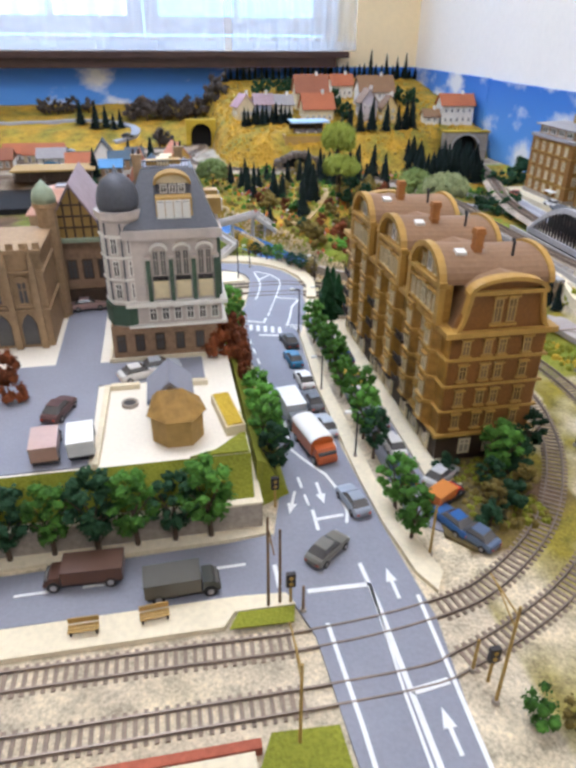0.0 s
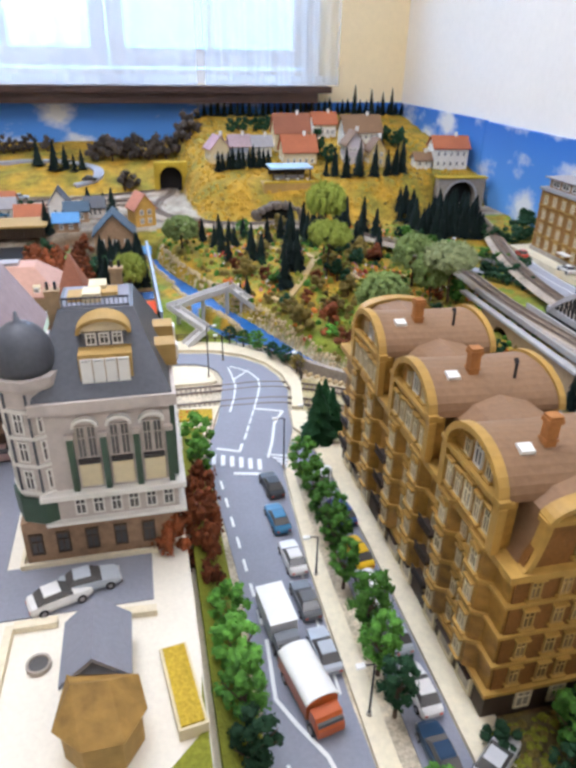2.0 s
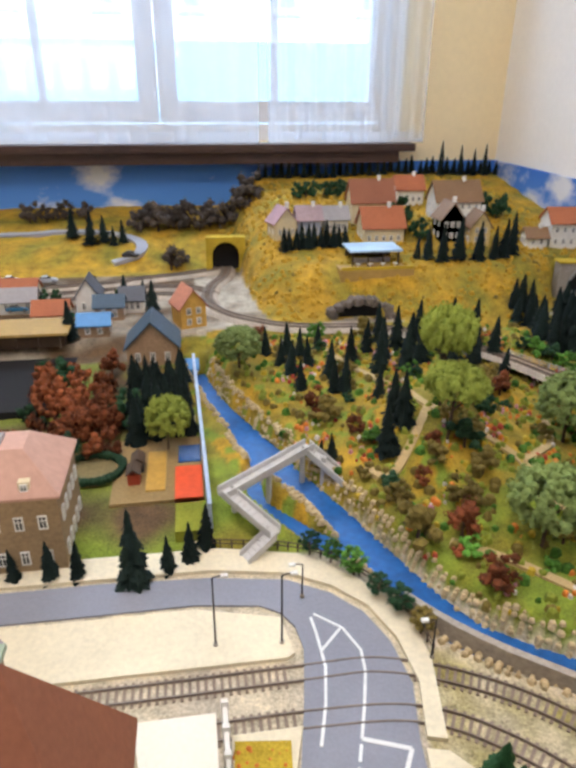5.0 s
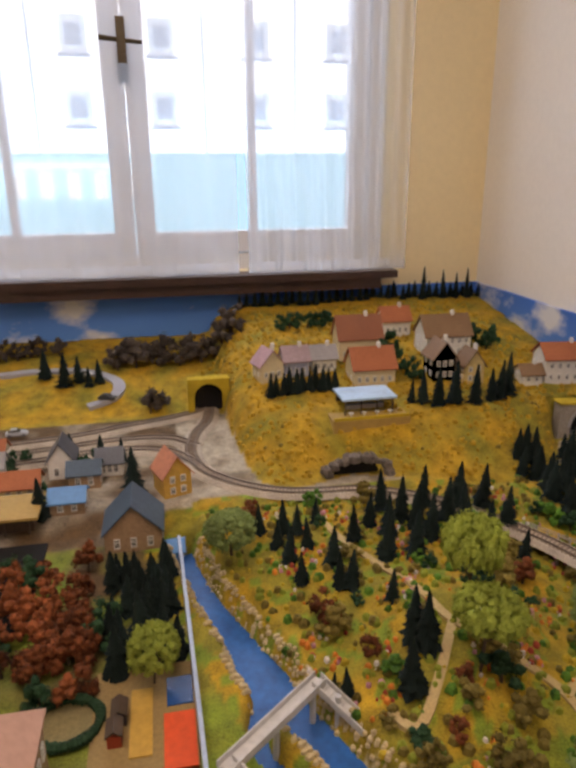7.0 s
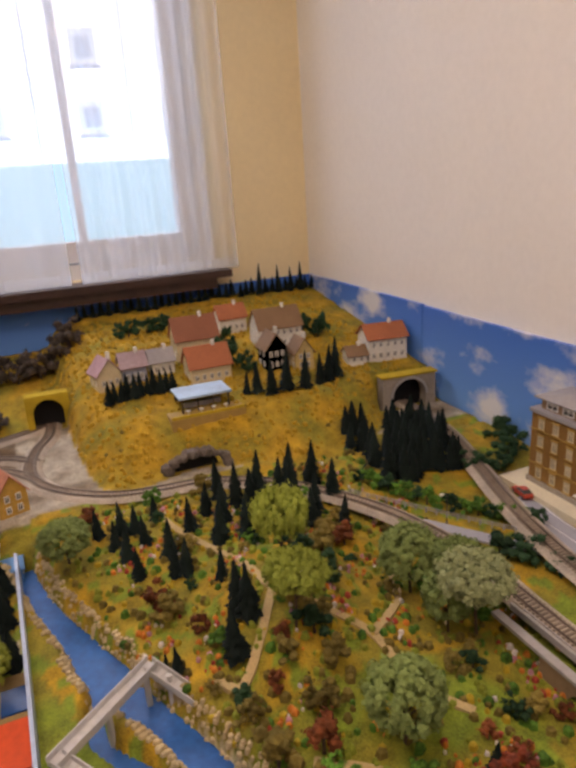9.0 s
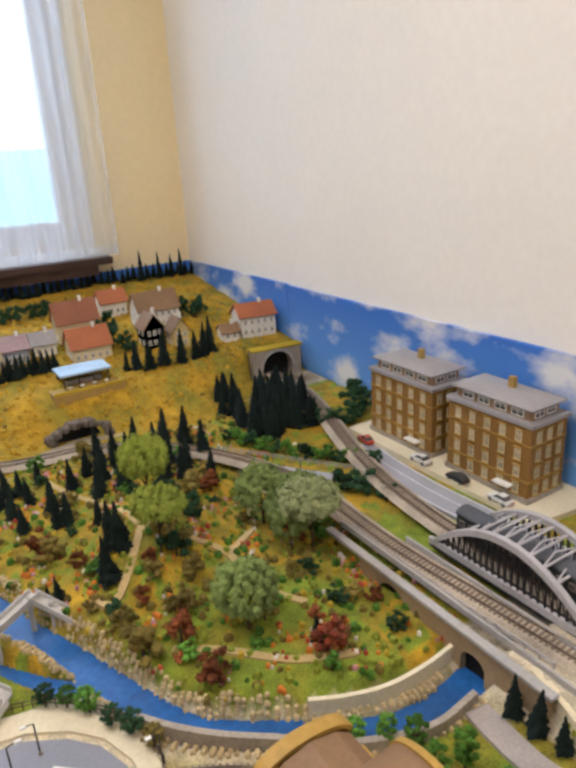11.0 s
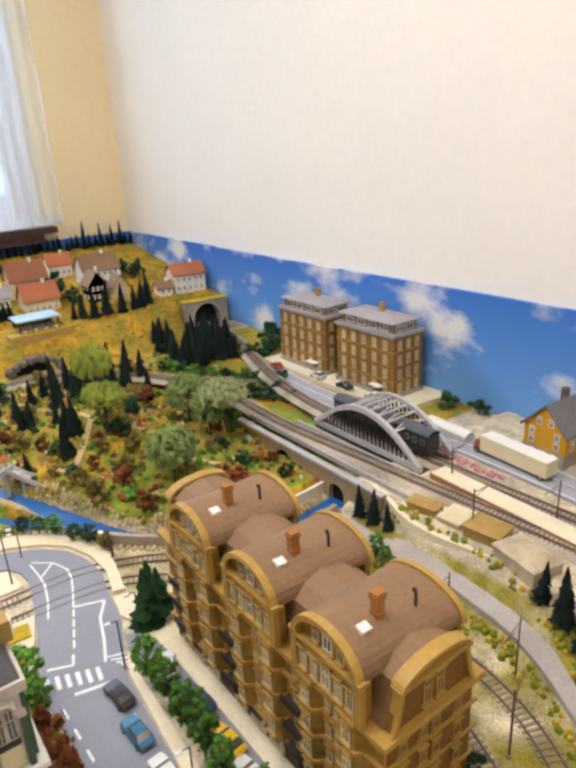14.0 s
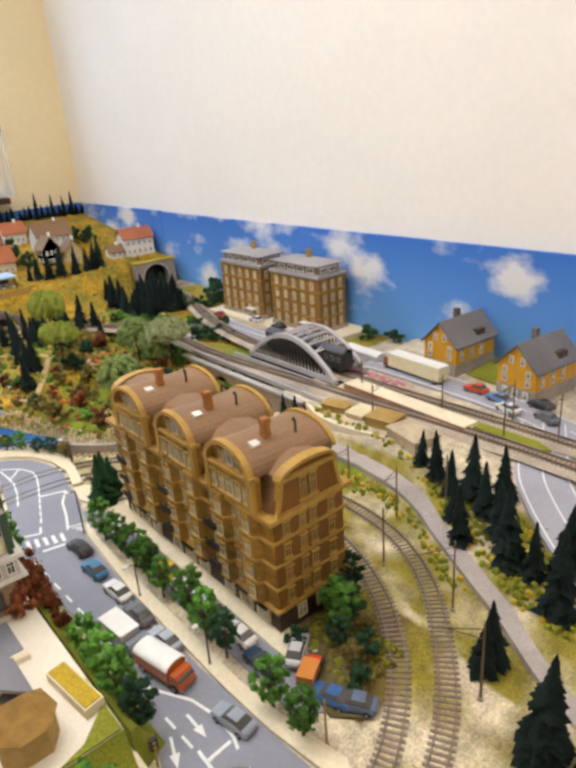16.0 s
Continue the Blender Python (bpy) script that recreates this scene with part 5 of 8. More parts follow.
for f in ((0, 1, 6), (1, 2, 7, 6), (2, 3, 7), (3, 4, 7), (4, 5, 6, 7), (5, 0, 6), (5, 4, 3, 2, 1, 0)):
    bm.faces.new([vv[i] for i in f])
part("roof", bm, M("ochre_thatch", (0.32, 0.185, 0.04), 0.85, var=0.4, scale=90, bump=0.6), hut, "ochre thatched roof")
part("shed", bx(-0.022, 0.022, 0.024, 0.075, 0.0, 0.022), concrete, hut)
bm = bmesh.new()
gable(bm, -0.022, 0.022, 0.024, 0.075, 0.022, 0.042, "y", 0.002)
part("shed_roof", bm, asphalt, hut, "blue-grey shed roof")
pool = thing("basin", "small round stone basin with dark water", "basin", 0.002, 0.452, PZ)
bm = bmesh.new()
lathe(bm, 0, 0, [(0.009, 0.0), (0.009, 0.004), (0.0072, 0.004), (0.0068, 0.002)], 20)
part("rim", bm, stone_mat, pool)
bm = bmesh.new()
lathe(bm, 0, 0, [(0.0068, 0.0021), (0.0068, 0.0028)], 20)
part("water", bm, glass_dark, pool)
kiosk = thing("long_planter", "long low cream planter box on the sand", "planter", 0.103, 0.408, PZ, 8)
part("box", bx(-0.010, 0.010, -0.034, 0.034, 0, 0.011), cream_wall, kiosk)
part("soil", bx(-0.008, 0.008, -0.032, 0.032, 0.011, 0.0125), straw_mat, kiosk)


# ---- tower house with dark mansard ----
def tower_house():
    th = thing("tower_house", "grey townhouse with dark mansard and domed corner tower", "building", -0.02, 0.56, PZ)
    part("ground_floor", bx(0.002, 0.128, 0.0, 0.140, 0.0, 0.046), brown_wall, th, "brown stone ground floor")
    bm = bmesh.new()
    box(bm, -0.004, 0.112, -0.006, -0.003, 0, 0.006)
    box(bm, -0.004, -0.001, -0.003, 0.12, 0, 0.006)
    part("plinth_fence", bm, pavement_mat, th)
    for x in (0.012, 0.034, 0.058, 0.082, 0.106):
        window(th, x, -0.0002, 0.012, 0, 0.011, 0.022, frame_m=timber)
    part("band_storey", bx(0.030, 0.134, -0.002, 0.140, 0.046, 0.072), pale_facade, th, "pale grey first floor")
    for k in range(6):
        window(th, 0.053 + 0.0145 * k, -0.0022, 0.0515, 0, 0.0095, 0.0165, frame_m=white_wall)
    for z, o, h in ((0.045, 0.006, 0.003), (0.071, 0.007, 0.005), (0.150, 0.004, 0.010)):
        part("ledge", bx(0.030 - o, 0.134 + o, -0.002 - o, 0.140 + o, z, z + h), pale_facade if z > 0.1 else white_wall, th)
    part("wall", bx(0.032, 0.132, 0.0, 0.140, 0.072, 0.154), pale_facade, th, "pale grey stone facade")
    for k in range(4):
        x = 0.0525 + 0.0258 * k
        part("pilaster", bx(x - 0.0024, x + 0.0024, -0.0045, 0.0, 0.076, 0.126), green_tile, th, "dark green pilaster")
        part("capital", bx(x - 0.0036, x + 0.0036, -0.0048, 0.0, 0.126, 0.130), pale_facade, th)
    for k in range(3):
        x = 0.0654 + 0.0258 * k
        part("panel", bx(x - 0.0085, x + 0.0085, -0.0022, 0.0, 0.079, 0.100), cream_wall, th, "blank cream panel")
        part("sill_band", bx(x - 0.0085, x + 0.0085, -0.0032, 0.0, 0.101, 0.105), iron, th, "dark sill band")
        for dx in (-0.0042, 0.0042):
            window(th, x + dx, -0.0002, 0.106, 0, 0.0075, 0.030, frame_m=grey_wall)
        bm = bmesh.new()
        vault(bm, 0.0104, 0.0085, 0.136, 0.005, n=10, thick=0.0024)
        r = part("arch", bm, white_wall, th, "pale round arch above the window")
        r.matrix_local = pose(x, -0.005, 0, 0, 0, 90)
    for k in range(4):
        y = 0.018 + 0.031 * k
        part("pilaster", bx(0.132, 0.136, y - 0.016, y - 0.011, 0.078, 0.146), green_tile, th, "dark green pilaster")
        window(th, 0.1322, y, 0.080, 90, 0.013, 0.026)
        window(th, 0.1322, y, 0.112, 90, 0.013, 0.026)
    bm = bmesh.new()
    hip(bm, 0.032, 0.132, 0.0, 0.140, 0.158, 0.217, 0.024, 0.045, 0.003)
    part("mansard", bm, slate, th, "dark slate mansard")
    bm = bmesh.new()
    box(bm, 0.056, 0.108, 0.046, 0.094, 0.217, 0.2185)
    part("roof_terrace", bm, asphalt, th, "blue-grey roof terrace")
    rail = part("terrace_railing", bx(0.056, 0.108, 0.0455, 0.047, 0.224, 0.2252), iron, th)
    for k in range(15):
        part("baluster", bx(0.0565 + 0.0036 * k, 0.0571 + 0.0036 * k, 0.046, 0.0466, 0.2185, 0.224), iron, rail)
    for k, (x, y) in enumerate(((0.068, 0.064), (0.080, 0.060), (0.093, 0.070), (0.084, 0.080))):
        part("roof_box", bx(x - 0.008, x + 0.006, y - 0.009, y + 0.009, 0.2185, 0.223 + 0.003 * (k % 2)), cream_wall if k % 2 else wood_board, th, "cream rooftop box")
    for x, y in ((0.050, 0.050), (0.098, 0.100)):
        bm = bmesh.new()
        box(bm, x - 0.005, x + 0.005, y - 0.004, y + 0.004, 0.195, 0.230)
        box(bm, x - 0.006, x + 0.006, y - 0.005, y + 0.005, 0.229, 0.232)
        c = part("chimney", bm, gothic_stone, th)
        for k in (-0.003, 0.003):
            bm = bmesh.new()
            tube(bm, (x + k, y, 0.232), (x + k, y, 0.238), 0.0012)
            part("chimney_pot", bm, iron, c)
    # dormers: a glazed box and an arched one above it
    d = part("dormer", bx(0.067, 0.107, 0.006, 0.040, 0.162, 0.193), wood_board, th, "tan framed glazed dormer")
    for k in range(4):
        window(d, 0.0725 + 0.0093 * k, 0.0058, 0.166, 0, 0.0085, 0.024, bars=False)
        part("blind", bx(0.069 + 0.0093 * k, 0.076 + 0.0093 * k, 0.0044, 0.0049, 0.168, 0.188), frame_white, d)
    d = part("dormer", bx(0.070, 0.104, 0.024, 0.060, 0.193, 0.205), slate, th, "arched dormer")
    bm = bmesh.new()
    vault(bm, 0.021, 0.013, 0.204, 0.040, thick=0.003)
    r = part("dormer_roof", bm, wood_board, d, "tan arched dormer roof")
    r.matrix_local = pose(0.087, 0.020, 0, 0, 0, 90)
    bm = bmesh.new()
    arch_face(bm, 0.018, 0.0105, 0.204, 0.004)
    r = part("dormer_face", bm, cream_wall, d)
    r.matrix_local = pose(0.087, 0.020, 0, 0, 0, 90)
    for k in range(3):
        window(d, 0.077 + 0.010 * k, 0.0238, 0.194, 0, 0.008, 0.010)
    for y in (0.045, 0.085):
        d = part("dormer", bx(0.118, 0.142, y - 0.009, y + 0.009, 0.165, 0.184), wood_board, th, "tan side dormer")
        window(d, 0.1422, y, 0.168, 90, 0.011, 0.013)
    # corner tower
    bm = bmesh.new()
    lathe(bm, 0.026, 0.022, [(0.027, 0.046), (0.027, 0.052), (0.024, 0.054), (0.024, 0.168), (0.028, 0.172), (0.028, 0.180)], 8)
    tw = part("corner_tower", bm, pale_facade, th, "grey octagonal corner tower")
    for z in (0.075, 0.102, 0.128, 0.152):
        bm = bmesh.new()
        lathe(bm, 0.026, 0.022, [(0.0262, z), (0.0262, z + 0.003)], 8)
        part("tower_band", bm, white_wall, tw)
    for a in range(8):
        c, s = math.cos(2 * math.pi * a / 8), math.sin(2 * math.pi * a / 8)
        bm = bmesh.new()
        tube(bm, (0.026 + 0.0243 * c, 0.022 + 0.0243 * s, 0.074), (0.026 + 0.0243 * c, 0.022 + 0.0243 * s, 0.168), 0.0011, n=6)
        part("corner_strip", bm, slate, tw, "dark corner strip")
    bm = bmesh.new()
    lathe(bm, 0.026, 0.022, [(0.0278, 0.047), (0.0278, 0.071)], 8)
    part("tower_base", bm, green_tile, tw, "dark green tower base")
    for a in (-157.5, -112.5, -67.5, -22.5, 157.5):
        c, s = math.cos(radians(a)), math.sin(radians(a))
        for z in (0.080, 0.107, 0.133):
            window(tw, 0.026 + 0.0224 * c, 0.022 + 0.0224 * s, z, a + 90, 0.0085, 0.019, frame_m=white_wall)
    bm = bmesh.new()
    lathe(bm, 0.026, 0.022, [(0.022, 0.180), (0.0235, 0.186), (0.023, 0.194), (0.0205, 0.203), (0.0155, 0.211), (0.008, 0.2165), (0.0025, 0.2185), (0.001, 0.226)], 20)
    part("dome", bm, slate, tw, "dark dome", smooth=True)
    return th


tower_house()


def spire_house():
    th = thing("spire_house", "cream house with a tall red-brown pyramid roof", "building", 0.030, 0.765, PZ)
    part("wall", bx(-0.042, 0.040, -0.050, 0.055, 0, 0.10), cream_wall, th)
    bm = bmesh.new()
    hip(bm, -0.042, 0.040, -0.050, 0.055, 0.10, 0.215, 0.043, 0.054, 0.003)
    part("roof", bm, red_roof, th, "red-brown pyramid roof")
    for z in (0.02, 0.06):
        window_row(th, "s", -0.0502, -0.03, 0.03, 3, z, 0.011, 0.022)
        for k in range(3):
            window(th, 0.0402, -0.03 + 0.03 * k, z, 90, 0.011, 0.022)
    return th


spire_house()


def timber_house():
    th = thing("timber_house", "half-timbered gabled hall with a green ledge", "building", -0.066, 0.74, PZ)
    part("ground_floor", bx(-0.046, 0.046, 0.0, 0.15, 0, 0.10), brown_wall, th, "brown stone lower wall")
    part("doorway", bx(-0.034, 0.040, -0.002, 0.0, 0.0, 0.030), timber, th)
    for k in range(4):
        window(th, -0.032 + 0.021 * k, -0.0003, 0.045, 0, 0.014, 0.028, frame_m=timber)
    part("ledge", bx(-0.050, 0.050, -0.012, 0.15, 0.100, 0.1045), verdigris, th, "pale green ledge")
    bm = bmesh.new()
    gable_wall(bm, -0.043, 0.043, -0.002, 0.15, 0.1045, 0.172, "y")
    part("gable", bm, wood_board, th, "tan half-timbered gable")
    for k in range(-3, 4):
        x = 0.0115 * k
        h = 0.066 * (1 - abs(x) / 0.043)
        part("beam", bx(x - 0.0012, x + 0.0012, -0.0042, -0.0018, 0.105, 0.105 + max(0.004, h)), timber, th)
    for z in (0.118, 0.133, 0.148):
        wd = 0.043 * (1 - (z - 0.1045) / 0.0675)
        part("beam", bx(-wd, wd, -0.0045, -0.0019, z, z + 0.002), timber, th)
    bm = bmesh.new()
    gable(bm, -0.043, 0.043, -0.002, 0.15, 0.1045, 0.174, "y", 0.004)
    part("roof", bm, M("mauve_roof", (0.33, 0.26, 0.27), 0.7, var=0.15), th, "mauve grey roof")
    return th


timber_house()


def gothic_hall():
    th = thing("gothic_hall", "brown sandstone gothic hall with pointed arches", "building", -0.30, 0.62, PZ)
    part("wall", bx(0, 0.205, 0, 0.10, 0, 0.125), gothic_stone, th)
    for k in range(7):
        x = 0.008 + 0.031 * k
        b = part("buttress", bx(x - 0.004, x + 0.004, -0.007, 0.0, 0, 0.105, taper=0.001), gothic_stone, th)
        bm = bmesh.new()
        lathe(bm, x, -0.003, [(0.0045, 0.105), (0.003, 0.115), (0.0004, 0.135)], 6)
        part("pinnacle", bm, gothic_stone, b)
    for k in range(6):
        x = 0.0235 + 0.031 * k
        bm = bmesh.new()
        pts = [(-0.009, 0.0), (0.009, 0.0), (0.009, 0.026), (0.005, 0.036), (0.0, 0.041), (-0.005, 0.036), (-0.009, 0.026)]
        lo = [bm.verts.new((x + a, -0.0012, z + 0.004)) for a, z in pts]
        hi = [bm.verts.new((x + a, 0.001, z + 0.004)) for a, z in pts]
        bm.faces.new(lo)
        for i in range(7):
            bm.faces.new((lo[i], lo[(i + 1) % 7], hi[(i + 1) % 7], hi[i]))
        part("portal_arch", bm, glass_dark, th)
        window(th, x, -0.0003, 0.058, 0, 0.013, 0.030, arched=True, frame_m=gothic_stone, trim=gothic_stone)
    for z, h in ((0.049, 0.003), (0.098, 0.003), (0.122, 0.005)):
        part("cornice", bx(-0.003, 0.208, -0.0045, 0.103, z, z + h), gothic_stone, th)
    for k in range(14):
        x = 0.004 + 0.015 * k
        part("merlon", bx(x, x + 0.008, -0.002, 0.002, 0.127, 0.134), gothic_stone, th)
    bm = bmesh.new()
    lathe(bm, 0.204, 0.10, [(0.013, 0.0), (0.013, 0.150), (0.016, 0.153), (0.016, 0.158)], 10)
    t = part("turret", bm, gothic_stone, th)
    bm = bmesh.new()
    lathe(bm, 0.204, 0.10, [(0.015, 0.158), (0.0155, 0.164), (0.013, 0.173), (0.007, 0.179), (0.001, 0.186)], 14)
    part("dome", bm, verdigris, t, "small pale green dome", smooth=True)
    return th


gothic_hall()


# ---- hotels, station houses, hill houses ----
def hotel(y):
    th = thing("hotel_building", "brown brick hotel with grey roof and set-back top floor", "building", 1.040, y, 0.0445, group="twin hotels")
    W, L, Hh = 0.094, 0.188, 0.147
    part("wall", bx(0, W, 0, L, 0, Hh), brick_mat, th, "brown brick walls")
    part("plinth", bx(-0.003, W + 0.003, -0.003, L + 0.003, 0, 0.010), stone_mat, th)
    for z in (0.040, 0.108):
        part("band", bx(-0.0015, W + 0.0015, -0.0015, L + 0.0015, z, z + 0.002), ochre_light, th)
    part("cornice", bx(-0.004, W + 0.004, -0.004, L + 0.004, Hh - 0.004, Hh + 0.003), slate_light, th)
    part("top_floor", bx(0.010, W - 0.010, 0.012, L - 0.012, Hh + 0.003, Hh + 0.024), brown_wall, th)
    bm = bmesh.new()
    hip(bm, 0.002, W - 0.002, 0.004, L - 0.004, Hh + 0.024, Hh + 0.036, 0.034, 0.05, 0.002)
    part("roof", bm, slate_light, th, "pale grey hipped roof")
    part("chimney", bx(0.045, 0.055, L * 0.42, L * 0.42 + 0.012, Hh + 0.030, Hh + 0.056), wood_board, th)
    for k, z in enumerate((0.014, 0.046, 0.079, 0.113)):
        window_row(th, "w", -0.0003, 0.008, L - 0.008, 5, z, 0.0125, 0.021, trim=ochre_light, frame_m=cream_wall, pane_m=glass_net)
        window_row(th, "s", -0.0003, 0.006, W - 0.006, 3, z, 0.0115, 0.021, trim=ochre_light, frame_m=cream_wall, pane_m=glass_net)
    window_row(th, "w", 0.0097, 0.02, L - 0.02, 4, Hh + 0.006, 0.026, 0.014)
    window_row(th, "s", 0.0117, 0.016, W - 0.016, 2, Hh + 0.006, 0.024, 0.014)
    part("canopy", bx(-0.016, 0.0, 0.03, 0.065, 0.024, 0.027), frame_white, th, "white entrance canopy")
    return th


hotel(1.067)
hotel(1.300)
bm = bmesh.new()
prism(bm, [(1.000, 1.02), (1.158, 1.0), (1.158, 1.53), (1.005, 1.53)], 0.02, 0.0443)
tagged(part("terrace", bm, pavement_mat), "cream stone terrace under the hotels", "terrace", kind="structure")


def station_house(x, y, rz):
    th = thing("station_house", "yellow boarded house on grey stone base, slate gable roof", "house", x, y, land(x + 0.05, y), rz, group="yellow station houses")
    W, D = 0.084, 0.125
    part("base", bx(0, D, -W / 2, W / 2, -0.006, 0.024), stone_mat, th, "grey stone ground floor")
    part("wall", bx(0.001, D - 0.001, -W / 2 + 0.001, W / 2 - 0.001, 0.024, 0.062), yellow_wall, th, "yellow boarded upper wall")
    bm = bmesh.new()
    gable_wall(bm, 0.001, D - 0.001, -W / 2 + 0.001, W / 2 - 0.001, 0.062, 0.103, "x")
    part("gable", bm, yellow_wall, th)
    bm = bmesh.new()
    gable(bm, 0, D, -W / 2, W / 2, 0.062, 0.104, "x", 0.005)
    part("roof", bm, M("slate_grey_tiles", (0.17, 0.16, 0.16), 0.7, var=0.25, scale=250), th, "grey slate roof")
    for z in (0.030, 0.047):
        for yy in (-0.025, 0.025):
            window(th, 0.0007, yy, z, -90, 0.010, 0.013)
        for xx in (0.02, 0.05, 0.08):
            window(th, xx, -W / 2 + 0.0007, z, 0, 0.010, 0.013)
    for yy in (-0.022, 0.0, 0.022):
        window(th, -0.0003, yy, 0.004, -90, 0.011, 0.016)
    for yy in (-0.012, 0.012):
        window(th, 0.0007, yy, 0.068, -90, 0.009, 0.014)
    part("chimney", bx(0.055, 0.066, 0.003, 0.013, 0.09, 0.122), stone_dark, th)
    bm = bmesh.new()
    box(bm, 0.07, 0.095, -W / 2 + 0.004, -0.01, 0.066, 0.082)
    part("dormer", bm, timber, th)
    return th


station_house(1.008, 0.675, -4)
station_house(0.985, 0.488, -6)
slab("verge", [(1.02, 0.54), (1.155, 0.545), (1.155, 0.625), (1.03, 0.622)], 0.04, 0.056, grass_mat, "green lawn between the yellow houses", "grass")
slab("verge", [(0.855, 0.505), (0.872, 0.40), (0.845, 0.34), (0.830, 0.36), (0.838, 0.50)], 0.03, 0.0555, grass_mat, "green grass beside the station track", "grass")


def cottage(x, y, w, d, h, rise, wall, roof, label, along="x", rz=0, floors=1, drop=0.02):
    """A hill cottage; w across, d deep, h to the eaves."""
    th = thing("cottage", label, "house", x, y, land(x, y), rz, group="hill village houses")
    part("wall", bx(-w / 2, w / 2, -d / 2, d / 2, -drop, h), wall, th)
    bm = bmesh.new()
    if along == "x":
        gable_wall(bm, -w / 2, w / 2, -d / 2, d / 2, h, h + rise, "x")
    else:
        gable_wall(bm, -w / 2, w / 2, -d / 2, d / 2, h, h + rise, "y")
    part("gable", bm, wall, th)
    bm = bmesh.new()
    gable(bm, -w / 2, w / 2, -d / 2, d / 2, h, h + rise, along, 0.006, 0.003)
    part("roof", bm, roof, th)
    n = max(2, round(w / 0.022))
    for f in range(floors):
        z = 0.004 + f * h / floors
        window_row(th, "s", -d / 2 - 0.0003, -w / 2 + 0.004, w / 2 - 0.004, n, z, 0.009, min(0.014, h / floors * 0.6))
        window_row(th, "w", -w / 2 - 0.0003, -d / 2 + 0.004, d / 2 - 0.004, 2, z, 0.009, min(0.014, h / floors * 0.6))
    part("chimney", bx(w * 0.15, w * 0.15 + 0.008, -0.004, 0.004, h + rise * 0.4, h + rise + 0.012), white_wall, th)
    return th


cottage(0.602, 2.16, 0.104, 0.075, 0.040, 0.042, cream_wall, terracotta, "cream cottage with a red tiled roof on the hill")
cottage(0.610, 2.30, 0.115, 0.07, 0.055, 0.050, cream_wall, red_roof, "cream villa with a dark red roof on the hill")
cottage(0.755, 2.42, 0.08, 0.06, 0.04, 0.032, white_wall, terracotta, "small white cottage with an orange roof")
cottage(0.775, 2.14, 0.056, 0.065, 0.054, 0.036, lilac_wall, roof_brown, "lilac two-storey house with brown roof", "y", 0, 2)
cottage(0.842, 2.11, 0.050, 0.055, 0.044, 0.034, M("yellow_cottage_wall", (0.68, 0.52, 0.22), 0.7), roof_brown, "yellow gabled house with brown roof", "y", 0, 2)
cottage(0.840, 2.27, 0.125, 0.08, 0.055, 0.045, white_wall, roof_brown, "white house with a wide brown roof", "x", 0, 2)
cottage(1.085, 2.10, 0.110, 0.08, 0.058, 0.030, white_wall, terracotta, "white villa with terracotta roof and balcony", "x", -8, 2)
cottage(0.990, 2.085, 0.050, 0.05, 0.022, 0.018, white_wall, roof_brown, "low white annex with brown roof", "x", -8)
cottage(0.355, 2.22, 0.06, 0.055, 0.036, 0.034, cream_wall, M("pink_tiles", (0.48, 0.30, 0.32), 0.7), "small cream house with a pink roof", "y", 15)
cottage(0.425, 2.23, 0.06, 0.06, 0.038, 0.028, M("blue_grey_wall", (0.33, 0.36, 0.46), 0.7), M("mauve_tiles", (0.38, 0.27, 0.28), 0.7), "blue-grey house with mauve roof", "x", 0)
cottage(0.50, 2.24, 0.06, 0.05, 0.032, 0.026, white_wall, slate_light, "small white house with grey roof", "x", 0)


def pavilion():
    z = land(0.55, 2.0)
    th = thing("hill_cafe", "open cafe with pale blue roof on a terrace", "cafe", 0.545, 2.03, z)
    part("terrace", bx(-0.09, 0.085, -0.075, 0.04, -0.03, 0.002), wood_board, th, "tan terrace slab")
    part("hedge", bx(-0.088, 0.083, -0.074, -0.068, 0.002, 0.008), straw_mat, th)
    for x in (-0.055, -0.018, 0.018, 0.055):
        for y in (-0.04, 0.03):
            part("post", bx(x - 0.0015, x + 0.0015, y - 0.0015, y + 0.0015, 0.002, 0.036), timber, th)
    part("back_wall", bx(-0.055, 0.055, 0.030, 0.034, 0.002, 0.036), timber, th)
    part("counter", bx(-0.045, 0.045, -0.01, 0.0, 0.002, 0.014), slate_light, th)
    for k in range(4):
        bm = bmesh.new()
        lathe(bm, -0.045 + 0.03 * k, -0.052, [(0.006, 0.010), (0.006, 0.0115)], 10)
        tube(bm, (-0.045 + 0.03 * k, -0.052, 0.002), (-0.045 + 0.03 * k, -0.052, 0.010), 0.001)
        part("cafe_table", bm, frame_white, th)
    part("roof", bx(-0.063, 0.063, -0.046, 0.038, 0.036, 0.041), M("pale_blue_roof", (0.42, 0.60, 0.78), 0.5), th, "pale blue flat roof")
    return th


pavilion()


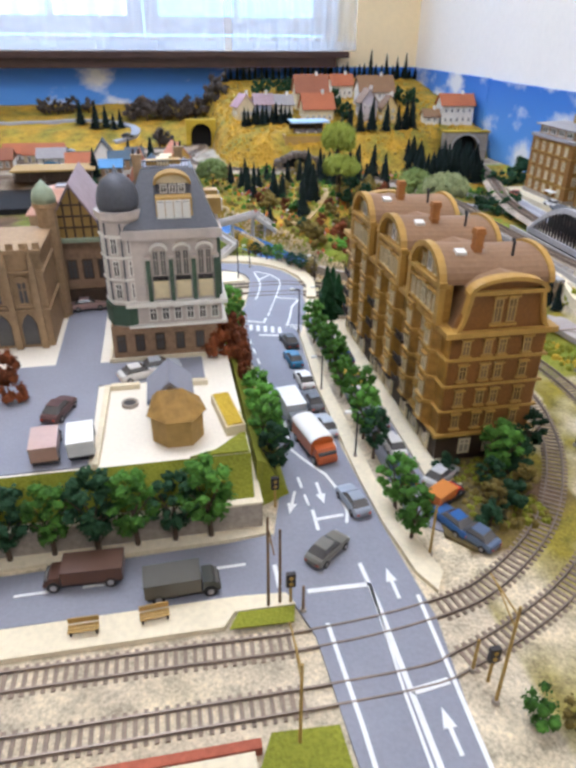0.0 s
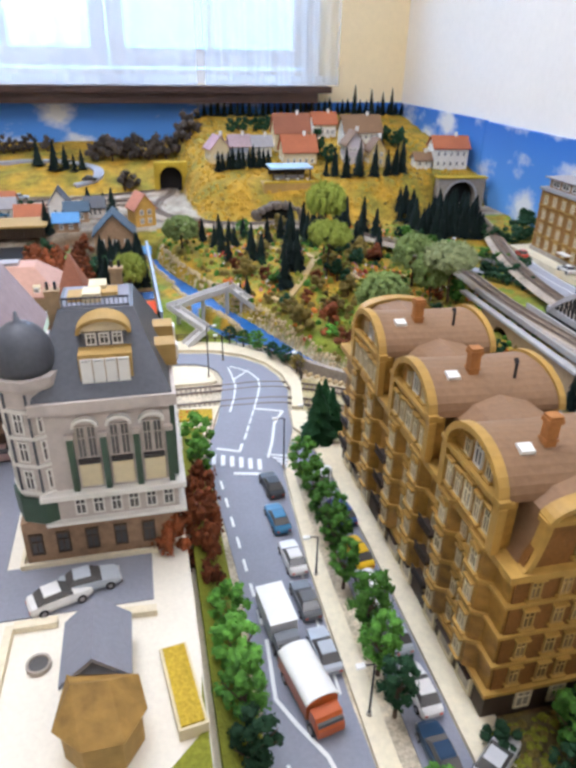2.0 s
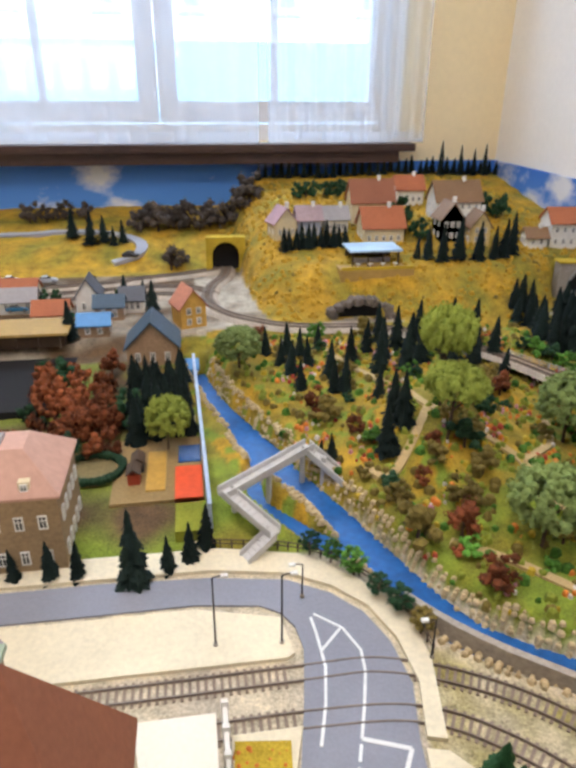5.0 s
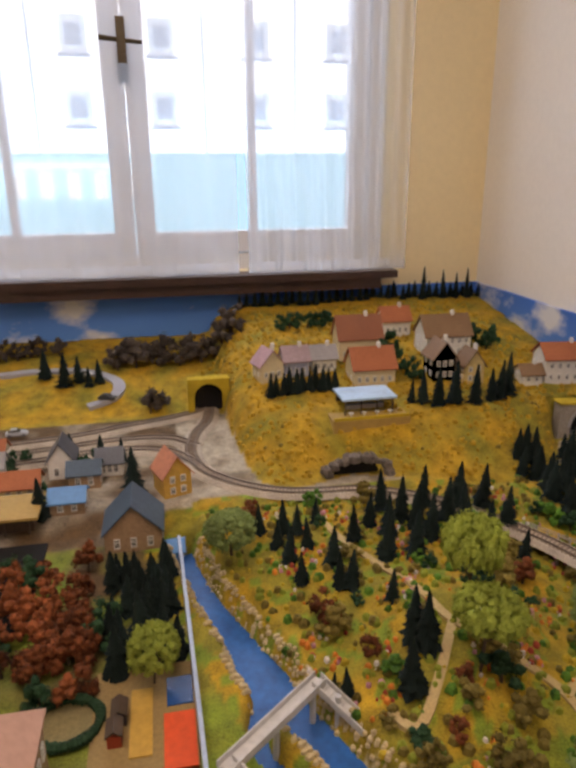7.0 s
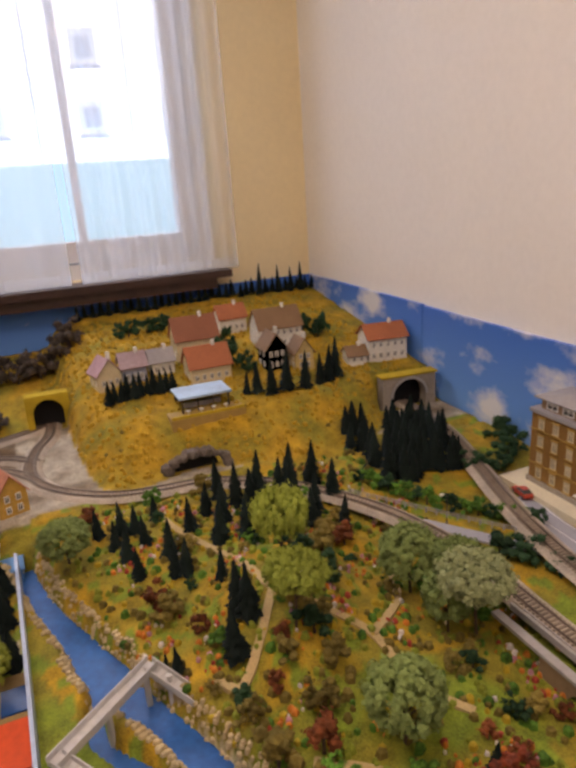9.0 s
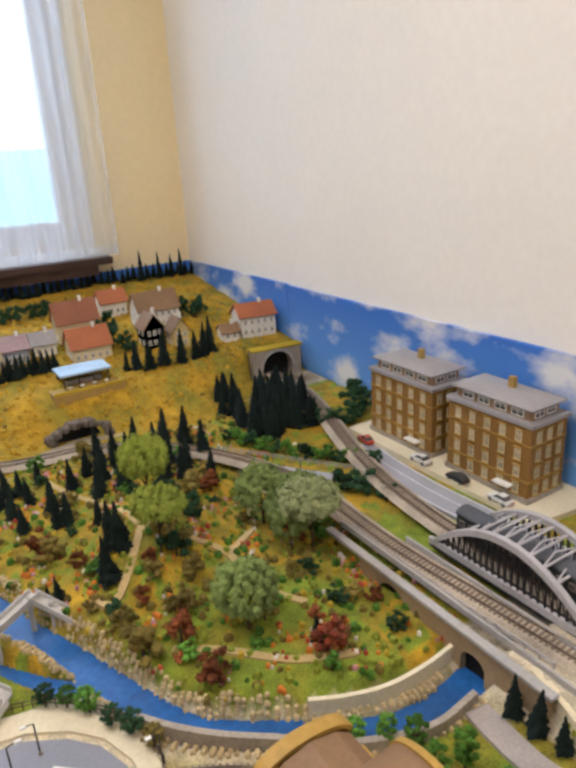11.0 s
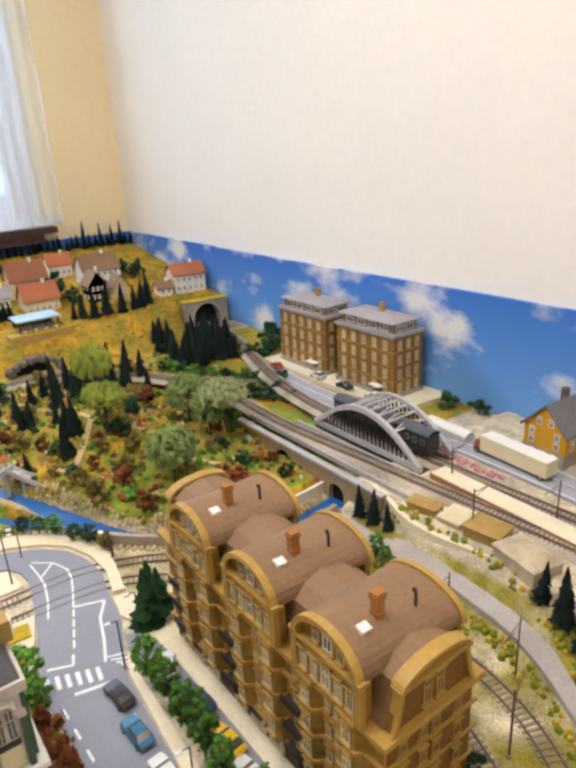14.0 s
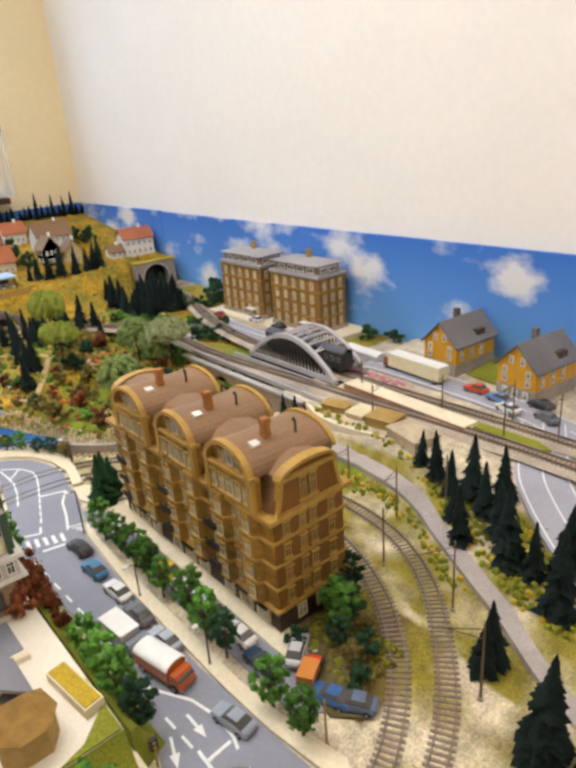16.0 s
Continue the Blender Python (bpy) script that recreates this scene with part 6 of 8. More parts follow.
def plain_block(name, x, y, w, d, h, rise, wall, roof, label, category="building", along="x", rz=0, z=None, hipped=False, n=4, floors=2, wh=0.018):
    th = thing(name, label, category, x, y, land(x, y) if z is None else z, rz)
    part("wall", bx(-w / 2, w / 2, -d / 2, d / 2, -0.01, h), wall, th)
    bm = bmesh.new()
    if hipped:
        hip(bm, -w / 2, w / 2, -d / 2, d / 2, h, h + rise, min(w, d) * 0.36, min(w, d) * 0.36, 0.005)
    else:
        gable_wall(bm, -w / 2, w / 2, -d / 2, d / 2, h, h + rise, along)
        part("gable", bm, wall, th)
        bm = bmesh.new()
        gable(bm, -w / 2, w / 2, -d / 2, d / 2, h, h + rise, along, 0.005, 0.003)
    part("roof", bm, roof, th)
    for f in range(floors):
        z0 = 0.006 + f * h / floors
        window_row(th, "s", -d / 2 - 0.0003, -w / 2 + 0.006, w / 2 - 0.006, n, z0, 0.010, min(wh, h / floors * 0.62))
        window_row(th, "e", w / 2 + 0.0003, -d / 2 + 0.006, d / 2 - 0.006, max(2, n - 1), z0, 0.010, min(wh, h / floors * 0.62))
    return th


p = plain_block("pink_roof_house", -0.125, 1.225, 0.165, 0.115, 0.095, 0.042, gothic_stone, pink_roof, "sandstone house with a broad pink hipped roof", hipped=True, n=6, z=0.008)
for dx in (-0.04, 0.01, 0.05):
    d = part("dormer", bx(dx - 0.006, dx + 0.006, -0.055, -0.03, 0.102, 0.114), cream_wall, p)
    window(d, dx, -0.0552, 0.103, 0, 0.008, 0.009)
part("roof_hatch", bx(-0.03, 0.02, -0.012, 0.012, 0.135, 0.142), slate_light, p)
plain_block("teal_roof_house", 0.035, 1.735, 0.095, 0.085, 0.035, 0.048, brown_wall, teal_roof, "timber house with steep blue-grey roof", along="y", n=3, floors=1)
plain_block("orange_house", 0.105, 1.865, 0.055, 0.06, 0.045, 0.035, M("orange_wall", (0.62, 0.36, 0.07), 0.6), M("salmon_roof", (0.55, 0.22, 0.13), 0.7), "orange house with a salmon roof", along="y", rz=20, n=2)
b = plain_block("blue_shed", 0.098, 1.715, 0.035, 0.04, 0.022, 0.010, M("bright_blue_wall", (0.05, 0.25, 0.62), 0.5), blue_roof, "bright blue shed beside the stream", n=1, floors=1)
plain_block("blue_roof_house", -0.085, 1.83, 0.06, 0.05, 0.025, 0.016, brown_wall, blue_roof, "small brown house with a blue roof", n=2, floors=1)
plain_block("blue_roof_house", -0.065, 1.93, 0.06, 0.05, 0.030, 0.018, brown_wall, teal_roof, "small brown house with a dark blue roof", n=2, floors=1)
plain_block("chapel", -0.115, 1.99, 0.05, 0.06, 0.04, 0.035, white_wall, slate, "small white house with a slate roof", along="y", n=2, floors=1)
plain_block("cottage_row", -0.30, 2.06, 0.12, 0.06, 0.03, 0.025, cream_wall, terracotta, "long cream cottage with a red roof", n=5, floors=1)
plain_block("cottage_row", -0.43, 1.98, 0.10, 0.06, 0.03, 0.025, brown_wall, red_roof, "long brown cottage with a red roof", n=5, floors=1)
hall = thing("goods_shed", "tan flat-roofed goods shed with dark open side", "shed", -0.225, 1.79, land(-0.225, 1.79))
part("wall", bx(-0.115, 0.09, -0.03, 0.045, 0, 0.028), timber, hall)
part("roof", bx(-0.125, 0.10, -0.045, 0.05, 0.028, 0.033), wood_board, hall, "tan flat roof")
for k in range(6):
    part("post", bx(-0.118 + 0.04 * k, -0.115 + 0.04 * k, -0.042, -0.039, 0, 0.028), timber, hall)
slab("verge", [(-0.36, 1.86), (-0.10, 1.86), (-0.10, 1.90), (-0.36, 1.90)], 0.03, 0.056, grass_mat, "bright green lawn beside the goods shed", "grass")


# ---- tunnels, viaduct, bridges ----
def portal(x0, x1, y, z0, z1, r, spring, rz, label, face=None, cap=True):
    """A stone tunnel mouth: a wall with an arched niche, its back painted black for the shade inside."""
    cx = (x0 + x1) / 2
    th = thing("tunnel_portal", label, "tunnel", cx, y, z0, rz, kind="structure")
    w, h, n = (x1 - x0) / 2, z1 - z0, 14
    arch = [(-r, 0.0)] + [(-r * math.cos(math.pi * k / n), spring + r * math.sin(math.pi * k / n)) for k in range(n + 1)] + [(r, 0.0)]
    outer = [(-w, 0.0)] + [(-w + 2 * w * k / n, h) for k in range(n + 1)] + [(w, 0.0)]
    bm = bmesh.new()
    fa, fb = [bm.verts.new((x, -0.012, z)) for x, z in arch], [bm.verts.new((x, -0.012, z)) for x, z in outer]
    ba, bb = [bm.verts.new((x, 0.02, z)) for x, z in arch], [bm.verts.new((x, 0.02, z)) for x, z in outer]
    for k in range(len(arch) - 1):
        bm.faces.new((fa[k], fa[k + 1], fb[k + 1], fb[k]))
        bm.faces.new((fa[k], ba[k], ba[k + 1], fa[k + 1]))
        bm.faces.new((fb[k], fb[k + 1], bb[k + 1], bb[k]))
    part("stone_face", bm, face or stone_mat, th)
    # flat black sheet in place of the tunnel's unlit depth
    bm = bmesh.new()
    vv = [bm.verts.new((x * 0.999, 0.019, z)) for x, z in arch]
    bm.faces.new(vv)
    part("tunnel_dark", bm, M("painted_dark", (0.008, 0.007, 0.007), 0.95, var=0.2) if "painted_dark" not in bpy.data.materials else bpy.data.materials["painted_dark"], th)
    bm = bmesh.new()
    for k in range(n):
        a, b = math.pi * k / n, math.pi * (k + 0.86) / n
        for q in ((a, b),):
            pts = [(-rr * math.cos(t), spring + rr * math.sin(t)) for rr, t in ((r, q[0]), (r + 0.007, q[0]), (r + 0.007, q[1]), (r, q[1]))]
            lo = [bm.verts.new((px, -0.0145, pz)) for px, pz in pts]
            hi = [bm.verts.new((px, -0.012, pz)) for px, pz in pts]
            bm.faces.new(lo)
            for i in range(4):
                bm.faces.new((lo[i], lo[(i + 1) % 4], hi[(i + 1) % 4], hi[i]))
    if cap:
        part("arch_ring", bm, concrete, th)
        part("coping", bx(-w - 0.004, w + 0.004, -0.016, 0.022, h, h + 0.004), straw_mat, th)
    return th


portal(0.990, 1.138, 1.944, 0.045, 0.134, 0.046, 0.034, -6, "grey stone railway tunnel mouth in the hill")
portal(0.156, 0.262, 2.282, 0.05, 0.146, 0.037, 0.046, 0, "dark arched tunnel mouth under the straw hill", straw_mat, False)
cave = thing("cave_mouth", "dark rocky cave mouth at the hill's foot", "cave", 0.475, 1.855, land(0.475, 1.83), 0, kind="structure")
bm = bmesh.new()
rnd = random.Random(8)
for k in range(16):
    a = math.pi * k / 15
    r = 0.045 + rnd.uniform(-0.006, 0.01)
    c = (-r * math.cos(a) * 1.3, rnd.uniform(-0.012, 0.0), 0.036 * math.sin(a) + 0.004)
    res = bmesh.ops.create_icosphere(bm, subdivisions=1, radius=rnd.uniform(0.009, 0.016))
    for v in res["verts"]:
        v.co = Vector(c) + v.co * (1 + 0.3 * noise.noise(v.co * 90 + Vector(c) * 40))
part("rocks", bm, stone_dark, cave)
# black arch painted for the shade inside the cave
bm = bmesh.new()
arch_face(bm, 0.05, 0.036, 0.0, 0.004)
o = part("hollow", bm, bpy.data.materials["painted_dark"], cave)
o.matrix_local = pose(0, 0, 0, 0, 0, 90)


def viaduct():
    th = thing("viaduct", "brown stone railway viaduct with arched openings", "bridge", 0.0, 0.0, 0.0)
    x = 0.7155
    bm = bmesh.new()
    n = 12
    arcs = [(0.865, 0.905, 0.020), (1.012, 1.068, 0.024)]
    edges = [0.775, 0.865, 0.905, 1.012, 1.068, 1.115]
    top, low = 0.052, -0.012
    for a, b in ((0.775, 0.865), (0.905, 1.012), (1.068, 1.115)):
        box(bm, x - 0.006, x + 0.006, a, b, low, top)
    for a, b, sp in arcs:
        c, r = (a + b) / 2, (b - a) / 2
        for k in range(n):
            t0, t1 = math.pi * k / n, math.pi * (k + 1) / n
            y0, z0, y1, z1 = c - r * math.cos(t0), sp - 0.006 + r * 0.8 * math.sin(t0), c - r * math.cos(t1), sp - 0.006 + r * 0.8 * math.sin(t1)
            for xx in (x - 0.006, x + 0.006):
                bm.faces.new([bm.verts.new(p) for p in ((xx, y0, z0), (xx, y1, z1), (xx, y1, top), (xx, y0, top))])
            bm.faces.new([bm.verts.new(p) for p in ((x - 0.006, y0, z0), (x - 0.006, y1, z1), (x + 0.006, y1, z1), (x + 0.006, y0, z0))])
        # black panel behind the arch stands for the shade under the viaduct
        part("opening", bx(x + 0.0045, x + 0.0058, a, b, low, sp + r * 0.8 - 0.006), bpy.data.materials["painted_dark"], th)
    part("wall", bm, M("tan_viaduct_stone", (0.33, 0.23, 0.13), 0.8, var=0.2), th)
    part("parapet", bx(x - 0.009, x + 0.004, 0.77, 1.20, top, top + 0.005), concrete, th)
    part("kerb", bx(0.738, 0.742, 0.50, 1.20, 0.050, 0.060), concrete, th)
    part("kerb", bx(0.791, 0.795, 0.79, 1.10, 0.050, 0.061), concrete, th)
    return th


viaduct()


def arch_bridge():
    th = thing("arch_bridge", "grey steel tied-arch railway bridge", "bridge", 0.864, 0.93, 0.055)
    part("deck", bx(-0.046, 0.046, -0.145, 0.145, -0.008, -0.002), iron, th)
    n, half, rise = 26, 0.140, 0.072
    for sx in (-0.044, 0.044):
        pts = [(-half + 2 * half * k / n, rise * (1 - (-1 + 2 * k / n) ** 2)) for k in range(n + 1)]
        bm = bmesh.new()
        rings = [[bm.verts.new((sx + dx, y, z + dz)) for dx, dz in ((-0.0045, -0.005), (0.0045, -0.005), (0.0045, 0.005), (-0.0045, 0.005))] for y, z in pts]
        for a, b in zip(rings, rings[1:]):
            for i in range(4):
                q = (i + 1) % 4
                bm.faces.new((a[i], a[q], b[q], b[i]))
        part("arch", bm, steel_grey, th, "grey steel arch")
        part("tie_beam", bx(sx - 0.003, sx + 0.003, -0.145, 0.145, -0.002, 0.009), steel_grey, th)
        for k in range(1, n):
            y, z = pts[k]
            part("hanger", bx(sx - 0.0012, sx + 0.0012, y - 0.0012, y + 0.0012, 0.009, z), iron, th)
            if k < n - 1:
                bm = bmesh.new()
                tube(bm, (sx, y, 0.008), (sx, pts[k + 1][0], max(0.012, pts[k + 1][1] - 0.004)), 0.0009, n=4)
                part("diagonal", bm, iron, th)
    for k in range(6, n - 5, 2):
        y, z = -half + 2 * half * k / n, rise * (1 - (-1 + 2 * k / n) ** 2)
        bm = bmesh.new()
        tube(bm, (-0.044, y, z), (0.044, y, z), 0.002, n=6)
        part("cross_beam", bm, steel_grey, th)
        y2 = -half + 2 * half * (k + 2) / n
        z2 = rise * (1 - (-1 + 2 * (k + 2) / n) ** 2)
        bm = bmesh.new()
        tube(bm, (-0.044, y, z), (0.0, (y + y2) / 2, (z + z2) / 2), 0.0014, n=5)
        tube(bm, (0.044, y, z), (0.0, (y + y2) / 2, (z + z2) / 2), 0.0014, n=5)
        part("wind_brace", bm, steel_grey, th)
    return th


arch_bridge()


def footbridge():
    th = thing("footbridge", "pale concrete footbridge with steps over the river", "bridge")
    white = M("pale_concrete", (0.58, 0.56, 0.53), 0.75, var=0.15)

    def flight(name, a, b, w, steps=0):
        a, b = Vector(a), Vector(b)
        s = Vector((-(b - a).y, (b - a).x, 0)).normalized() * w / 2
        bm = bmesh.new()
        vv = [bm.verts.new(q + o + Vector((0, 0, dz))) for dz in (-0.004, 0.0) for q, o in ((a, -s), (b, -s), (b, s), (a, s))]
        for f in ((0, 3, 2, 1), (4, 5, 6, 7), (0, 1, 5, 4), (1, 2, 6, 5), (2, 3, 7, 6), (3, 0, 4, 7)):
            bm.faces.new([vv[i] for i in f])
        ob = part(name, bm, white, th)
        for side in (-1, 1):
            bm = bmesh.new()
            o = s * side
            vv = [bm.verts.new(q + o * m + Vector((0, 0, dz))) for dz in (0.0, 0.008) for q, m in ((a, 0.9), (b, 0.9), (b, 1.08), (a, 1.08))]
            for f in ((0, 3, 2, 1), (4, 5, 6, 7), (0, 1, 5, 4), (1, 2, 6, 5), (2, 3, 7, 6), (3, 0, 4, 7)):
                bm.faces.new([vv[i] for i in f])
            part("parapet", bm, white, ob)
        for k in range(steps):
            q = a.lerp(b, (k + 0.5) / steps)
            d = (b - a).normalized() * 0.0016
            bm = bmesh.new()
            vv = [bm.verts.new(q + d * i + s * j * 0.88 + Vector((0, 0, h))) for h in (-0.002, 0.0012) for i, j in ((-1, -1), (1, -1), (1, 1), (-1, 1))]
            for f in ((0, 3, 2, 1), (4, 5, 6, 7), (0, 1, 5, 4), (1, 2, 6, 5), (2, 3, 7, 6), (3, 0, 4, 7)):
                bm.faces.new([vv[i] for i in f])
            part("step", bm, white, ob)
    flight("stair", (0.160, 1.152, 0.002), (0.196, 1.172, 0.022), 0.018, 6)
    flight("stair", (0.200, 1.172, 0.022), (0.145, 1.232, 0.047), 0.018, 10)
    flight("span", (0.140, 1.226, 0.047), (0.270, 1.330, 0.047), 0.018)
    flight("stair", (0.264, 1.327, 0.047), (0.312, 1.272, 0.018), 0.018, 9)
    flight("stair", (0.310, 1.268, 0.018), (0.336, 1.292, 0.014), 0.018, 4)
    for x, y in ((0.155, 1.238), (0.205, 1.278), (0.258, 1.320), (0.285, 1.303)):
        bm = bmesh.new()
        tube(bm, (x, y, -0.014), (x, y, 0.044), 0.004)
        part("pier", bm, white, th)
    return th


footbridge()
bm = bmesh.new()
prism(bm, [(0.108, 1.695), (0.113, 1.695), (0.123, 1.33), (0.126, 1.205), (0.121, 1.205), (0.118, 1.33)], 0.0, 0.05)
tagged(part("river_wall", bm, M("blue_grey_wall_paint", (0.40, 0.48, 0.60), 0.6)), "pale blue-grey wall along the stream", "wall", kind="structure")
bm = bmesh.new()
hp = grounded([(0.505, 0.955), (0.55, 0.932), (0.60, 0.917), (0.66, 0.915), (0.722, 0.922)], 0.01)
for p in hp:
    p.z = 0.0
ribbon(bm, hp, -0.003, 0.003, -0.01, 0.022)
tagged(part("park_wall", bm, pavement_mat), "low pale wall along the park's edge", "wall", kind="structure")
bm = bmesh.new()
hp = level([(0.325, 1.06), (0.36, 1.015), (0.40, 0.975), (0.45, 0.935), (0.51, 0.885), (0.60, 0.848), (0.68, 0.852)], 0.0)
ribbon(bm, hp, -0.004, 0.004, -0.012, 0.017)
tagged(part("river_wall", bm, stone_mat), "grey stone river wall with arches", "wall", kind="structure")
bm = bmesh.new()
hp = smooth_path([(0.735, 0.815, 0.046), (0.722, 0.765, 0.044), (0.708, 0.715, 0.040), (0.706, 0.66, 0.040), (0.714, 0.60, 0.042), (0.724, 0.555, 0.043)], 0.012)
ribbon(bm, hp, -0.005, 0.005, -0.03, 0.006)
tagged(part("ramp_wall", bm, pavement_mat), "pale cream ramp wall below the station", "wall", kind="structure")

# station: platform, low buildings
plat = thing("station_platform", "long cream station platform with tan edge", "platform", 0.834, 0.625, 0.05, -2)
part("slab", bx(-0.018, 0.018, -0.150, 0.140, -0.004, 0.012), pavement_mat, plat)
part("edge", bx(-0.0198, -0.0182, -0.150, 0.140, -0.004, 0.0115), M("rust_edge", (0.35, 0.17, 0.07), 0.8), plat)
for x, y, w, d, h, mtl, lab, rz in ((0.738, 0.705, 0.026, 0.05, 0.020, wood_board, "tan thatched low shed", 12), (0.752, 0.655, 0.045, 0.036, 0.010, cream_wall, "flat cream concrete pad", 5), (0.752, 0.598, 0.044, 0.055, 0.026, wood_board, "tan shed with a sagging roof", 8), (0.738, 0.525, 0.05, 0.075, 0.024, M("pale_rock", (0.52, 0.42, 0.28), 0.85, var=0.3, scale=60), "pale rocky mound beside the track", -12)):
    s = thing("low_shed", lab, "shed", x, y, land(x, y), rz)
    bm = bmesh.new()
    vv = box(bm, -w / 2, w / 2, -d / 2, d / 2, -0.012, h * 0.55)
    part("wall", bm, mtl, s)
    bm = bmesh.new()
    hip(bm, -w / 2, w / 2, -d / 2, d / 2, h * 0.55, h, w * 0.35, d * 0.3, 0.002)
    part("roof", bm, mtl, s)


# ---- trees and plants ----
def leaf_quads(bm, centre, spread, count, size, rnd, flat=1.0):
    for _ in range(count):
        d = Vector((rnd.gauss(0, 1), rnd.gauss(0, 1), rnd.gauss(0, 1)))
        d = d.normalized() * spread * rnd.uniform(0.55, 1.0)
        c = Vector(centre) + Vector((d.x, d.y, d.z * flat))
        n = (d.normalized() + Vector((rnd.uniform(-0.7, 0.7), rnd.uniform(-0.7, 0.7), rnd.uniform(-0.2, 0.9)))).normalized()
        a = n.orthogonal().normalized()
        b = n.cross(a)
        t = rnd.uniform(0, 6.28)
        a, b = a * math.cos(t) + b * math.sin(t), b * math.cos(t) - a * math.sin(t)
        s = size * rnd.uniform(0.6, 1.3)
        bm.faces.new([bm.verts.new(c + a * s), bm.verts.new(c + b * s * 0.7), bm.verts.new(c - a * s), bm.verts.new(c - b * s * 0.7)])


def knob(bm, c, r, rnd, squash=0.9):
    """A rough clump of foliage."""
    res = bmesh.ops.create_icosphere(bm, subdivisions=1, radius=r)
    for v in res["verts"]:
        k = 1 + 0.35 * noise.noise(v.co * (1.3 / r) + Vector(c) * 60)
        v.co = Vector(c) + Vector((v.co.x * k, v.co.y * k, v.co.z * k * squash))


cypress_mat = leafy(M("cypress_green", (0.018, 0.060, 0.020), 0.85, var=0.4, scale=300, jitter=0.2))


def plant_meshes(kind, seed):
    """Trunk and crown of a tree one unit high."""
    rnd = random.Random(seed)
    trunk, crown = bmesh.new(), bmesh.new()
    if kind == "fir":
        tube(trunk, (0, 0, 0), (0, 0, 0.9), 0.022, 0.006, 6)
        tiers = 15
        for k in range(tiers):
            z = 0.08 + 0.86 * k / tiers
            r = 0.205 * (1 - k / tiers) ** 0.85 + 0.012
            n = 10
            for i in range(n):
                a = 6.283 * (i + rnd.random() * 0.6) / n
                rr = r * rnd.uniform(0.62, 1.2)
                w = 0.32 * rr + 0.010
                tip = Vector((math.cos(a) * rr, math.sin(a) * rr, z - 0.05 * rr / 0.2))
                top = Vector((0, 0, z + 0.10))
                s = Vector((-math.sin(a), math.cos(a), 0)) * w
                midp = tip * 0.62 + Vector((0, 0, z * 0.38 + 0.012))
                vv = [crown.verts.new(q) for q in (top, midp + s, tip, midp - s)]
                crown.faces.new(vv)
        return trunk, crown
    if kind == "bush":
        tube(trunk, (0, 0, 0), (0, 0, 0.4), 0.05, 0.03, 5)
        for k in range(16):
            a, rr, z = rnd.uniform(0, 6.28), rnd.uniform(0.05, 0.42), rnd.uniform(0.2, 0.8)
            c = (math.cos(a) * rr, math.sin(a) * rr, z)
            knob(crown, c, rnd.uniform(0.10, 0.18), rnd)
            leaf_quads(crown, c, 0.19, 16, 0.055, rnd)
        return trunk, crown
    # broad-leaved trees: slim ones for streets, wide ones for the park
    wide = kind in ("wide", "high")
    th_ = 0.34 if not wide else 0.30 if kind == "wide" else 0.48
    tube(trunk, (0, 0, 0), (0, 0, th_ + 0.15), 0.028, 0.018, 7)
    for k in range(6):
        a = 6.283 * k / 6 + rnd.uniform(-0.3, 0.3)
        rr = 0.20 if not wide else 0.34
        tube(trunk, (0, 0, th_ * (0.75 + 0.08 * k)), (math.cos(a) * rr, math.sin(a) * rr, th_ + 0.18 + 0.05 * k), 0.012, 0.005, 5)
    n = 26 if not wide else 110
    for k in range(n):
        u = k / n
        z = 0.30 + 0.66 * (u if not wide else rnd.random() ** 0.8)
        f = math.sin(math.pi * min(1, max(0.06, (z - 0.24) / 0.80)) ** (0.9 if not wide else 0.62))
        rr = (0.24 if not wide else 0.47) * f * math.sqrt(rnd.uniform(0.25, 1.0))
        a = k * 2.399 + rnd.uniform(-0.3, 0.3)
        c = (math.cos(a) * rr, math.sin(a) * rr, z)
        if wide:
            # clumps over a flattened ball, open below
            up = 1 - 1.55 * (k + 0.5) / n
            ring = math.sqrt(max(0.0, 1 - up * up)) * rnd.uniform(0.86, 1.06)
            c = (math.cos(a) * 0.43 * ring, math.sin(a) * 0.43 * ring, (0.62 if kind == "wide" else 0.74) + up * (0.33 if kind == "wide" else 0.155) * rnd.uniform(0.88, 1.05))
        r = rnd.uniform(0.05, 0.09) * (0.95 if wide else 0.72)
        knob(crown, c, r, rnd, 0.85)
        leaf_quads(crown, c, r * 1.55, 42, 0.027, rnd, 0.9)
    return trunk, crown


PLANTS = {}


def plant(kind, material, x, y, height, label, category, group, width=1.0, z=None):
    seed = random.Random(int(x * 1e4) * 7 + int(y * 1e4)).randrange(3)
    key = (kind, material.name, seed)
    if key not in PLANTS:
        t, c = plant_meshes(kind, seed * 11 + len(kind))
        PLANTS[key] = (mesh_of("trunk", t, bark), mesh_of("crown", c, material))
    t, c = PLANTS[key]
    ob = thing({"fir": "fir_tree", "bush": "bush", "slim": "street_tree", "wide": "round_tree", "high": "round_tree"}[kind], label, category, 0, 0, 0, 0, group)
    rnd = random.Random(int(x * 1e4) + int(y * 1e4) * 3)
    zz = (land(x, y) if z is None else z) - 0.002
    ob.matrix_world = pose(x, y, zz, rnd.uniform(-3, 3), rnd.uniform(-3, 3), rnd.uniform(0, 360)) @ Matrix.Diagonal((height * width, height * width, height, 1))
    part("trunk", t, None, ob)
    part("crown", c, None, ob)
    return ob


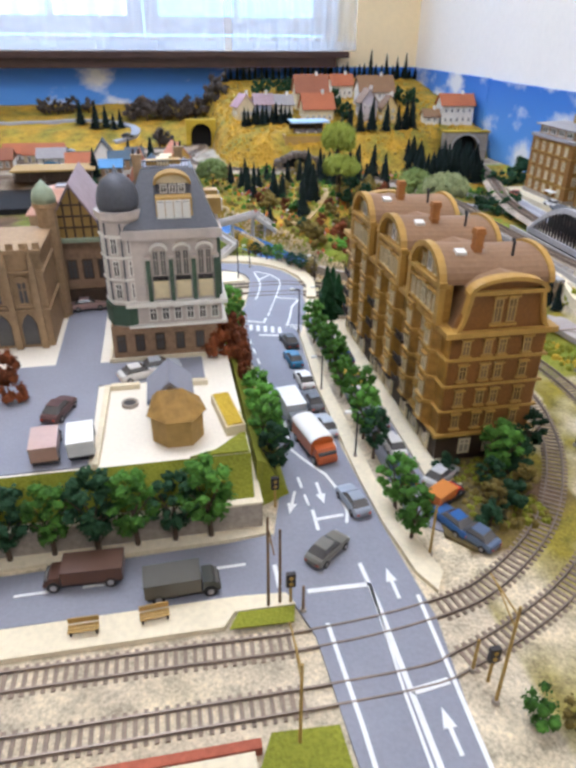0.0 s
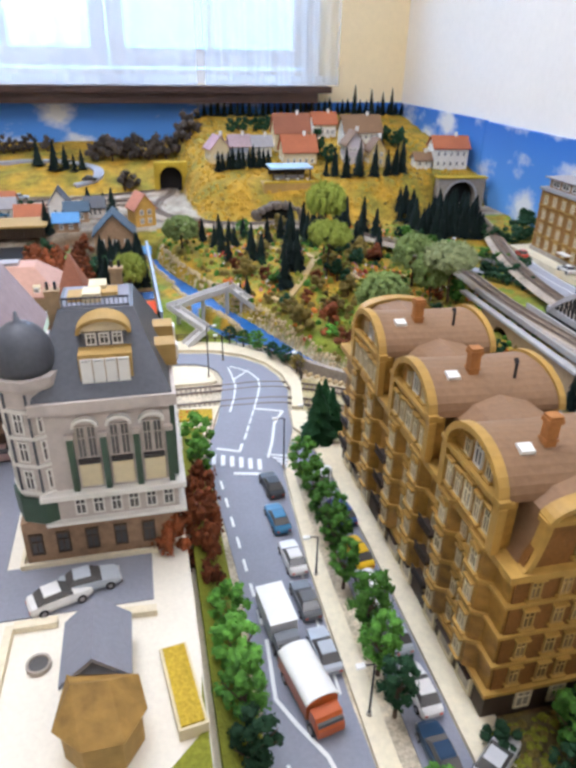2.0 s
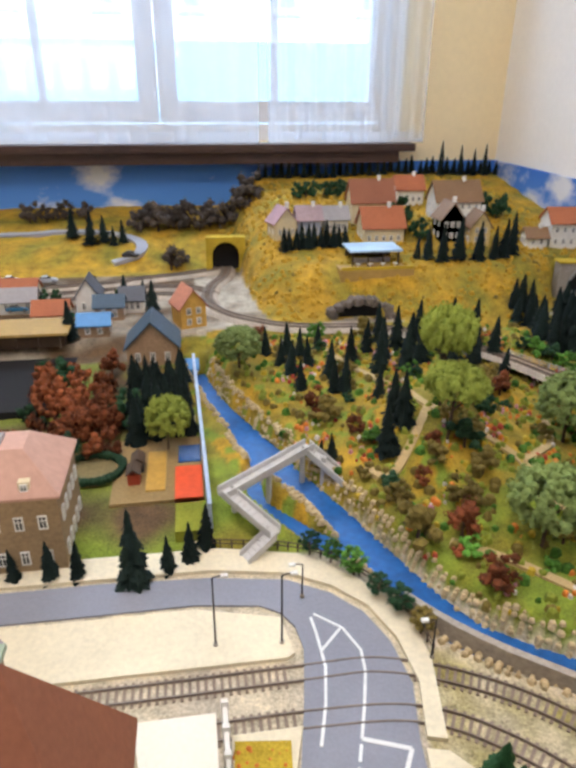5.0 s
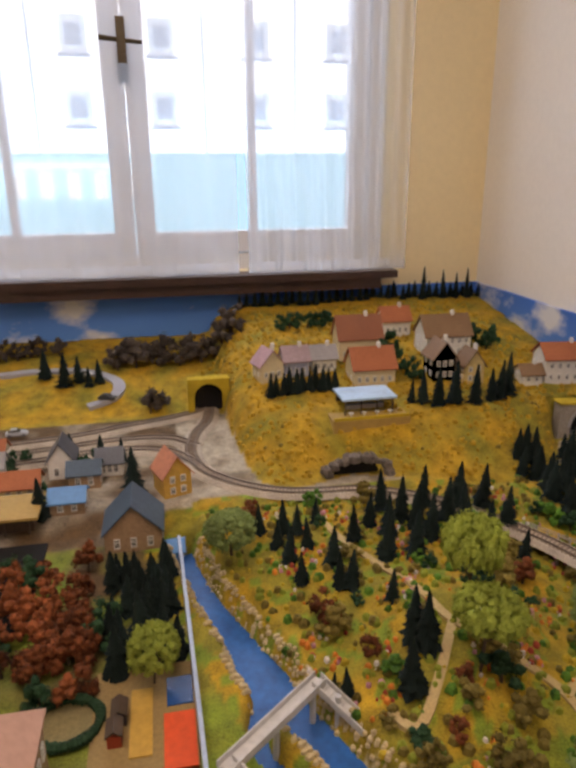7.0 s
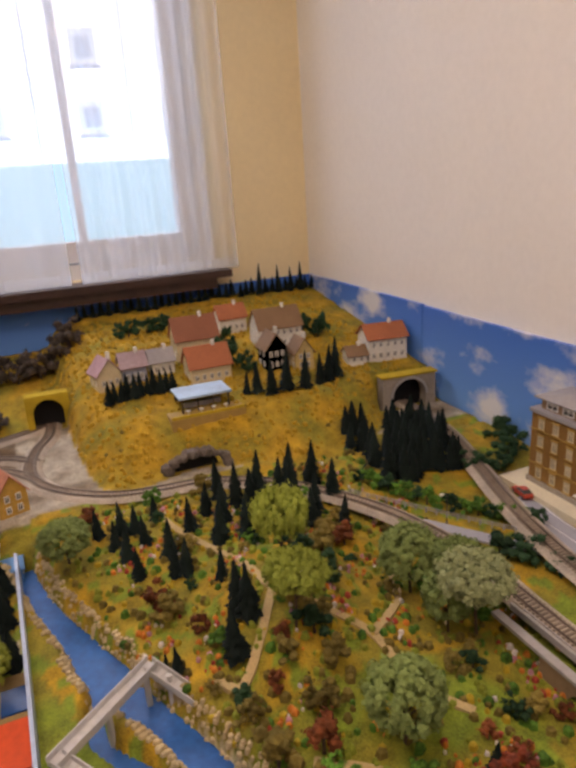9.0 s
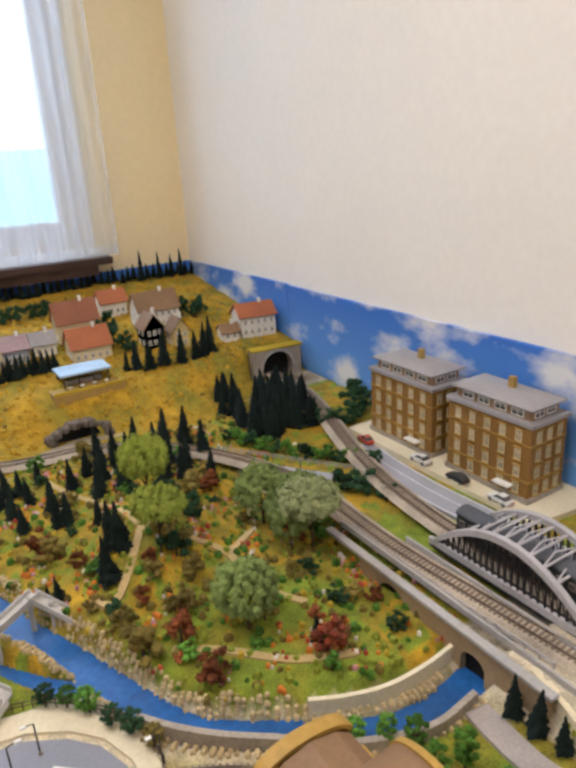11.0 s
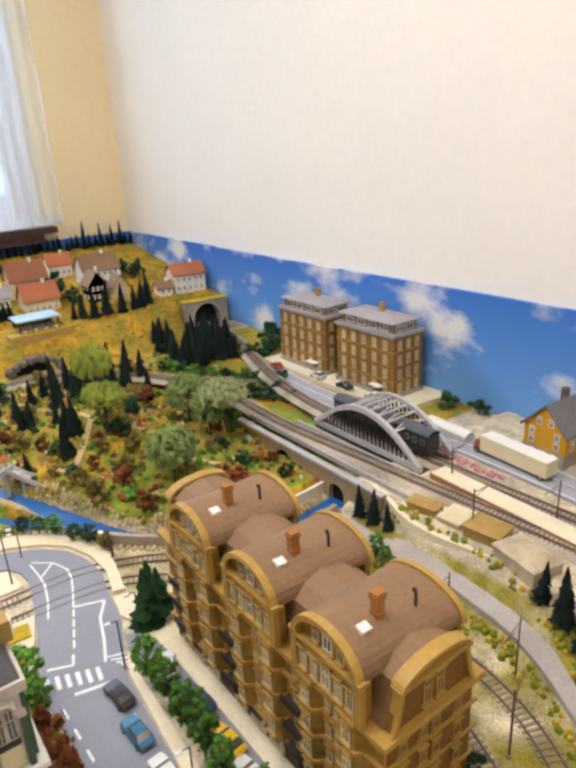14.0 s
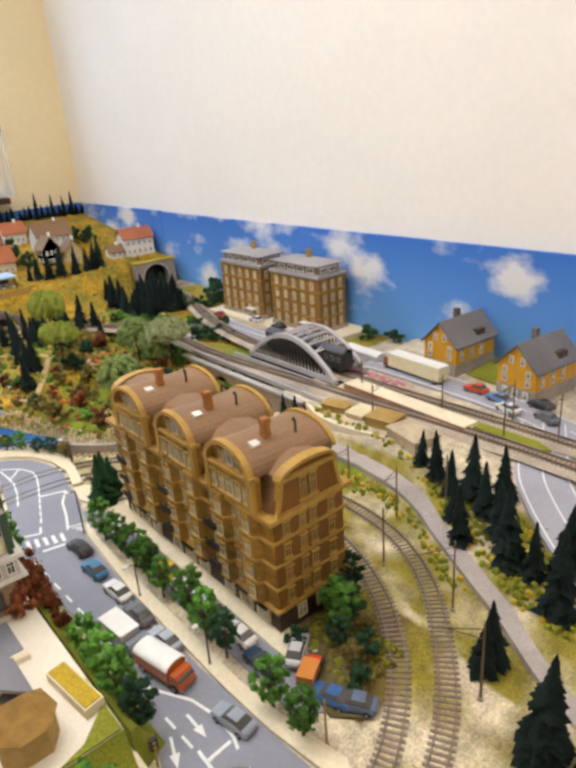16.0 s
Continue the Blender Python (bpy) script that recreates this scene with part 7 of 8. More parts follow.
# street and garden trees
G1, G2 = "trees along the street", "trees below the square wall"
for x, y, h in ((0.268, 0.715, 0.072), (0.272, 0.672, 0.066), (0.270, 0.625, 0.074), (0.268, 0.585, 0.068), (0.266, 0.545, 0.060), (0.268, 0.485, 0.080), (0.266, 0.445, 0.074), (0.266, 0.405, 0.066)):
    plant("slim", leaf_green if y > 0.43 else leaf_dark, x, y, h, "bright green street tree on the cream pavement", "tree", G1, 1.05, 0.003)
for x, y, h in ((0.262, 0.318, 0.072), (0.262, 0.272, 0.070)):
    plant("slim", leaf_green, x, y, h, "green tree at the street corner", "tree", G1, 1.1, 0.0)
for x, y, h in ((0.145, 0.375, 0.070), (0.146, 0.415, 0.078), (0.147, 0.455, 0.076), (0.146, 0.495, 0.070), (0.147, 0.735, 0.062), (0.146, 0.785, 0.080)):
    plant("slim", leaf_green if y > 0.4 else leaf_dark, x, y, h, "bright green street tree on the bank", "tree", G1, 1.1, 0.012 if y < 0.75 else 0.0)
for i, x in enumerate((-0.148, -0.109, -0.070, -0.031, 0.005, 0.040, 0.074)):
    plant("slim", leaf_dark if i % 2 else leaf_green, x, 0.3095, 0.092 - 0.006 * (i % 3), "dark green tree in front of the stone wall", "tree", G2, 1.15, 0.003)
for x, y, h, m in ((0.387, 0.350, 0.075, leaf_green), (0.446, 0.386, 0.06, leaf_dark), (0.352, 0.292, 0.045, leaf_olive), (0.41, 0.365, 0.055, leaf_dark), (0.368, 0.328, 0.045, leaf_dark), (0.40, 0.315, 0.04, leaf_olive)):
    plant("slim", m, x, y, h, "green garden tree beside the apartment house", "tree", "garden trees", 1.3, 0.0)
for x, y, h in ((0.312, 0.812, 0.098), (0.338, 0.828, 0.078), (0.326, 0.842, 0.085)):
    plant("fir", cypress_mat, x, y, h, "dense dark green columnar cypress beside the side street", "tree", "garden trees", 1.35, 0.0)
for x, y, h in ((0.085, 0.575, 0.062), (0.105, 0.555, 0.066), (0.118, 0.590, 0.070), (0.138, 0.575, 0.066), (0.139, 0.615, 0.070), (0.140, 0.655, 0.066), (0.140, 0.695, 0.056), (0.120, 0.625, 0.055), (0.138, 0.540, 0.055)):
    plant("bush", leaf_rust, x, y, h, "rust-red autumn bush beside the tower house", "bush", "rust-red bushes", 0.62, PZ - 0.02 if x < 0.125 else 0.02)
for x, y, h in ((-0.125, 0.48, 0.05), (-0.15, 0.44, 0.055), (-0.13, 0.53, 0.045)):
    plant("bush", leaf_rust, x, y, h, "rust-brown tree in the courtyard", "bush", "rust-red bushes", 0.7, PZ)
# behind the bend and along the river
for x, y, h, m in ((0.300, 1.075, 0.036, leaf_dark), (0.318, 1.050, 0.040, leaf_dark), (0.283, 1.112, 0.042, leaf_green), (0.262, 1.140, 0.034, leaf_green), (0.240, 1.158, 0.036, leaf_dark), (0.332, 1.02, 0.036, leaf_olive)):
    plant("slim", m, x, y, h, "small green tree on the river bank", "tree", "river trees", 1.5, 0.0)
for x, y, h in ((0.534, 0.900, 0.046), (0.556, 0.872, 0.050), (0.578, 0.846, 0.050), (0.566, 0.805, 0.056), (0.602, 0.795, 0.060), (0.609, 0.743, 0.052), (0.640, 0.715, 0.048), (0.632, 0.684, 0.044)):
    plant("slim", leaf_green, x, y, h, "green tree on the railway slope", "tree", "slope trees", 1.15)
# firs
rnd = random.Random(21)
FIRS = [(0.695, 0.808, 0.060), (0.696, 0.777, 0.065), (0.695, 0.742, 0.05), (0.700, 0.478, 0.062), (0.692, 0.440, 0.058), (0.676, 0.405, 0.075), (0.603, 0.334, 0.085), (0.684, 0.372, 0.10), (0.664, 0.337, 0.085), (0.640, 0.300, 0.09), (0.603, 0.261, 0.115), (0.620, 0.20, 0.11), (0.472, 0.198, 0.085), (0.451, 0.199, 0.075), (0.565, 0.177, 0.115), (0.600, 0.226, 0.08), (0.70, 0.33, 0.09), (0.55, 0.10, 0.10), (0.400, 0.105, 0.13), (0.43, 0.06, 0.12), (0.69, 0.44, 0.08), (0.635, 0.37, 0.07)]
for x, y, h in FIRS:
    plant("fir", fir_mat, x, y, h * 1.05, "dark green model fir on the straw slope", "fir", "firs by the railway", 1.0)
CON = [(0.288, 1.664, 0.07), (0.248, 1.677, 0.06), (0.282, 1.589, 0.07), (0.293, 1.540, 0.06), (0.346, 1.510, 0.065), (0.349, 1.567, 0.075), (0.480, 1.708, 0.085), (0.501, 1.663, 0.09), (0.555, 1.703, 0.09), (0.435, 1.554, 0.085), (0.480, 1.545, 0.09), (0.370, 1.283, 0.085), (0.405, 1.325, 0.090), (0.395, 1.345, 0.085), (0.615, 1.683, 0.10), (0.657, 1.669, 0.10), (0.673, 1.607, 0.09), (0.641, 1.50, 0.08), (0.300, 1.313, 0.045), (0.285, 1.325, 0.035), (0.400, 1.436, 0.055), (0.53, 1.60, 0.09), (0.565, 1.56, 0.095), (0.595, 1.61, 0.10), (0.54, 1.50, 0.08), (0.46, 1.62, 0.085), (0.40, 1.62, 0.07), (0.569, 1.03, 0.045), (0.32, 1.62, 0.06), (0.62, 1.57, 0.09), (0.35, 1.69, 0.055)]
for x, y, h in CON:
    plant("fir", fir_mat, x, y, h * 1.02, "dark green conifer in the park", "fir", "park conifers", 1.05)
for k in range(60):
    x, y = 0.80 + 0.20 * rnd.random(), 1.60 + 0.25 * rnd.random()
    if abs(x - lerp(y, [1.43, 1.62, 1.8, 1.96], [0.935, 1.0, 1.05, 1.062])) > 0.03 and x < lerp(y, [1.43, 1.62, 1.8, 1.96], [0.935, 1.0, 1.05, 1.062]):
        plant("fir", fir_mat, x, y, rnd.uniform(0.06, 0.09), "dark fir in a dense group below the tunnel", "fir", "firs below the tunnel", 1.25)
for k in range(34):
    plant("fir", fir_mat, 0.345 + 0.0245 * k, 2.695 + rnd.uniform(-0.012, 0.012), rnd.uniform(0.045, 0.06), "small dark fir along the sky board", "fir", "firs along the ridge", 1.3)
for x, h in ((0.95, 0.115), (1.02, 0.10), (1.065, 0.09), (1.105, 0.105)):
    plant("fir", fir_mat, x, 2.675, h, "tall dark fir on the ridge", "fir", "firs along the ridge", 0.7)
for x, y, h in ((0.685, 2.02, 0.085), (0.715, 2.0, 0.095), (0.752, 2.0, 0.11), (0.80, 1.99, 0.10), (0.845, 2.0, 0.085), (0.872, 2.01, 0.10), (0.900, 2.02, 0.11), (0.66, 2.03, 0.06)):
    plant("fir", fir_mat, x, y, h, "dark fir in front of the hill houses", "fir", "firs on the hill", 1.0)
for k in range(11):
    plant("fir", fir_mat, 0.345 + 0.0155 * k, 2.115 + 0.01 * (k % 2), rnd.uniform(0.055, 0.07), "dark fir in a close row on the hill", "fir", "firs on the hill", 1.2)
for x, y, h in ((-0.165, 2.43, 0.10), (-0.13, 2.45, 0.08), (-0.10, 2.42, 0.06), (-0.075, 2.44, 0.07), (-0.22, 2.48, 0.09), (-0.03, 1.152, 0.055), (-0.06, 1.155, 0.06), (-0.10, 1.155, 0.05), (0.035, 1.135, 0.105), (0.072, 1.15, 0.055), (0.098, 1.165, 0.060), (0.116, 1.185, 0.065), (-0.155, 1.155, 0.05), (-0.13, 1.80, 0.085), (-0.04, 2.0, 0.08), (0.0, 2.02, 0.06), (0.03, 1.87, 0.10), (-0.11, 2.07, 0.06), (0.03, 1.60, 0.065), (0.065, 1.60, 0.06), (0.03, 1.54, 0.07), (0.07, 1.53, 0.07), (0.05, 1.48, 0.085), (0.085, 1.56, 0.065), (0.01, 1.48, 0.07), (0.02, 1.42, 0.085)):
    plant("fir", fir_mat, x, y, h, "dark slender conifer among the western houses", "fir", "western conifers", 1.0 if y < 1.3 else 1.2)
# round park trees
for x, y, zc, r, m in ((0.193, 1.624, 0.096, 0.044, leaf_sage), (0.452, 1.276, 0.162, 0.043, leaf_lime), (0.463, 1.340, 0.212, 0.040, leaf_lime), (0.503, 1.098, 0.096, 0.046, leaf_sage), (0.655, 1.318, 0.100, 0.048, leaf_sage), (0.682, 1.200, 0.125, 0.052, leaf_pale), (0.70, 1.265, 0.11, 0.042, leaf_sage), (0.068, 1.394, 0.075, 0.034, leaf_lime), (0.655, 1.225, 0.09, 0.036, leaf_sage)):
    g = land(x, y)
    tall = zc - g > 0.07
    hgt = (zc - g) / (0.74 if tall else 0.62)
    plant("high" if tall else "wide", m, x, y, hgt, "round pale green tree with clustered leaves", "tree", "round park trees", r / (0.5 * hgt))
# park and hill bushes
for x, y, h, m in ((0.305, 1.452, 0.05, leaf_rust), (0.625, 1.47, 0.05, leaf_rust), (0.366, 1.135, 0.060, leaf_olive), (0.415, 1.125, 0.055, leaf_rust), (0.425, 1.050, 0.045, leaf_rust), (0.435, 1.171, 0.045, leaf_olive), (0.478, 1.215, 0.045, leaf_olive), (0.466, 1.30, 0.04, leaf_olive), (0.577, 1.006, 0.050, leaf_ember), (0.555, 0.975, 0.03, leaf_green), (0.663, 1.069, 0.035, leaf_olive), (0.31, 1.42, 0.05, leaf_olive), (0.60, 1.50, 0.045, leaf_olive), (0.57, 1.44, 0.06, leaf_olive), (0.36, 1.20, 0.035, leaf_olive), (0.53, 1.33, 0.04, leaf_dark), (0.62, 1.17, 0.03, leaf_olive), (0.24, 1.72, 0.045, leaf_rust), (0.455, 1.74, 0.05, leaf_olive), (0.40, 1.22, 0.03, leaf_rust), (0.34, 1.36, 0.035, leaf_rust), (0.52, 1.42, 0.05, leaf_dark), (0.47, 1.26, 0.05, leaf_dark), (0.53, 1.10, 0.04, leaf_olive), (0.36, 1.75, 0.04, leaf_green), (0.69, 1.33, 0.05, leaf_green), (0.72, 1.24, 0.05, leaf_green)):
    plant("bush", m, x, y, h, "dense autumn-coloured shrub in the park", "bush", "park shrubs", 1.0)
for k in range(16):
    t = k / 15
    x, y = lerp(t, [0, 0.5, 1], [0.735, 0.815, 0.93]), lerp(t, [0, 0.5, 1], [1.625, 1.50, 1.36])
    plant("bush", leaf_green if k % 3 else leaf_dark, x + 0.018, y + 0.012, 0.034 + 0.008 * (k % 2), "rounded green hedge shrub beside the road", "bush", "hedge shrubs", 1.0)
for x, y, h in ((0.86, 1.30, 0.05), (0.835, 1.33, 0.045), (0.88, 1.25, 0.035), (0.985, 1.58, 0.05), (1.03, 1.56, 0.05), (1.09, 1.60, 0.06), (1.12, 1.66, 0.06), (1.11, 0.97, 0.045), (1.13, 0.90, 0.04)):
    plant("bush", leaf_dark, x, y, h, "dark green shrub below the sky board", "bush", "hedge shrubs", 1.2)
for k in range(12):
    plant("bush", M("purple_brown_leaf", (0.06, 0.045, 0.035), 0.85, var=0.4, jitter=0.3) if k == 0 else bpy.data.materials["purple_brown_leaf"], -0.04 + 0.031 * k, 2.52 + 0.02 * (k % 2), 0.072 + 0.012 * (k % 3), "dark brown-green tree in the far grove", "bush", "far grove", 0.9)
for k in range(6):
    plant("bush", leaf_dark, 0.44 + 0.027 * k, 2.50, 0.055, "dark green tree on the hilltop", "bush", "far grove", 0.9)
for x, y in ((0.66, 2.24), (0.68, 2.19), (0.70, 2.30), (0.94, 2.30), (0.97, 2.27), (1.0, 2.3), (0.70, 2.12)):
    plant("bush", leaf_dark, x, y, 0.07, "dark green garden tree between hill houses", "bush", "hill gardens", 0.75)
for x, y, h in ((0.06, 2.30, 0.075), (0.085, 2.32, 0.06), (-0.20, 2.62, 0.06), (-0.26, 2.62, 0.07), (-0.31, 2.60, 0.06), (-0.36, 2.60, 0.07)):
    plant("bush", bpy.data.materials["purple_brown_leaf"], x, y, h, "dark brown-green tree above the railway", "bush", "far grove", 0.9)
for k in range(14):
    plant("bush", leaf_rust, -0.13 + 0.022 * (k % 6) + rnd.uniform(-0.01, 0.01), 1.44 + 0.055 * (k // 6) + rnd.uniform(-0.015, 0.015), rnd.uniform(0.05, 0.07), "rust-red autumn tree beside the goods shed", "bush", "rust-red grove", 0.75)


# ---- flowers, grass tufts and stones ----
def scatter(name, material, count, where, size, seed, label, category, stone=False):
    rnd = random.Random(seed)
    bm = bmesh.new()
    verts, faces = [], []
    for _ in range(count):
        for _try in range(30):
            x, y = where(rnd)
            if x is not None:
                break
        if x is None:
            continue
        z = land(x, y)
        r = size * rnd.uniform(0.5, 1.4)
        k = len(verts)
        h = 0.75 if stone else 1.1
        ang = rnd.uniform(0, 6.28)
        pts = [(math.cos(ang + 1.2566 * i) * rnd.uniform(0.75, 1.15), math.sin(ang + 1.2566 * i) * rnd.uniform(0.75, 1.15)) for i in range(5)]
        verts += [(x + a * r, y + b * r, z - 0.0015) for a, b in pts] + [(x + a * r * 0.75, y + b * r * 0.75, z + r * h * 0.7) for a, b in pts] + [(x, y, z + r * h * rnd.uniform(0.9, 1.3))]
        for i in range(5):
            j = (i + 1) % 5
            faces += [(k + i, k + j, k + 5 + j, k + 5 + i), (k + 5 + i, k + 5 + j, k + 10)]
    me = bpy.data.meshes.new(name)
    me.from_pydata(verts, [], faces)
    me.materials.append(material)
    ob = new(name, me)
    return tagged(ob, label, category, kind="stuff")


def in_park(r):
    x, y = r.uniform(0.25, 0.80), r.uniform(0.93, 1.75)
    return (x, y) if park_weight(x, y) > 0.5 and river_dist(x, y) > 0.03 and noise.noise(Vector((x * 16, y * 16, 2.0))) > 0.12 else (None, None)


def in_park_any(r):
    x, y = r.uniform(0.15, 0.80), r.uniform(0.93, 1.78)
    return (x, y) if park_weight(x, y) > 0.4 and river_dist(x, y) > 0.025 else (None, None)


river_sides = sides(river_path)


def river_side(r):
    k = r.randrange(4, len(river_path) - 2)
    p, n = river_path[k], river_sides[k]
    half = river_half(p.y) + 0.004
    q = p + n * (half + r.uniform(-0.004, 0.018)) * (1 if r.random() < 0.5 else -1)
    return (q.x, q.y)


def on_hill(r):
    x, y = r.uniform(0.2, 1.1), r.uniform(1.8, 2.65)
    return (x, y) if y > hill_front(x)[0] and not (0.98 < x and y < 2.0) else (None, None)


def east_slope(r):
    x, y = r.uniform(0.54, 0.72), r.uniform(0.1, 0.75)
    px = lerp(y, [0.05, 0.25, 0.38, 0.45, 0.53, 0.60, 0.68, 0.8], [0.45, 0.545, 0.612, 0.650, 0.674, 0.680, 0.674, 0.672])
    return (x, y) if abs(x - px) > lerp(y, [0.40, 0.54], [0.017, 0.029]) and not (x > 0.685 and y < 0.48) and x > lerp(y, [0.1, 0.25, 0.41, 0.5, 0.61, 0.75], [0.48, 0.49, 0.60, 0.615, 0.61, 0.57]) else (None, None)


scatter("flowers", petal_orange, 260, in_park, 0.0040, 1, "orange flowers scattered over the park", "flowers")
scatter("flowers", petal_red, 140, in_park, 0.0040, 2, "red flowers scattered over the park", "flowers")
scatter("flowers", petal_white, 150, in_park, 0.0036, 3, "white flowers and stones over the park", "flowers")
scatter("flowers", petal_pink, 120, in_park, 0.0040, 4, "pink flowers scattered over the park", "flowers")
scatter("flowers", leaf_yellow, 260, in_park_any, 0.0048, 5, "yellow flowering tufts over the park", "flowers")
scatter("grass_tufts", leaf_olive, 330, in_park_any, 0.0065, 6, "olive and brown grass tufts over the park", "grass")
scatter("grass_tufts", leaf_green, 260, in_park_any, 0.0065, 7, "green grass tufts over the park", "grass")
scatter("grass_tufts", M("lawn_tuft", (0.25, 0.29, 0.025), 0.9, var=0.35, scale=200, jitter=0.2), 520, in_park_any, 0.0055, 27, "yellow-green lawn tufts over the park", "grass")
scatter("grass_tufts", leaf_olive, 160, lambda r: (r.uniform(0.335, 0.41), r.uniform(0.27, 0.38)), 0.0040, 28, "olive tufts in the garden by the apartment house", "grass")
scatter("grass_tufts", grass_mat, 160, lambda r: (r.uniform(0.335, 0.41), r.uniform(0.27, 0.38)), 0.0040, 29, "green tufts in the garden by the apartment house", "grass")
scatter("grass_tufts", M("straw_tuft", (0.48, 0.29, 0.020), 0.9, var=0.35, scale=200), 1700, on_hill, 0.0055, 8, "straw-yellow grass tufts over the hill", "grass")
scatter("grass_tufts", leaf_olive, 110, on_hill, 0.0045, 18, "olive grass tufts over the hill", "grass")
scatter("grass_tufts", grass_mat, 600, east_slope, 0.0045, 9, "green tufts on the railway slope", "grass")
scatter("grass_tufts", leaf_yellow, 240, east_slope, 0.0040, 19, "yellow tufts on the railway slope", "grass")
scatter("river_stones", rock_mat, 1900, river_side, 0.0038, 10, "tan stones lining the river banks", "stones", True)
scatter("flowers", petal_pink, 60, lambda r: (r.uniform(0.898, 0.916), r.uniform(0.68, 0.83)), 0.004, 11, "pink flowers beside the station track", "flowers")
scatter("flowers", petal_orange, 60, lambda r: (r.uniform(0.133, 0.176), r.uniform(0.894, 0.918)), 0.0045, 12, "orange plants in the raised bed", "flowers")
scatter("rapids", petal_white, 70, lambda r: (lambda p: (p.x + r.uniform(-0.012, 0.012), p.y))(river_path[r.randrange(70, len(river_path))]), 0.0028, 13, "white foam stones in the stream", "stones", True)


# ---- vehicles ----
PAINTS = {}


def paint(rgb):
    if rgb not in PAINTS:
        PAINTS[rgb] = car_paint("car_paint", rgb)
    return PAINTS[rgb]


def wheels(th, xs_, y, r, w, n=12):
    for x in xs_:
        for s in (-1, 1):
            bm = bmesh.new()
            tube(bm, (x, s * y - w / 2, r), (x, s * y + w / 2, r), r, n=n)
            wh = part("wheel", bm, rubber, th)
            bm = bmesh.new()
            tube(bm, (x, s * (y + w * 0.52) - 0.0003, r), (x, s * (y + w * 0.52) + 0.0003, r), r * 0.55, n=8)
            part("hub_cap", bm, slate_light, wh)


def hull(bm, stations):
    """A car body from cross sections: x, half width, floor, shoulder, top."""
    rings = []
    for x, w, z0, z1, inset in stations:
        rings.append([bm.verts.new(p) for p in ((x, -w * 0.92, z0), (x, w * 0.92, z0), (x, w, z0 + (z1 - z0) * 0.45), (x, w - inset, z1), (x, -w + inset, z1), (x, -w, z0 + (z1 - z0) * 0.45))])
    for a, b in zip(rings, rings[1:]):
        for i in range(6):
            j = (i + 1) % 6
            bm.faces.new((a[i], a[j], b[j], b[i]))
    bm.faces.new(rings[0][::-1])
    bm.faces.new(rings[-1])


def car(x, y, rz, rgb, label, z=0.001, s=1.0, group="parked model cars"):
    th = thing("car", label, "car", x, y, z, rz, group)
    bm = bmesh.new()
    hull(bm, [(-0.0245, 0.0082, 0.004, 0.0085, 0.0012), (-0.0225, 0.0098, 0.003, 0.0105, 0.0012), (-0.010, 0.0103, 0.0028, 0.0112, 0.001), (0.010, 0.0103, 0.0028, 0.0108, 0.001), (0.021, 0.0098, 0.003, 0.0092, 0.0014), (0.0245, 0.0082, 0.004, 0.0075, 0.0016)])
    body = part("body", bm, paint(rgb), th, smooth=False)
    bm = bmesh.new()
    hull(bm, [(-0.0185, 0.0090, 0.0105, 0.0112, 0.001), (-0.0125, 0.0088, 0.0108, 0.0162, 0.0022), (0.0015, 0.0088, 0.0108, 0.0165, 0.0022), (0.0095, 0.0090, 0.0104, 0.0110, 0.001)])
    part("cabin_glass", bm, glass_dark, body)
    bm = bmesh.new()
    box(bm, -0.0122, 0.0012, -0.0066, 0.0066, 0.0163, 0.0171)
    part("roof", bm, paint(rgb), body)
    for sy in (-1, 1):
        part("headlight", bx(0.0235, 0.0249, sy * 0.0062 - 0.0014, sy * 0.0062 + 0.0014, 0.0056, 0.0072), frame_white, body)
        part("tail_light", bx(-0.0249, -0.0238, sy * 0.0064 - 0.0013, sy * 0.0064 + 0.0013, 0.006, 0.0078), petal_red, body)
    part("bumper", bx(0.0238, 0.0254, -0.0085, 0.0085, 0.0035, 0.0050), slate_light, body)
    wheels(th, (-0.0150, 0.0150), 0.0092, 0.0038, 0.0028)
    if s != 1.0:
        th.scale = (s, s, s)
    return th


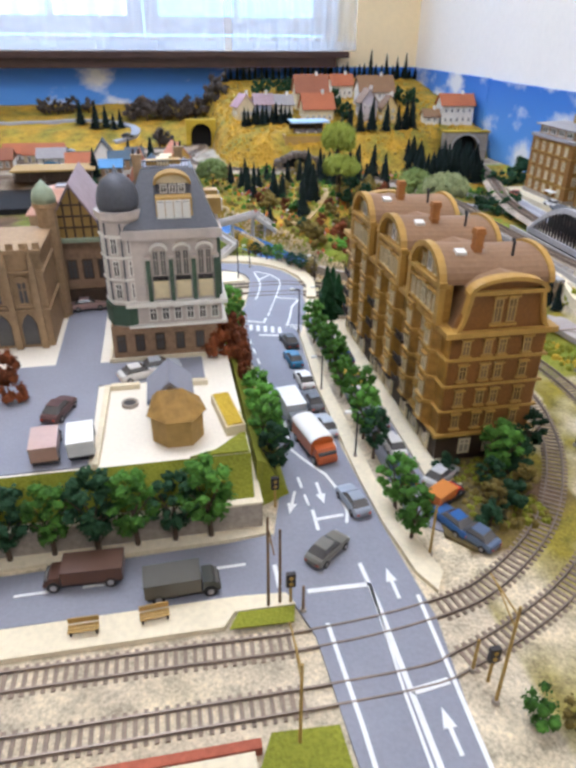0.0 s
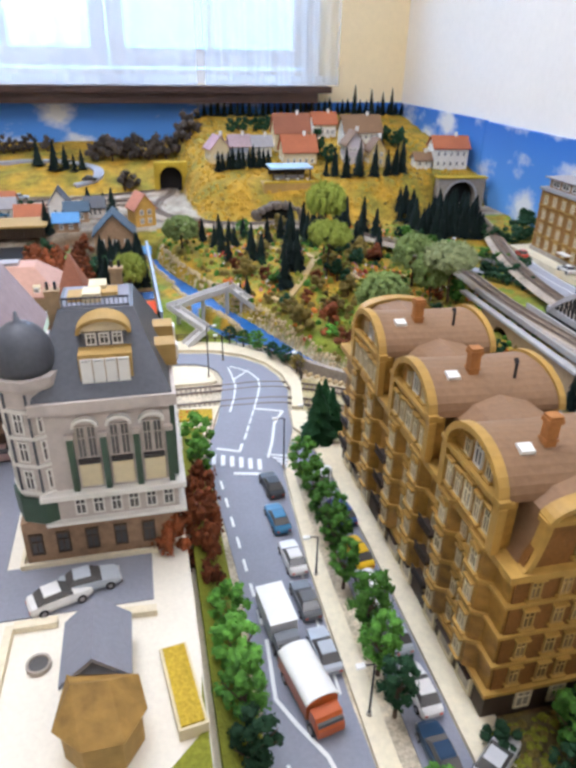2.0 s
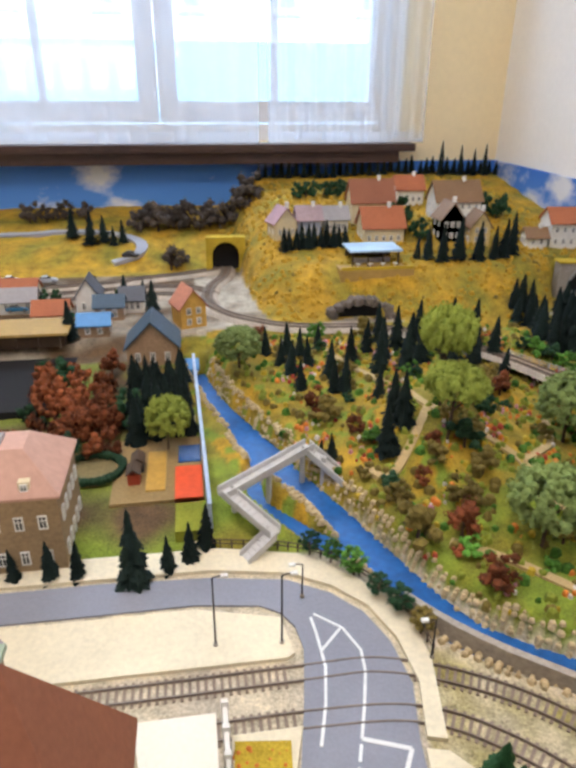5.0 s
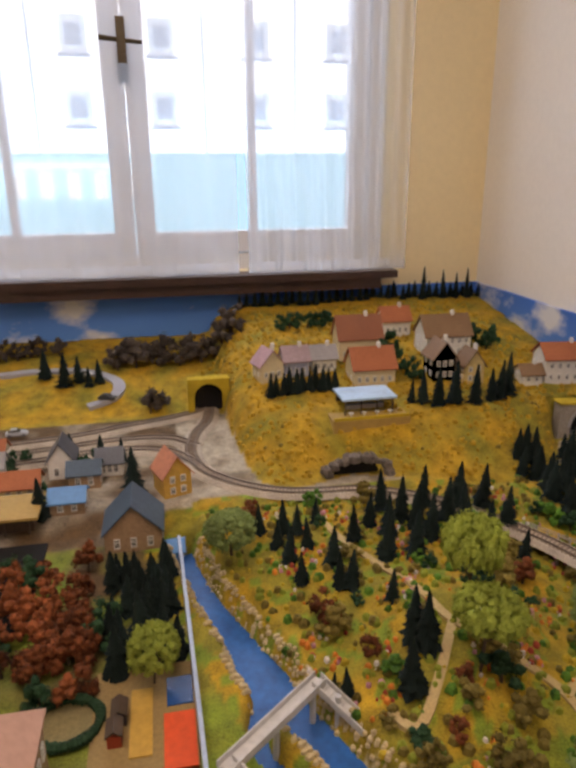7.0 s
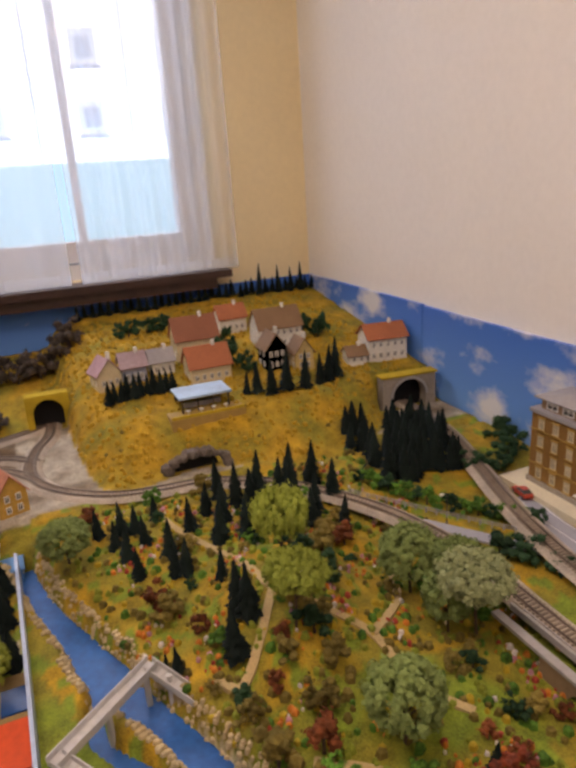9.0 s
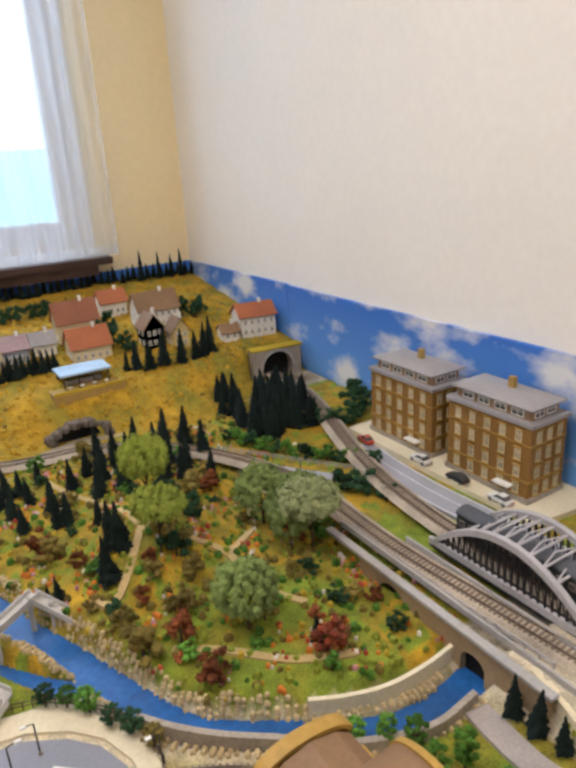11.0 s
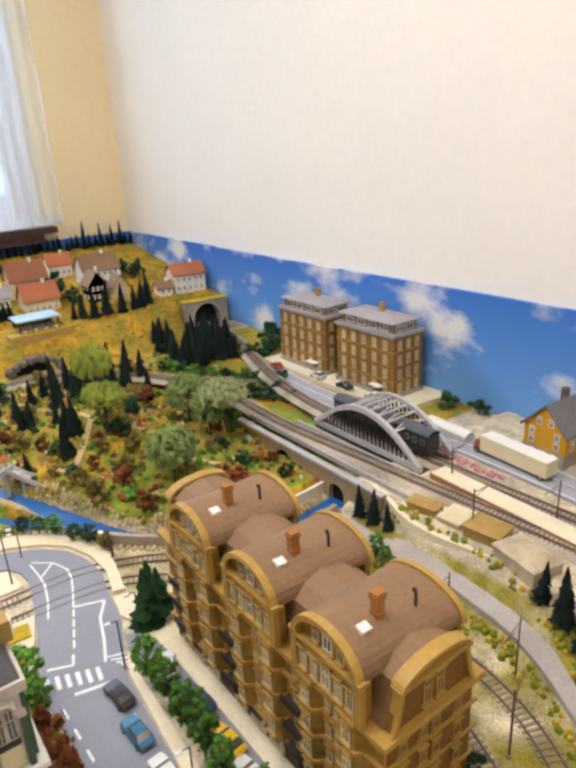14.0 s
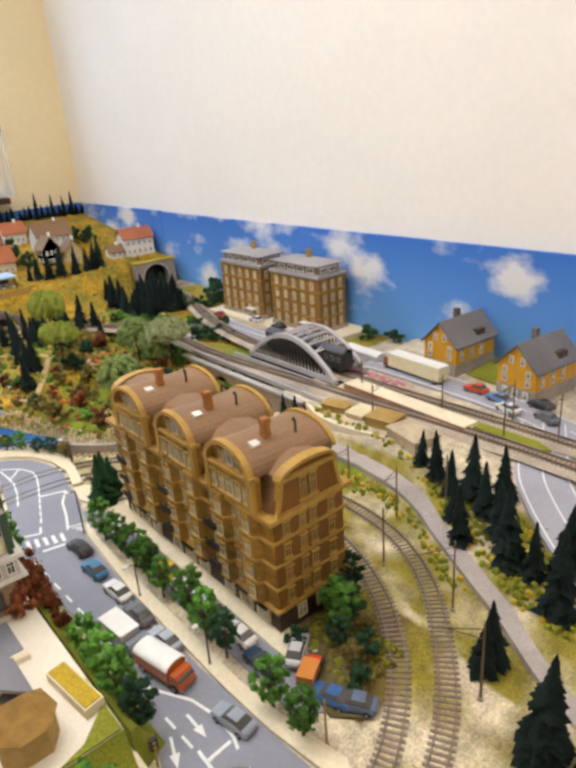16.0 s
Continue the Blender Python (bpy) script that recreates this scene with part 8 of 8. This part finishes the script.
def lorry(x, y, rz, cab, load, label, z=0.001, L=0.062, H=0.030, W=0.0138, arched=False, roof=None):
    th = thing("lorry", label, "truck", x, y, z, rz, "model lorries")
    part("chassis", bx(-L / 2, L / 2, -0.0105, 0.0105, 0.0045, 0.0075), iron, th)
    bm = bmesh.new()
    hull(bm, [(L / 2 - 0.013, W * 0.92, 0.0045, H * 0.72, 0.001), (L / 2 - 0.004, W * 0.92, 0.0045, H * 0.70, 0.001), (L / 2 + 0.002, W * 0.88, 0.0045, H * 0.40, 0.001)])
    c = part("cab", bm, paint(cab), th)
    part("windscreen", bx(L / 2 - 0.0045, L / 2 + 0.0006, -W * 0.78, W * 0.78, H * 0.42, H * 0.60), glass_dark, c)
    b = part("box_body", bx(-L / 2 - 0.002, L / 2 - 0.0145, -W, W, 0.0078, H * (0.8 if arched else 1.0)), paint(load), th)
    if arched:
        bm = bmesh.new()
        vault(bm, W + 0.0006, H * 0.24, H * 0.8, L - 0.0115, thick=0.0015)
        r = part("canvas_top", bm, roof or frame_white, b, "white rounded canvas top")
        r.matrix_local = pose(-L / 2 - 0.0025, 0, 0)
        bm = bmesh.new()
        arch_face(bm, W, H * 0.22, H * 0.8, -L / 2 - 0.002, thick=0.0008)
        part("tail_flap", bm, paint(load), b)
        bm = bmesh.new()
        arch_face(bm, W, H * 0.22, H * 0.8, L / 2 - 0.0155, thick=0.0008)
        part("front_flap", bm, paint(load), b)
    else:
        part("roof_sheet", bx(-L / 2 - 0.0025, L / 2 - 0.0142, -W - 0.0005, W + 0.0005, H, H + 0.0012), roof or frame_white, b)
    wheels(th, (-L / 2 + 0.009, L / 2 - 0.007), W - 0.0018, 0.0055, 0.0036)
    return th


BLACK, BLUE, WHITE, GREY, SILVER = (0.03, 0.032, 0.035), (0.03, 0.16, 0.30), (0.72, 0.70, 0.66), (0.13, 0.135, 0.14), (0.42, 0.45, 0.48)
car(0.2285, 0.718, 97, BLACK, "black model car parked at the kerb")
car(0.223, 0.656, 95, BLUE, "blue model car parked at the kerb")
car(0.2255, 0.592, 94, WHITE, "white model car parked at the kerb")
car(0.2245, 0.534, 94, GREY, "dark grey model car parked at the kerb")
car(0.2265, 0.474, 94, SILVER, "silver model car parked beside the lorry")
car(0.221, 0.331, 100, (0.30, 0.33, 0.38), "silver-grey model car driving down the street", group="driving model cars")
car(0.178, 0.268, 40, (0.17, 0.16, 0.13), "dark bronze model car turning at the junction", group="driving model cars")
lorry(0.193, 0.508, -84, (0.22, 0.24, 0.26), (0.55, 0.58, 0.60), "grey model van lorry with a pale box body", L=0.060, H=0.026, W=0.0125)
lorry(0.204, 0.433, -78, (0.45, 0.10, 0.02), (0.50, 0.12, 0.02), "orange model lorry with a white rounded roof", L=0.066, H=0.030, arched=True)
lorry(-0.040, 0.275, 178, (0.08, 0.035, 0.02), (0.10, 0.045, 0.025), "dark red-brown model bus on the side street", L=0.064, H=0.021, W=0.012, roof=paint((0.11, 0.06, 0.04)))
lorry(0.044, 0.247, 2, (0.05, 0.05, 0.04), (0.09, 0.08, 0.06), "dark olive model lorry on the side street", L=0.060, H=0.022, W=0.012, roof=paint((0.08, 0.075, 0.06)))
car(0.294, 0.585, 96, (0.75, 0.48, 0.01), "bright yellow model car in the parking lane")
car(0.297, 0.652, 98, (0.03, 0.06, 0.20), "navy blue model car in the parking lane")
car(0.292, 0.535, 95, WHITE, "white model car in the parking lane")
car(0.294, 0.480, 92, SILVER, "silver model car in the parking lane")
car(0.294, 0.42, 92, WHITE, "white model van in the parking lane")
car(0.287, 0.368, 92, (0.02, 0.05, 0.10), "dark blue model car in the parking lane")
car(0.293, 0.72, 70, WHITE, "white model car turning out of the lane")
car(0.325, 0.352, 35, (0.5, 0.5, 0.5), "silver model car beside the apartment house", z=0.003)
lorry(0.318, 0.322, 30, (0.55, 0.04, 0.02), (0.60, 0.16, 0.03), "red and orange model van beside the garden", z=0.0, L=0.040, H=0.018, W=0.009, roof=paint((0.58, 0.22, 0.05)))
car(0.310, 0.285, 110, (0.04, 0.12, 0.32), "blue model car in the garden yard", z=0.0)
car(0.322, 0.262, 120, (0.10, 0.14, 0.22), "blue-grey model car in the garden yard", z=0.0)
car(0.012, 0.512, 20, WHITE, "white model car in the courtyard", z=PZ + 0.001)
car(0.035, 0.525, 10, SILVER, "silver model car in the courtyard", z=PZ + 0.001)
lorry(-0.041, 0.378, 95, (0.6, 0.6, 0.6), (0.70, 0.70, 0.68), "white model van parked on the square", z=PZ + 0.001, L=0.05, H=0.022, W=0.012)
lorry(-0.073, 0.375, 94, (0.35, 0.22, 0.18), (0.42, 0.26, 0.20), "dusty pink model van parked on the square", z=PZ + 0.001, L=0.05, H=0.022, W=0.012, roof=paint((0.50, 0.34, 0.28)))
car(-0.070, 0.445, 70, (0.10, 0.05, 0.045), "dark maroon model car on the square", z=PZ + 0.001)
car(-0.062, 0.735, 5, (0.45, 0.30, 0.26), "pale pink model car before the timber hall", z=PZ + 0.0015)
lorry(0.958, 0.70, 86, (0.35, 0.10, 0.03), (0.74, 0.66, 0.42), "long cream model trailer lorry on the station road", z=land(0.958, 0.70) + 0.003, L=0.15, H=0.036, W=0.0145)
lorry(0.982, 0.868, 86, (0.4, 0.4, 0.42), (0.50, 0.50, 0.52), "silver-grey model tank lorry on the station road", z=land(0.98, 0.868) + 0.003, L=0.12, H=0.030, W=0.014, arched=True)
for x, y, rz, c, lab in ((0.962, 0.555, 90, (0.55, 0.07, 0.02), "red model car near the yellow houses"), (0.952, 0.500, 80, (0.12, 0.25, 0.50), "blue model car near the yellow houses"), (0.925, 0.465, 75, WHITE, "white model car near the yellow houses"), (0.975, 0.43, 85, BLACK, "black model car near the yellow houses"), (0.94, 0.40, 70, GREY, "grey model car near the yellow houses"), (1.00, 1.46, 80, (0.5, 0.06, 0.03), "red model car at the hotel"), (1.012, 1.30, 88, WHITE, "white model car at the hotel"), (1.012, 1.20, 88, BLACK, "black model car at the hotel"), (1.012, 1.10, 88, WHITE, "white model car at the hotel entrance")):
    car(x, y, rz, c, lab, z=max(land(x, y) + 0.0035, 0.0445 if y > 1.02 and x > 1.004 else 0))
for x, y, rz, c in ((-0.12, 2.47, 10, WHITE), (-0.05, 2.36, -20, BLACK), (-0.25, 2.21, 5, SILVER), (-0.34, 2.22, 0, WHITE), (-0.20, 1.96, 10, WHITE), (-0.27, 1.98, 0, BLUE)):
    car(x, y, rz, c, "small model car on the far western road", z=land(x, y) + 0.004)
coach = thing("railway_coach", "dark steam-era railway coach on the steel bridge", "train", 0.866, 0.925, 0.0615, 90)
part("body", bx(-0.125, 0.125, -0.0155, 0.0155, 0.008, 0.044), M("dark_green_coach", (0.025, 0.03, 0.03), 0.5), coach)
bm = bmesh.new()
vault(bm, 0.0165, 0.008, 0.044, 0.254, thick=0.002)
o = part("roof", bm, slate, coach)
o.matrix_local = pose(-0.127, 0, 0)
for k in range(13):
    for sy, r in ((-1, 0), (1, 180)):
        window(coach, -0.114 + 0.019 * k, sy * 0.0157, 0.025, r, 0.011, 0.011, bars=False, frame_m=stone_dark)
wheels(coach, (-0.105, -0.085, 0.085, 0.105), 0.0085, 0.0055, 0.002)
part("window_band", bx(-0.03, -0.014, -0.0162, -0.0156, 0.02, 0.034), M("cyan_sign", (0.10, 0.45, 0.62), 0.4), coach, "small cyan panel")

# far western hill road
bm = bmesh.new()
hp = grounded([(-0.7, 2.50), (-0.25, 2.52), (-0.10, 2.50), (-0.03, 2.44), (-0.03, 2.38), (-0.10, 2.345)], 0.012)
ribbon(bm, hp, -0.016, 0.016, -0.01, 0.004)
tagged(part("road", bm, road_grey), "pale grey hill road on the western slope", "road", kind="structure")


# ---- masts, lamps, fences ----
def mast(x, y, h, material, label, arm=0.0, rz=0.0, lantern=False, z=None, r=0.0014):
    th = thing("catenary_mast" if not lantern else "street_lamp", label, "mast" if not lantern else "lamp", x, y, (land(x, y) if z is None else z) - 0.001, rz, "railway masts" if not lantern else "street lamps")
    bm = bmesh.new()
    tube(bm, (0, 0, 0), (0, 0, h), r, r * 0.75, 8)
    part("pole", bm, material, th)
    bm = bmesh.new()
    tube(bm, (0, 0, 0), (0, 0, 0.004), r * 2.2, r * 2.0, 8)
    part("foot", bm, stone_mat, th)
    if arm:
        bm = bmesh.new()
        tube(bm, (0, 0, h * 0.92), (arm, 0, h * 0.90), r * 0.5, n=6)
        tube(bm, (0, 0, h * 0.80), (arm * 0.7, 0, h * 0.90), r * 0.4, n=6)
        part("arm", bm, material, th)
    if lantern:
        bm = bmesh.new()
        tube(bm, (0, 0, h), (0.010, 0, h + 0.002), r * 0.6, n=6)
        part("arm", bm, material, th)
        part("lantern", bx(0.008, 0.015, -0.002, 0.002, h, h + 0.0025), frame_white, th)
    return th


for x, y, h, m, arm, rz in ((0.621, 0.56, 0.075, pole_mat, 0.05, 180), (0.603, 0.445, 0.09, pole_mat, 0.05, 190), (0.511, 0.389, 0.09, pole_mat, 0.04, 20), (0.560, 0.62, 0.075, pole_mat, 0.05, 180), (0.60, 0.66, 0.07, pole_mat, 0.05, 200), (0.505, 0.275, 0.10, pole_mat, 0.05, 150), (0.42, 0.18, 0.10, pole_mat, 0.05, 130), (0.114, 0.216, 0.10, pole_mat, 0.03, 270), (0.124, 0.217, 0.085, pole_mat, 0.0, 0), (0.142, 0.207, 0.03, pole_mat, 0.0, 0), (0.116, 0.095, 0.085, pole_yellow, 0.04, 90), (0.263, 0.100, 0.10, pole_yellow, 0.04, 90), (0.272, 0.250, 0.06, pole_yellow, 0.0, 0), (0.258, 0.128, 0.035, pole_yellow, 0.0, 0), (0.745, 0.62, 0.07, pole_mat, 0.05, 0), (0.85, 0.55, 0.075, pole_mat, 0.04, 180), (0.90, 0.44, 0.08, pole_mat, 0.05, 180), (0.905, 0.36, 0.08, pole_mat, 0.05, 180), (0.84, 0.42, 0.075, pole_mat, 0.04, 0), (0.66, 0.40, 0.08, pole_mat, 0, 0), (0.845, 0.74, 0.06, pole_mat, 0.03, 0)):
    mast(x, y, h, m, "slim brown railway mast beside the track", arm, rz)
for x, y, h in ((0.252, 0.757, 0.072), (0.121, 1.030, 0.088), (0.187, 1.024, 0.088), (0.218, 1.085, 0.045), (0.244, 0.567, 0.05), (0.246, 0.41, 0.06), (0.300, 0.82, 0.05), (0.33, 0.985, 0.05), (0.82, 1.45, 0.06)):
    mast(x, y, h, iron, "slender grey street lamp on the pavement", 0, 180 if x > 0.2 else 0, True, r=0.0011, z=None if x > 0.5 else 0.003)
# traffic signal at the crossing
for x, y, z in ((0.133, 0.216, 0.0), (0.266, 0.118, 0.0), (0.142, 0.345, 0.0)):
    th = thing("crossing_signal", "yellow and black level crossing signal", "signal", x, y, z)
    bm = bmesh.new()
    tube(bm, (0, 0, -0.002), (0, 0, 0.030), 0.0012)
    part("post", bm, pole_yellow, th)
    hd = part("head", bx(-0.004, 0.004, -0.002, 0.002, 0.022, 0.036), iron, th)
    for dz in (0.026, 0.032):
        bm = bmesh.new()
        tube(bm, (0, -0.002, dz), (0, -0.0028, dz), 0.0018, n=8)
        part("lens", bm, pole_yellow, hd)


def fence(pts, step, h, label, material=iron):
    th = thing("fence", label, "fence", kind="")
    path = smooth_path(pts, step)
    for i, p in enumerate(path):
        bm = bmesh.new()
        box(bm, p.x - 0.0009, p.x + 0.0009, p.y - 0.0009, p.y + 0.0009, p.z - 0.001, p.z + h)
        part("post", bm, material, th)
    for z in (0.5, 0.95):
        bm = bmesh.new()
        ribbon(bm, path, -0.0005, 0.0005, h * z - 0.0006, h * z + 0.0006)
        part("rail", bm, material, th)
    return th


fence([(0.120, 1.182, 0.0035), (0.225, 1.158, 0.0035), (0.288, 1.107, 0.0035), (0.327, 1.047, 0.0035), (0.333, 0.99, 0.0035)], 0.014, 0.012, "dark fence along the bend above the river", timber)
fence([(0.745, 1.18, 0.052), (0.745, 1.0, 0.052), (0.752, 0.80, 0.052)], 0.02, 0.009, "low grey fence on the viaduct", steel_grey)
fence([(0.706, 1.60, 0.05), (0.769, 1.505, 0.05), (0.824, 1.425, 0.05), (0.88, 1.345, 0.05)], 0.02, 0.010, "pale fence along the park road", slate_light)
# benches on the platform
for x, y, rz in ((-0.036, 0.215, 0), (0.02, 0.218, 5), (-0.15, 0.216, 0)):
    th = thing("bench", "small tan wooden bench on the platform", "bench", x, y, 0.0035, rz, "platform benches")
    for k in range(3):
        part("slat", bx(-0.012, 0.012, -0.004 + 0.003 * k, -0.002 + 0.003 * k, 0.005, 0.006), wood_board, th)
    part("backrest", bx(-0.012, 0.012, 0.0045, 0.0055, 0.007, 0.012), wood_board, th)
    for sx in (-0.010, 0.010):
        part("leg", bx(sx - 0.0008, sx + 0.0008, -0.003, 0.005, 0, 0.005), iron, th)
# red-brown platform edge beyond the second track
bm = bmesh.new()
box(bm, -1.3, 0.09, 0.094, 0.101, -0.004, 0.007)
tagged(part("platform_edge", bm, M("red_brick_edge", (0.38, 0.10, 0.05), 0.8, var=0.3, scale=200)), "red brick platform edge beside the track", "edge", kind="structure")
slab("pavement", [(-1.3, -0.2), (0.08, -0.2), (0.085, 0.093), (-1.3, 0.093)], -0.003, 0.006, pavement_mat, "cream near platform beside the track")
def yard_patch(name, x0, x1, y0, y1, lift, material, label, category):
    base = max(land(x, y) for x in (x0, x1) for y in (y0, y1))
    slab(name, [(x0, y0), (x1, y0), (x1, y1), (x0, y1)], base - 0.015, base + lift, material, label, category)


# no hole: a flat slab coloured black for the dark space by the shed
yard_patch("pit", -0.55, -0.112, 1.52, 1.742, 0.0015, bpy.data.materials["painted_dark"], "flat black slab painted as the dark opening before the goods shed", "pit")
yard_patch("yard", -0.005, 0.118, 1.262, 1.425, 0.0008, M("sandy_yard", (0.29, 0.19, 0.07), 0.9, var=0.2, scale=200), "sandy yard behind the pale blue wall", "yard")
yard_patch("play_mat", 0.079, 0.116, 1.262, 1.340, 0.004, M("red_orange_felt", (0.75, 0.09, 0.02), 0.8, var=0.15), "bright red-orange mat in the yard", "mat")
yard_patch("patio", 0.040, 0.066, 1.285, 1.385, 0.003, M("ochre_paving", (0.52, 0.30, 0.05), 0.8, var=0.2), "ochre paved strip in the yard", "patio")
yard_patch("pool", 0.083, 0.115, 1.352, 1.398, 0.003, M("dark_blue_pool", (0.01, 0.06, 0.20), 0.25, var=0.2), "small dark blue pool in the yard", "pool")
yard_patch("verge", 0.080, 0.114, 1.195, 1.255, 0.003, grass_mat, "green lawn in front of the red mat", "grass")
for x, y, c, lab in ((0.024, 1.315, (0.35, 0.05, 0.02), "small red stall in the yard"), (0.028, 1.345, (0.03, 0.03, 0.04), "small black stall in the yard")):
    st = thing("stall", lab, "stall", x, y, land(x, y))
    part("wall", bx(-0.008, 0.008, -0.012, 0.012, -0.004, 0.018), M("stall_paint", c, 0.6), st)
    bm = bmesh.new()
    gable(bm, -0.009, 0.009, -0.013, 0.013, 0.018, 0.025, "y", 0.001, 0.002)
    part("roof", bm, timber, st)
hedge = thing("ring_hedge", "round clipped green hedge about a pale lawn", "hedge", -0.035, 1.348, land(-0.035, 1.348))
bm = bmesh.new()
rg = random.Random(5)
for k in range(46):
    a = 2 * math.pi * k / 46
    knob(bm, (0.040 * math.cos(a), 0.036 * math.sin(a), 0.007), rg.uniform(0.006, 0.0085), rg)
part("hedge", bm, leaf_dark, hedge)
bm = bmesh.new()
lathe(bm, 0, 0, [(0.036, -0.006), (0.036, 0.0016)], 24)
part("lawn", bm, M("worn_lawn", (0.22, 0.17, 0.07), 0.9, var=0.3, scale=200), hedge)
palm = plant("bush", leaf_green, 0.285, 0.080, 0.035, "yellow-green palm-like bush at the crossing", "bush", "garden trees", 0.8)
plant("bush", leaf_olive, 0.310, 0.07, 0.03, "yellow-green bush at the crossing", "bush", "garden trees", 0.8)

# a dark stand of conifers between the western houses
rnd = random.Random(77)
for k in range(26):
    plant("fir", fir_mat, rnd.uniform(0.0, 0.10), rnd.uniform(1.42, 1.63), rnd.uniform(0.052, 0.070), "dark slender conifer in a dense stand", "fir", "western conifers", 1.25)
for x, y, h in ((0.58, 1.65, 0.09), (0.36, 1.50, 0.07), (0.44, 1.66, 0.07), (0.52, 1.64, 0.09), (0.60, 1.54, 0.08), (0.31, 1.66, 0.06), (0.27, 1.63, 0.06)):
    plant("fir", fir_mat, x, y, h, "dark green conifer in the park", "fir", "park conifers", 1.1)
for k in range(24):
    plant("bush", leaf_rust if k % 3 else leaf_dark, rnd.uniform(-0.16, 0.0), rnd.uniform(1.36, 1.66), rnd.uniform(0.045, 0.065), "dark autumn tree beside the goods shed", "bush", "rust-red grove", 0.8)
for k in range(10):
    plant("bush", leaf_dark, rnd.uniform(-0.25, 0.06), rnd.uniform(1.88, 2.06), rnd.uniform(0.035, 0.05), "dark shrub between the western tracks", "bush", "western shrubs", 0.9)
for x, y, w, d, wall, roof, lab in ((-0.18, 1.90, 0.07, 0.05, "cream_wall", "terracotta_roof", "cream cottage beside the sidings"), (-0.27, 2.00, 0.08, 0.05, "white_render", "grey_roof", "white railway building with grey roof"), (-0.38, 2.10, 0.09, 0.05, "white_render", "terracotta_roof", "white cottage beside the far track"), (-0.02, 1.98, 0.05, 0.05, "white_render", "slate_roof", "white house with dark roof by the track")):
    plain_block("cottage_row", x, y, w, d, 0.028, 0.022, bpy.data.materials[wall], bpy.data.materials[roof], lab, "house", n=3, floors=1)
# low shrubs that fill the park
rnd = random.Random(31)
made = 0
while made < 42:
    x, y = rnd.uniform(0.26, 0.76), rnd.uniform(0.96, 1.74)
    if park_weight(x, y) > 0.7 and river_dist(x, y) > 0.04 and abs(x - 0.76) > 0.03:
        plant("bush", (leaf_olive, leaf_dark, leaf_rust, leaf_olive, leaf_green)[made % 5], x, y, rnd.uniform(0.016, 0.034), "low rounded shrub in the park", "bush", "park shrubs", 1.15)
        made += 1
for x, y, h in ((0.375, 0.30, 0.04), (0.40, 0.345, 0.05), (0.345, 0.275, 0.035), (0.43, 0.40, 0.05), (0.335, 0.365, 0.03), (0.425, 0.37, 0.045), (0.452, 0.45, 0.04), (0.454, 0.52, 0.04)):
    plant("bush", leaf_dark, x, y, h, "dark green garden shrub beside the apartment house", "bush", "garden trees", 0.95, 0.001)
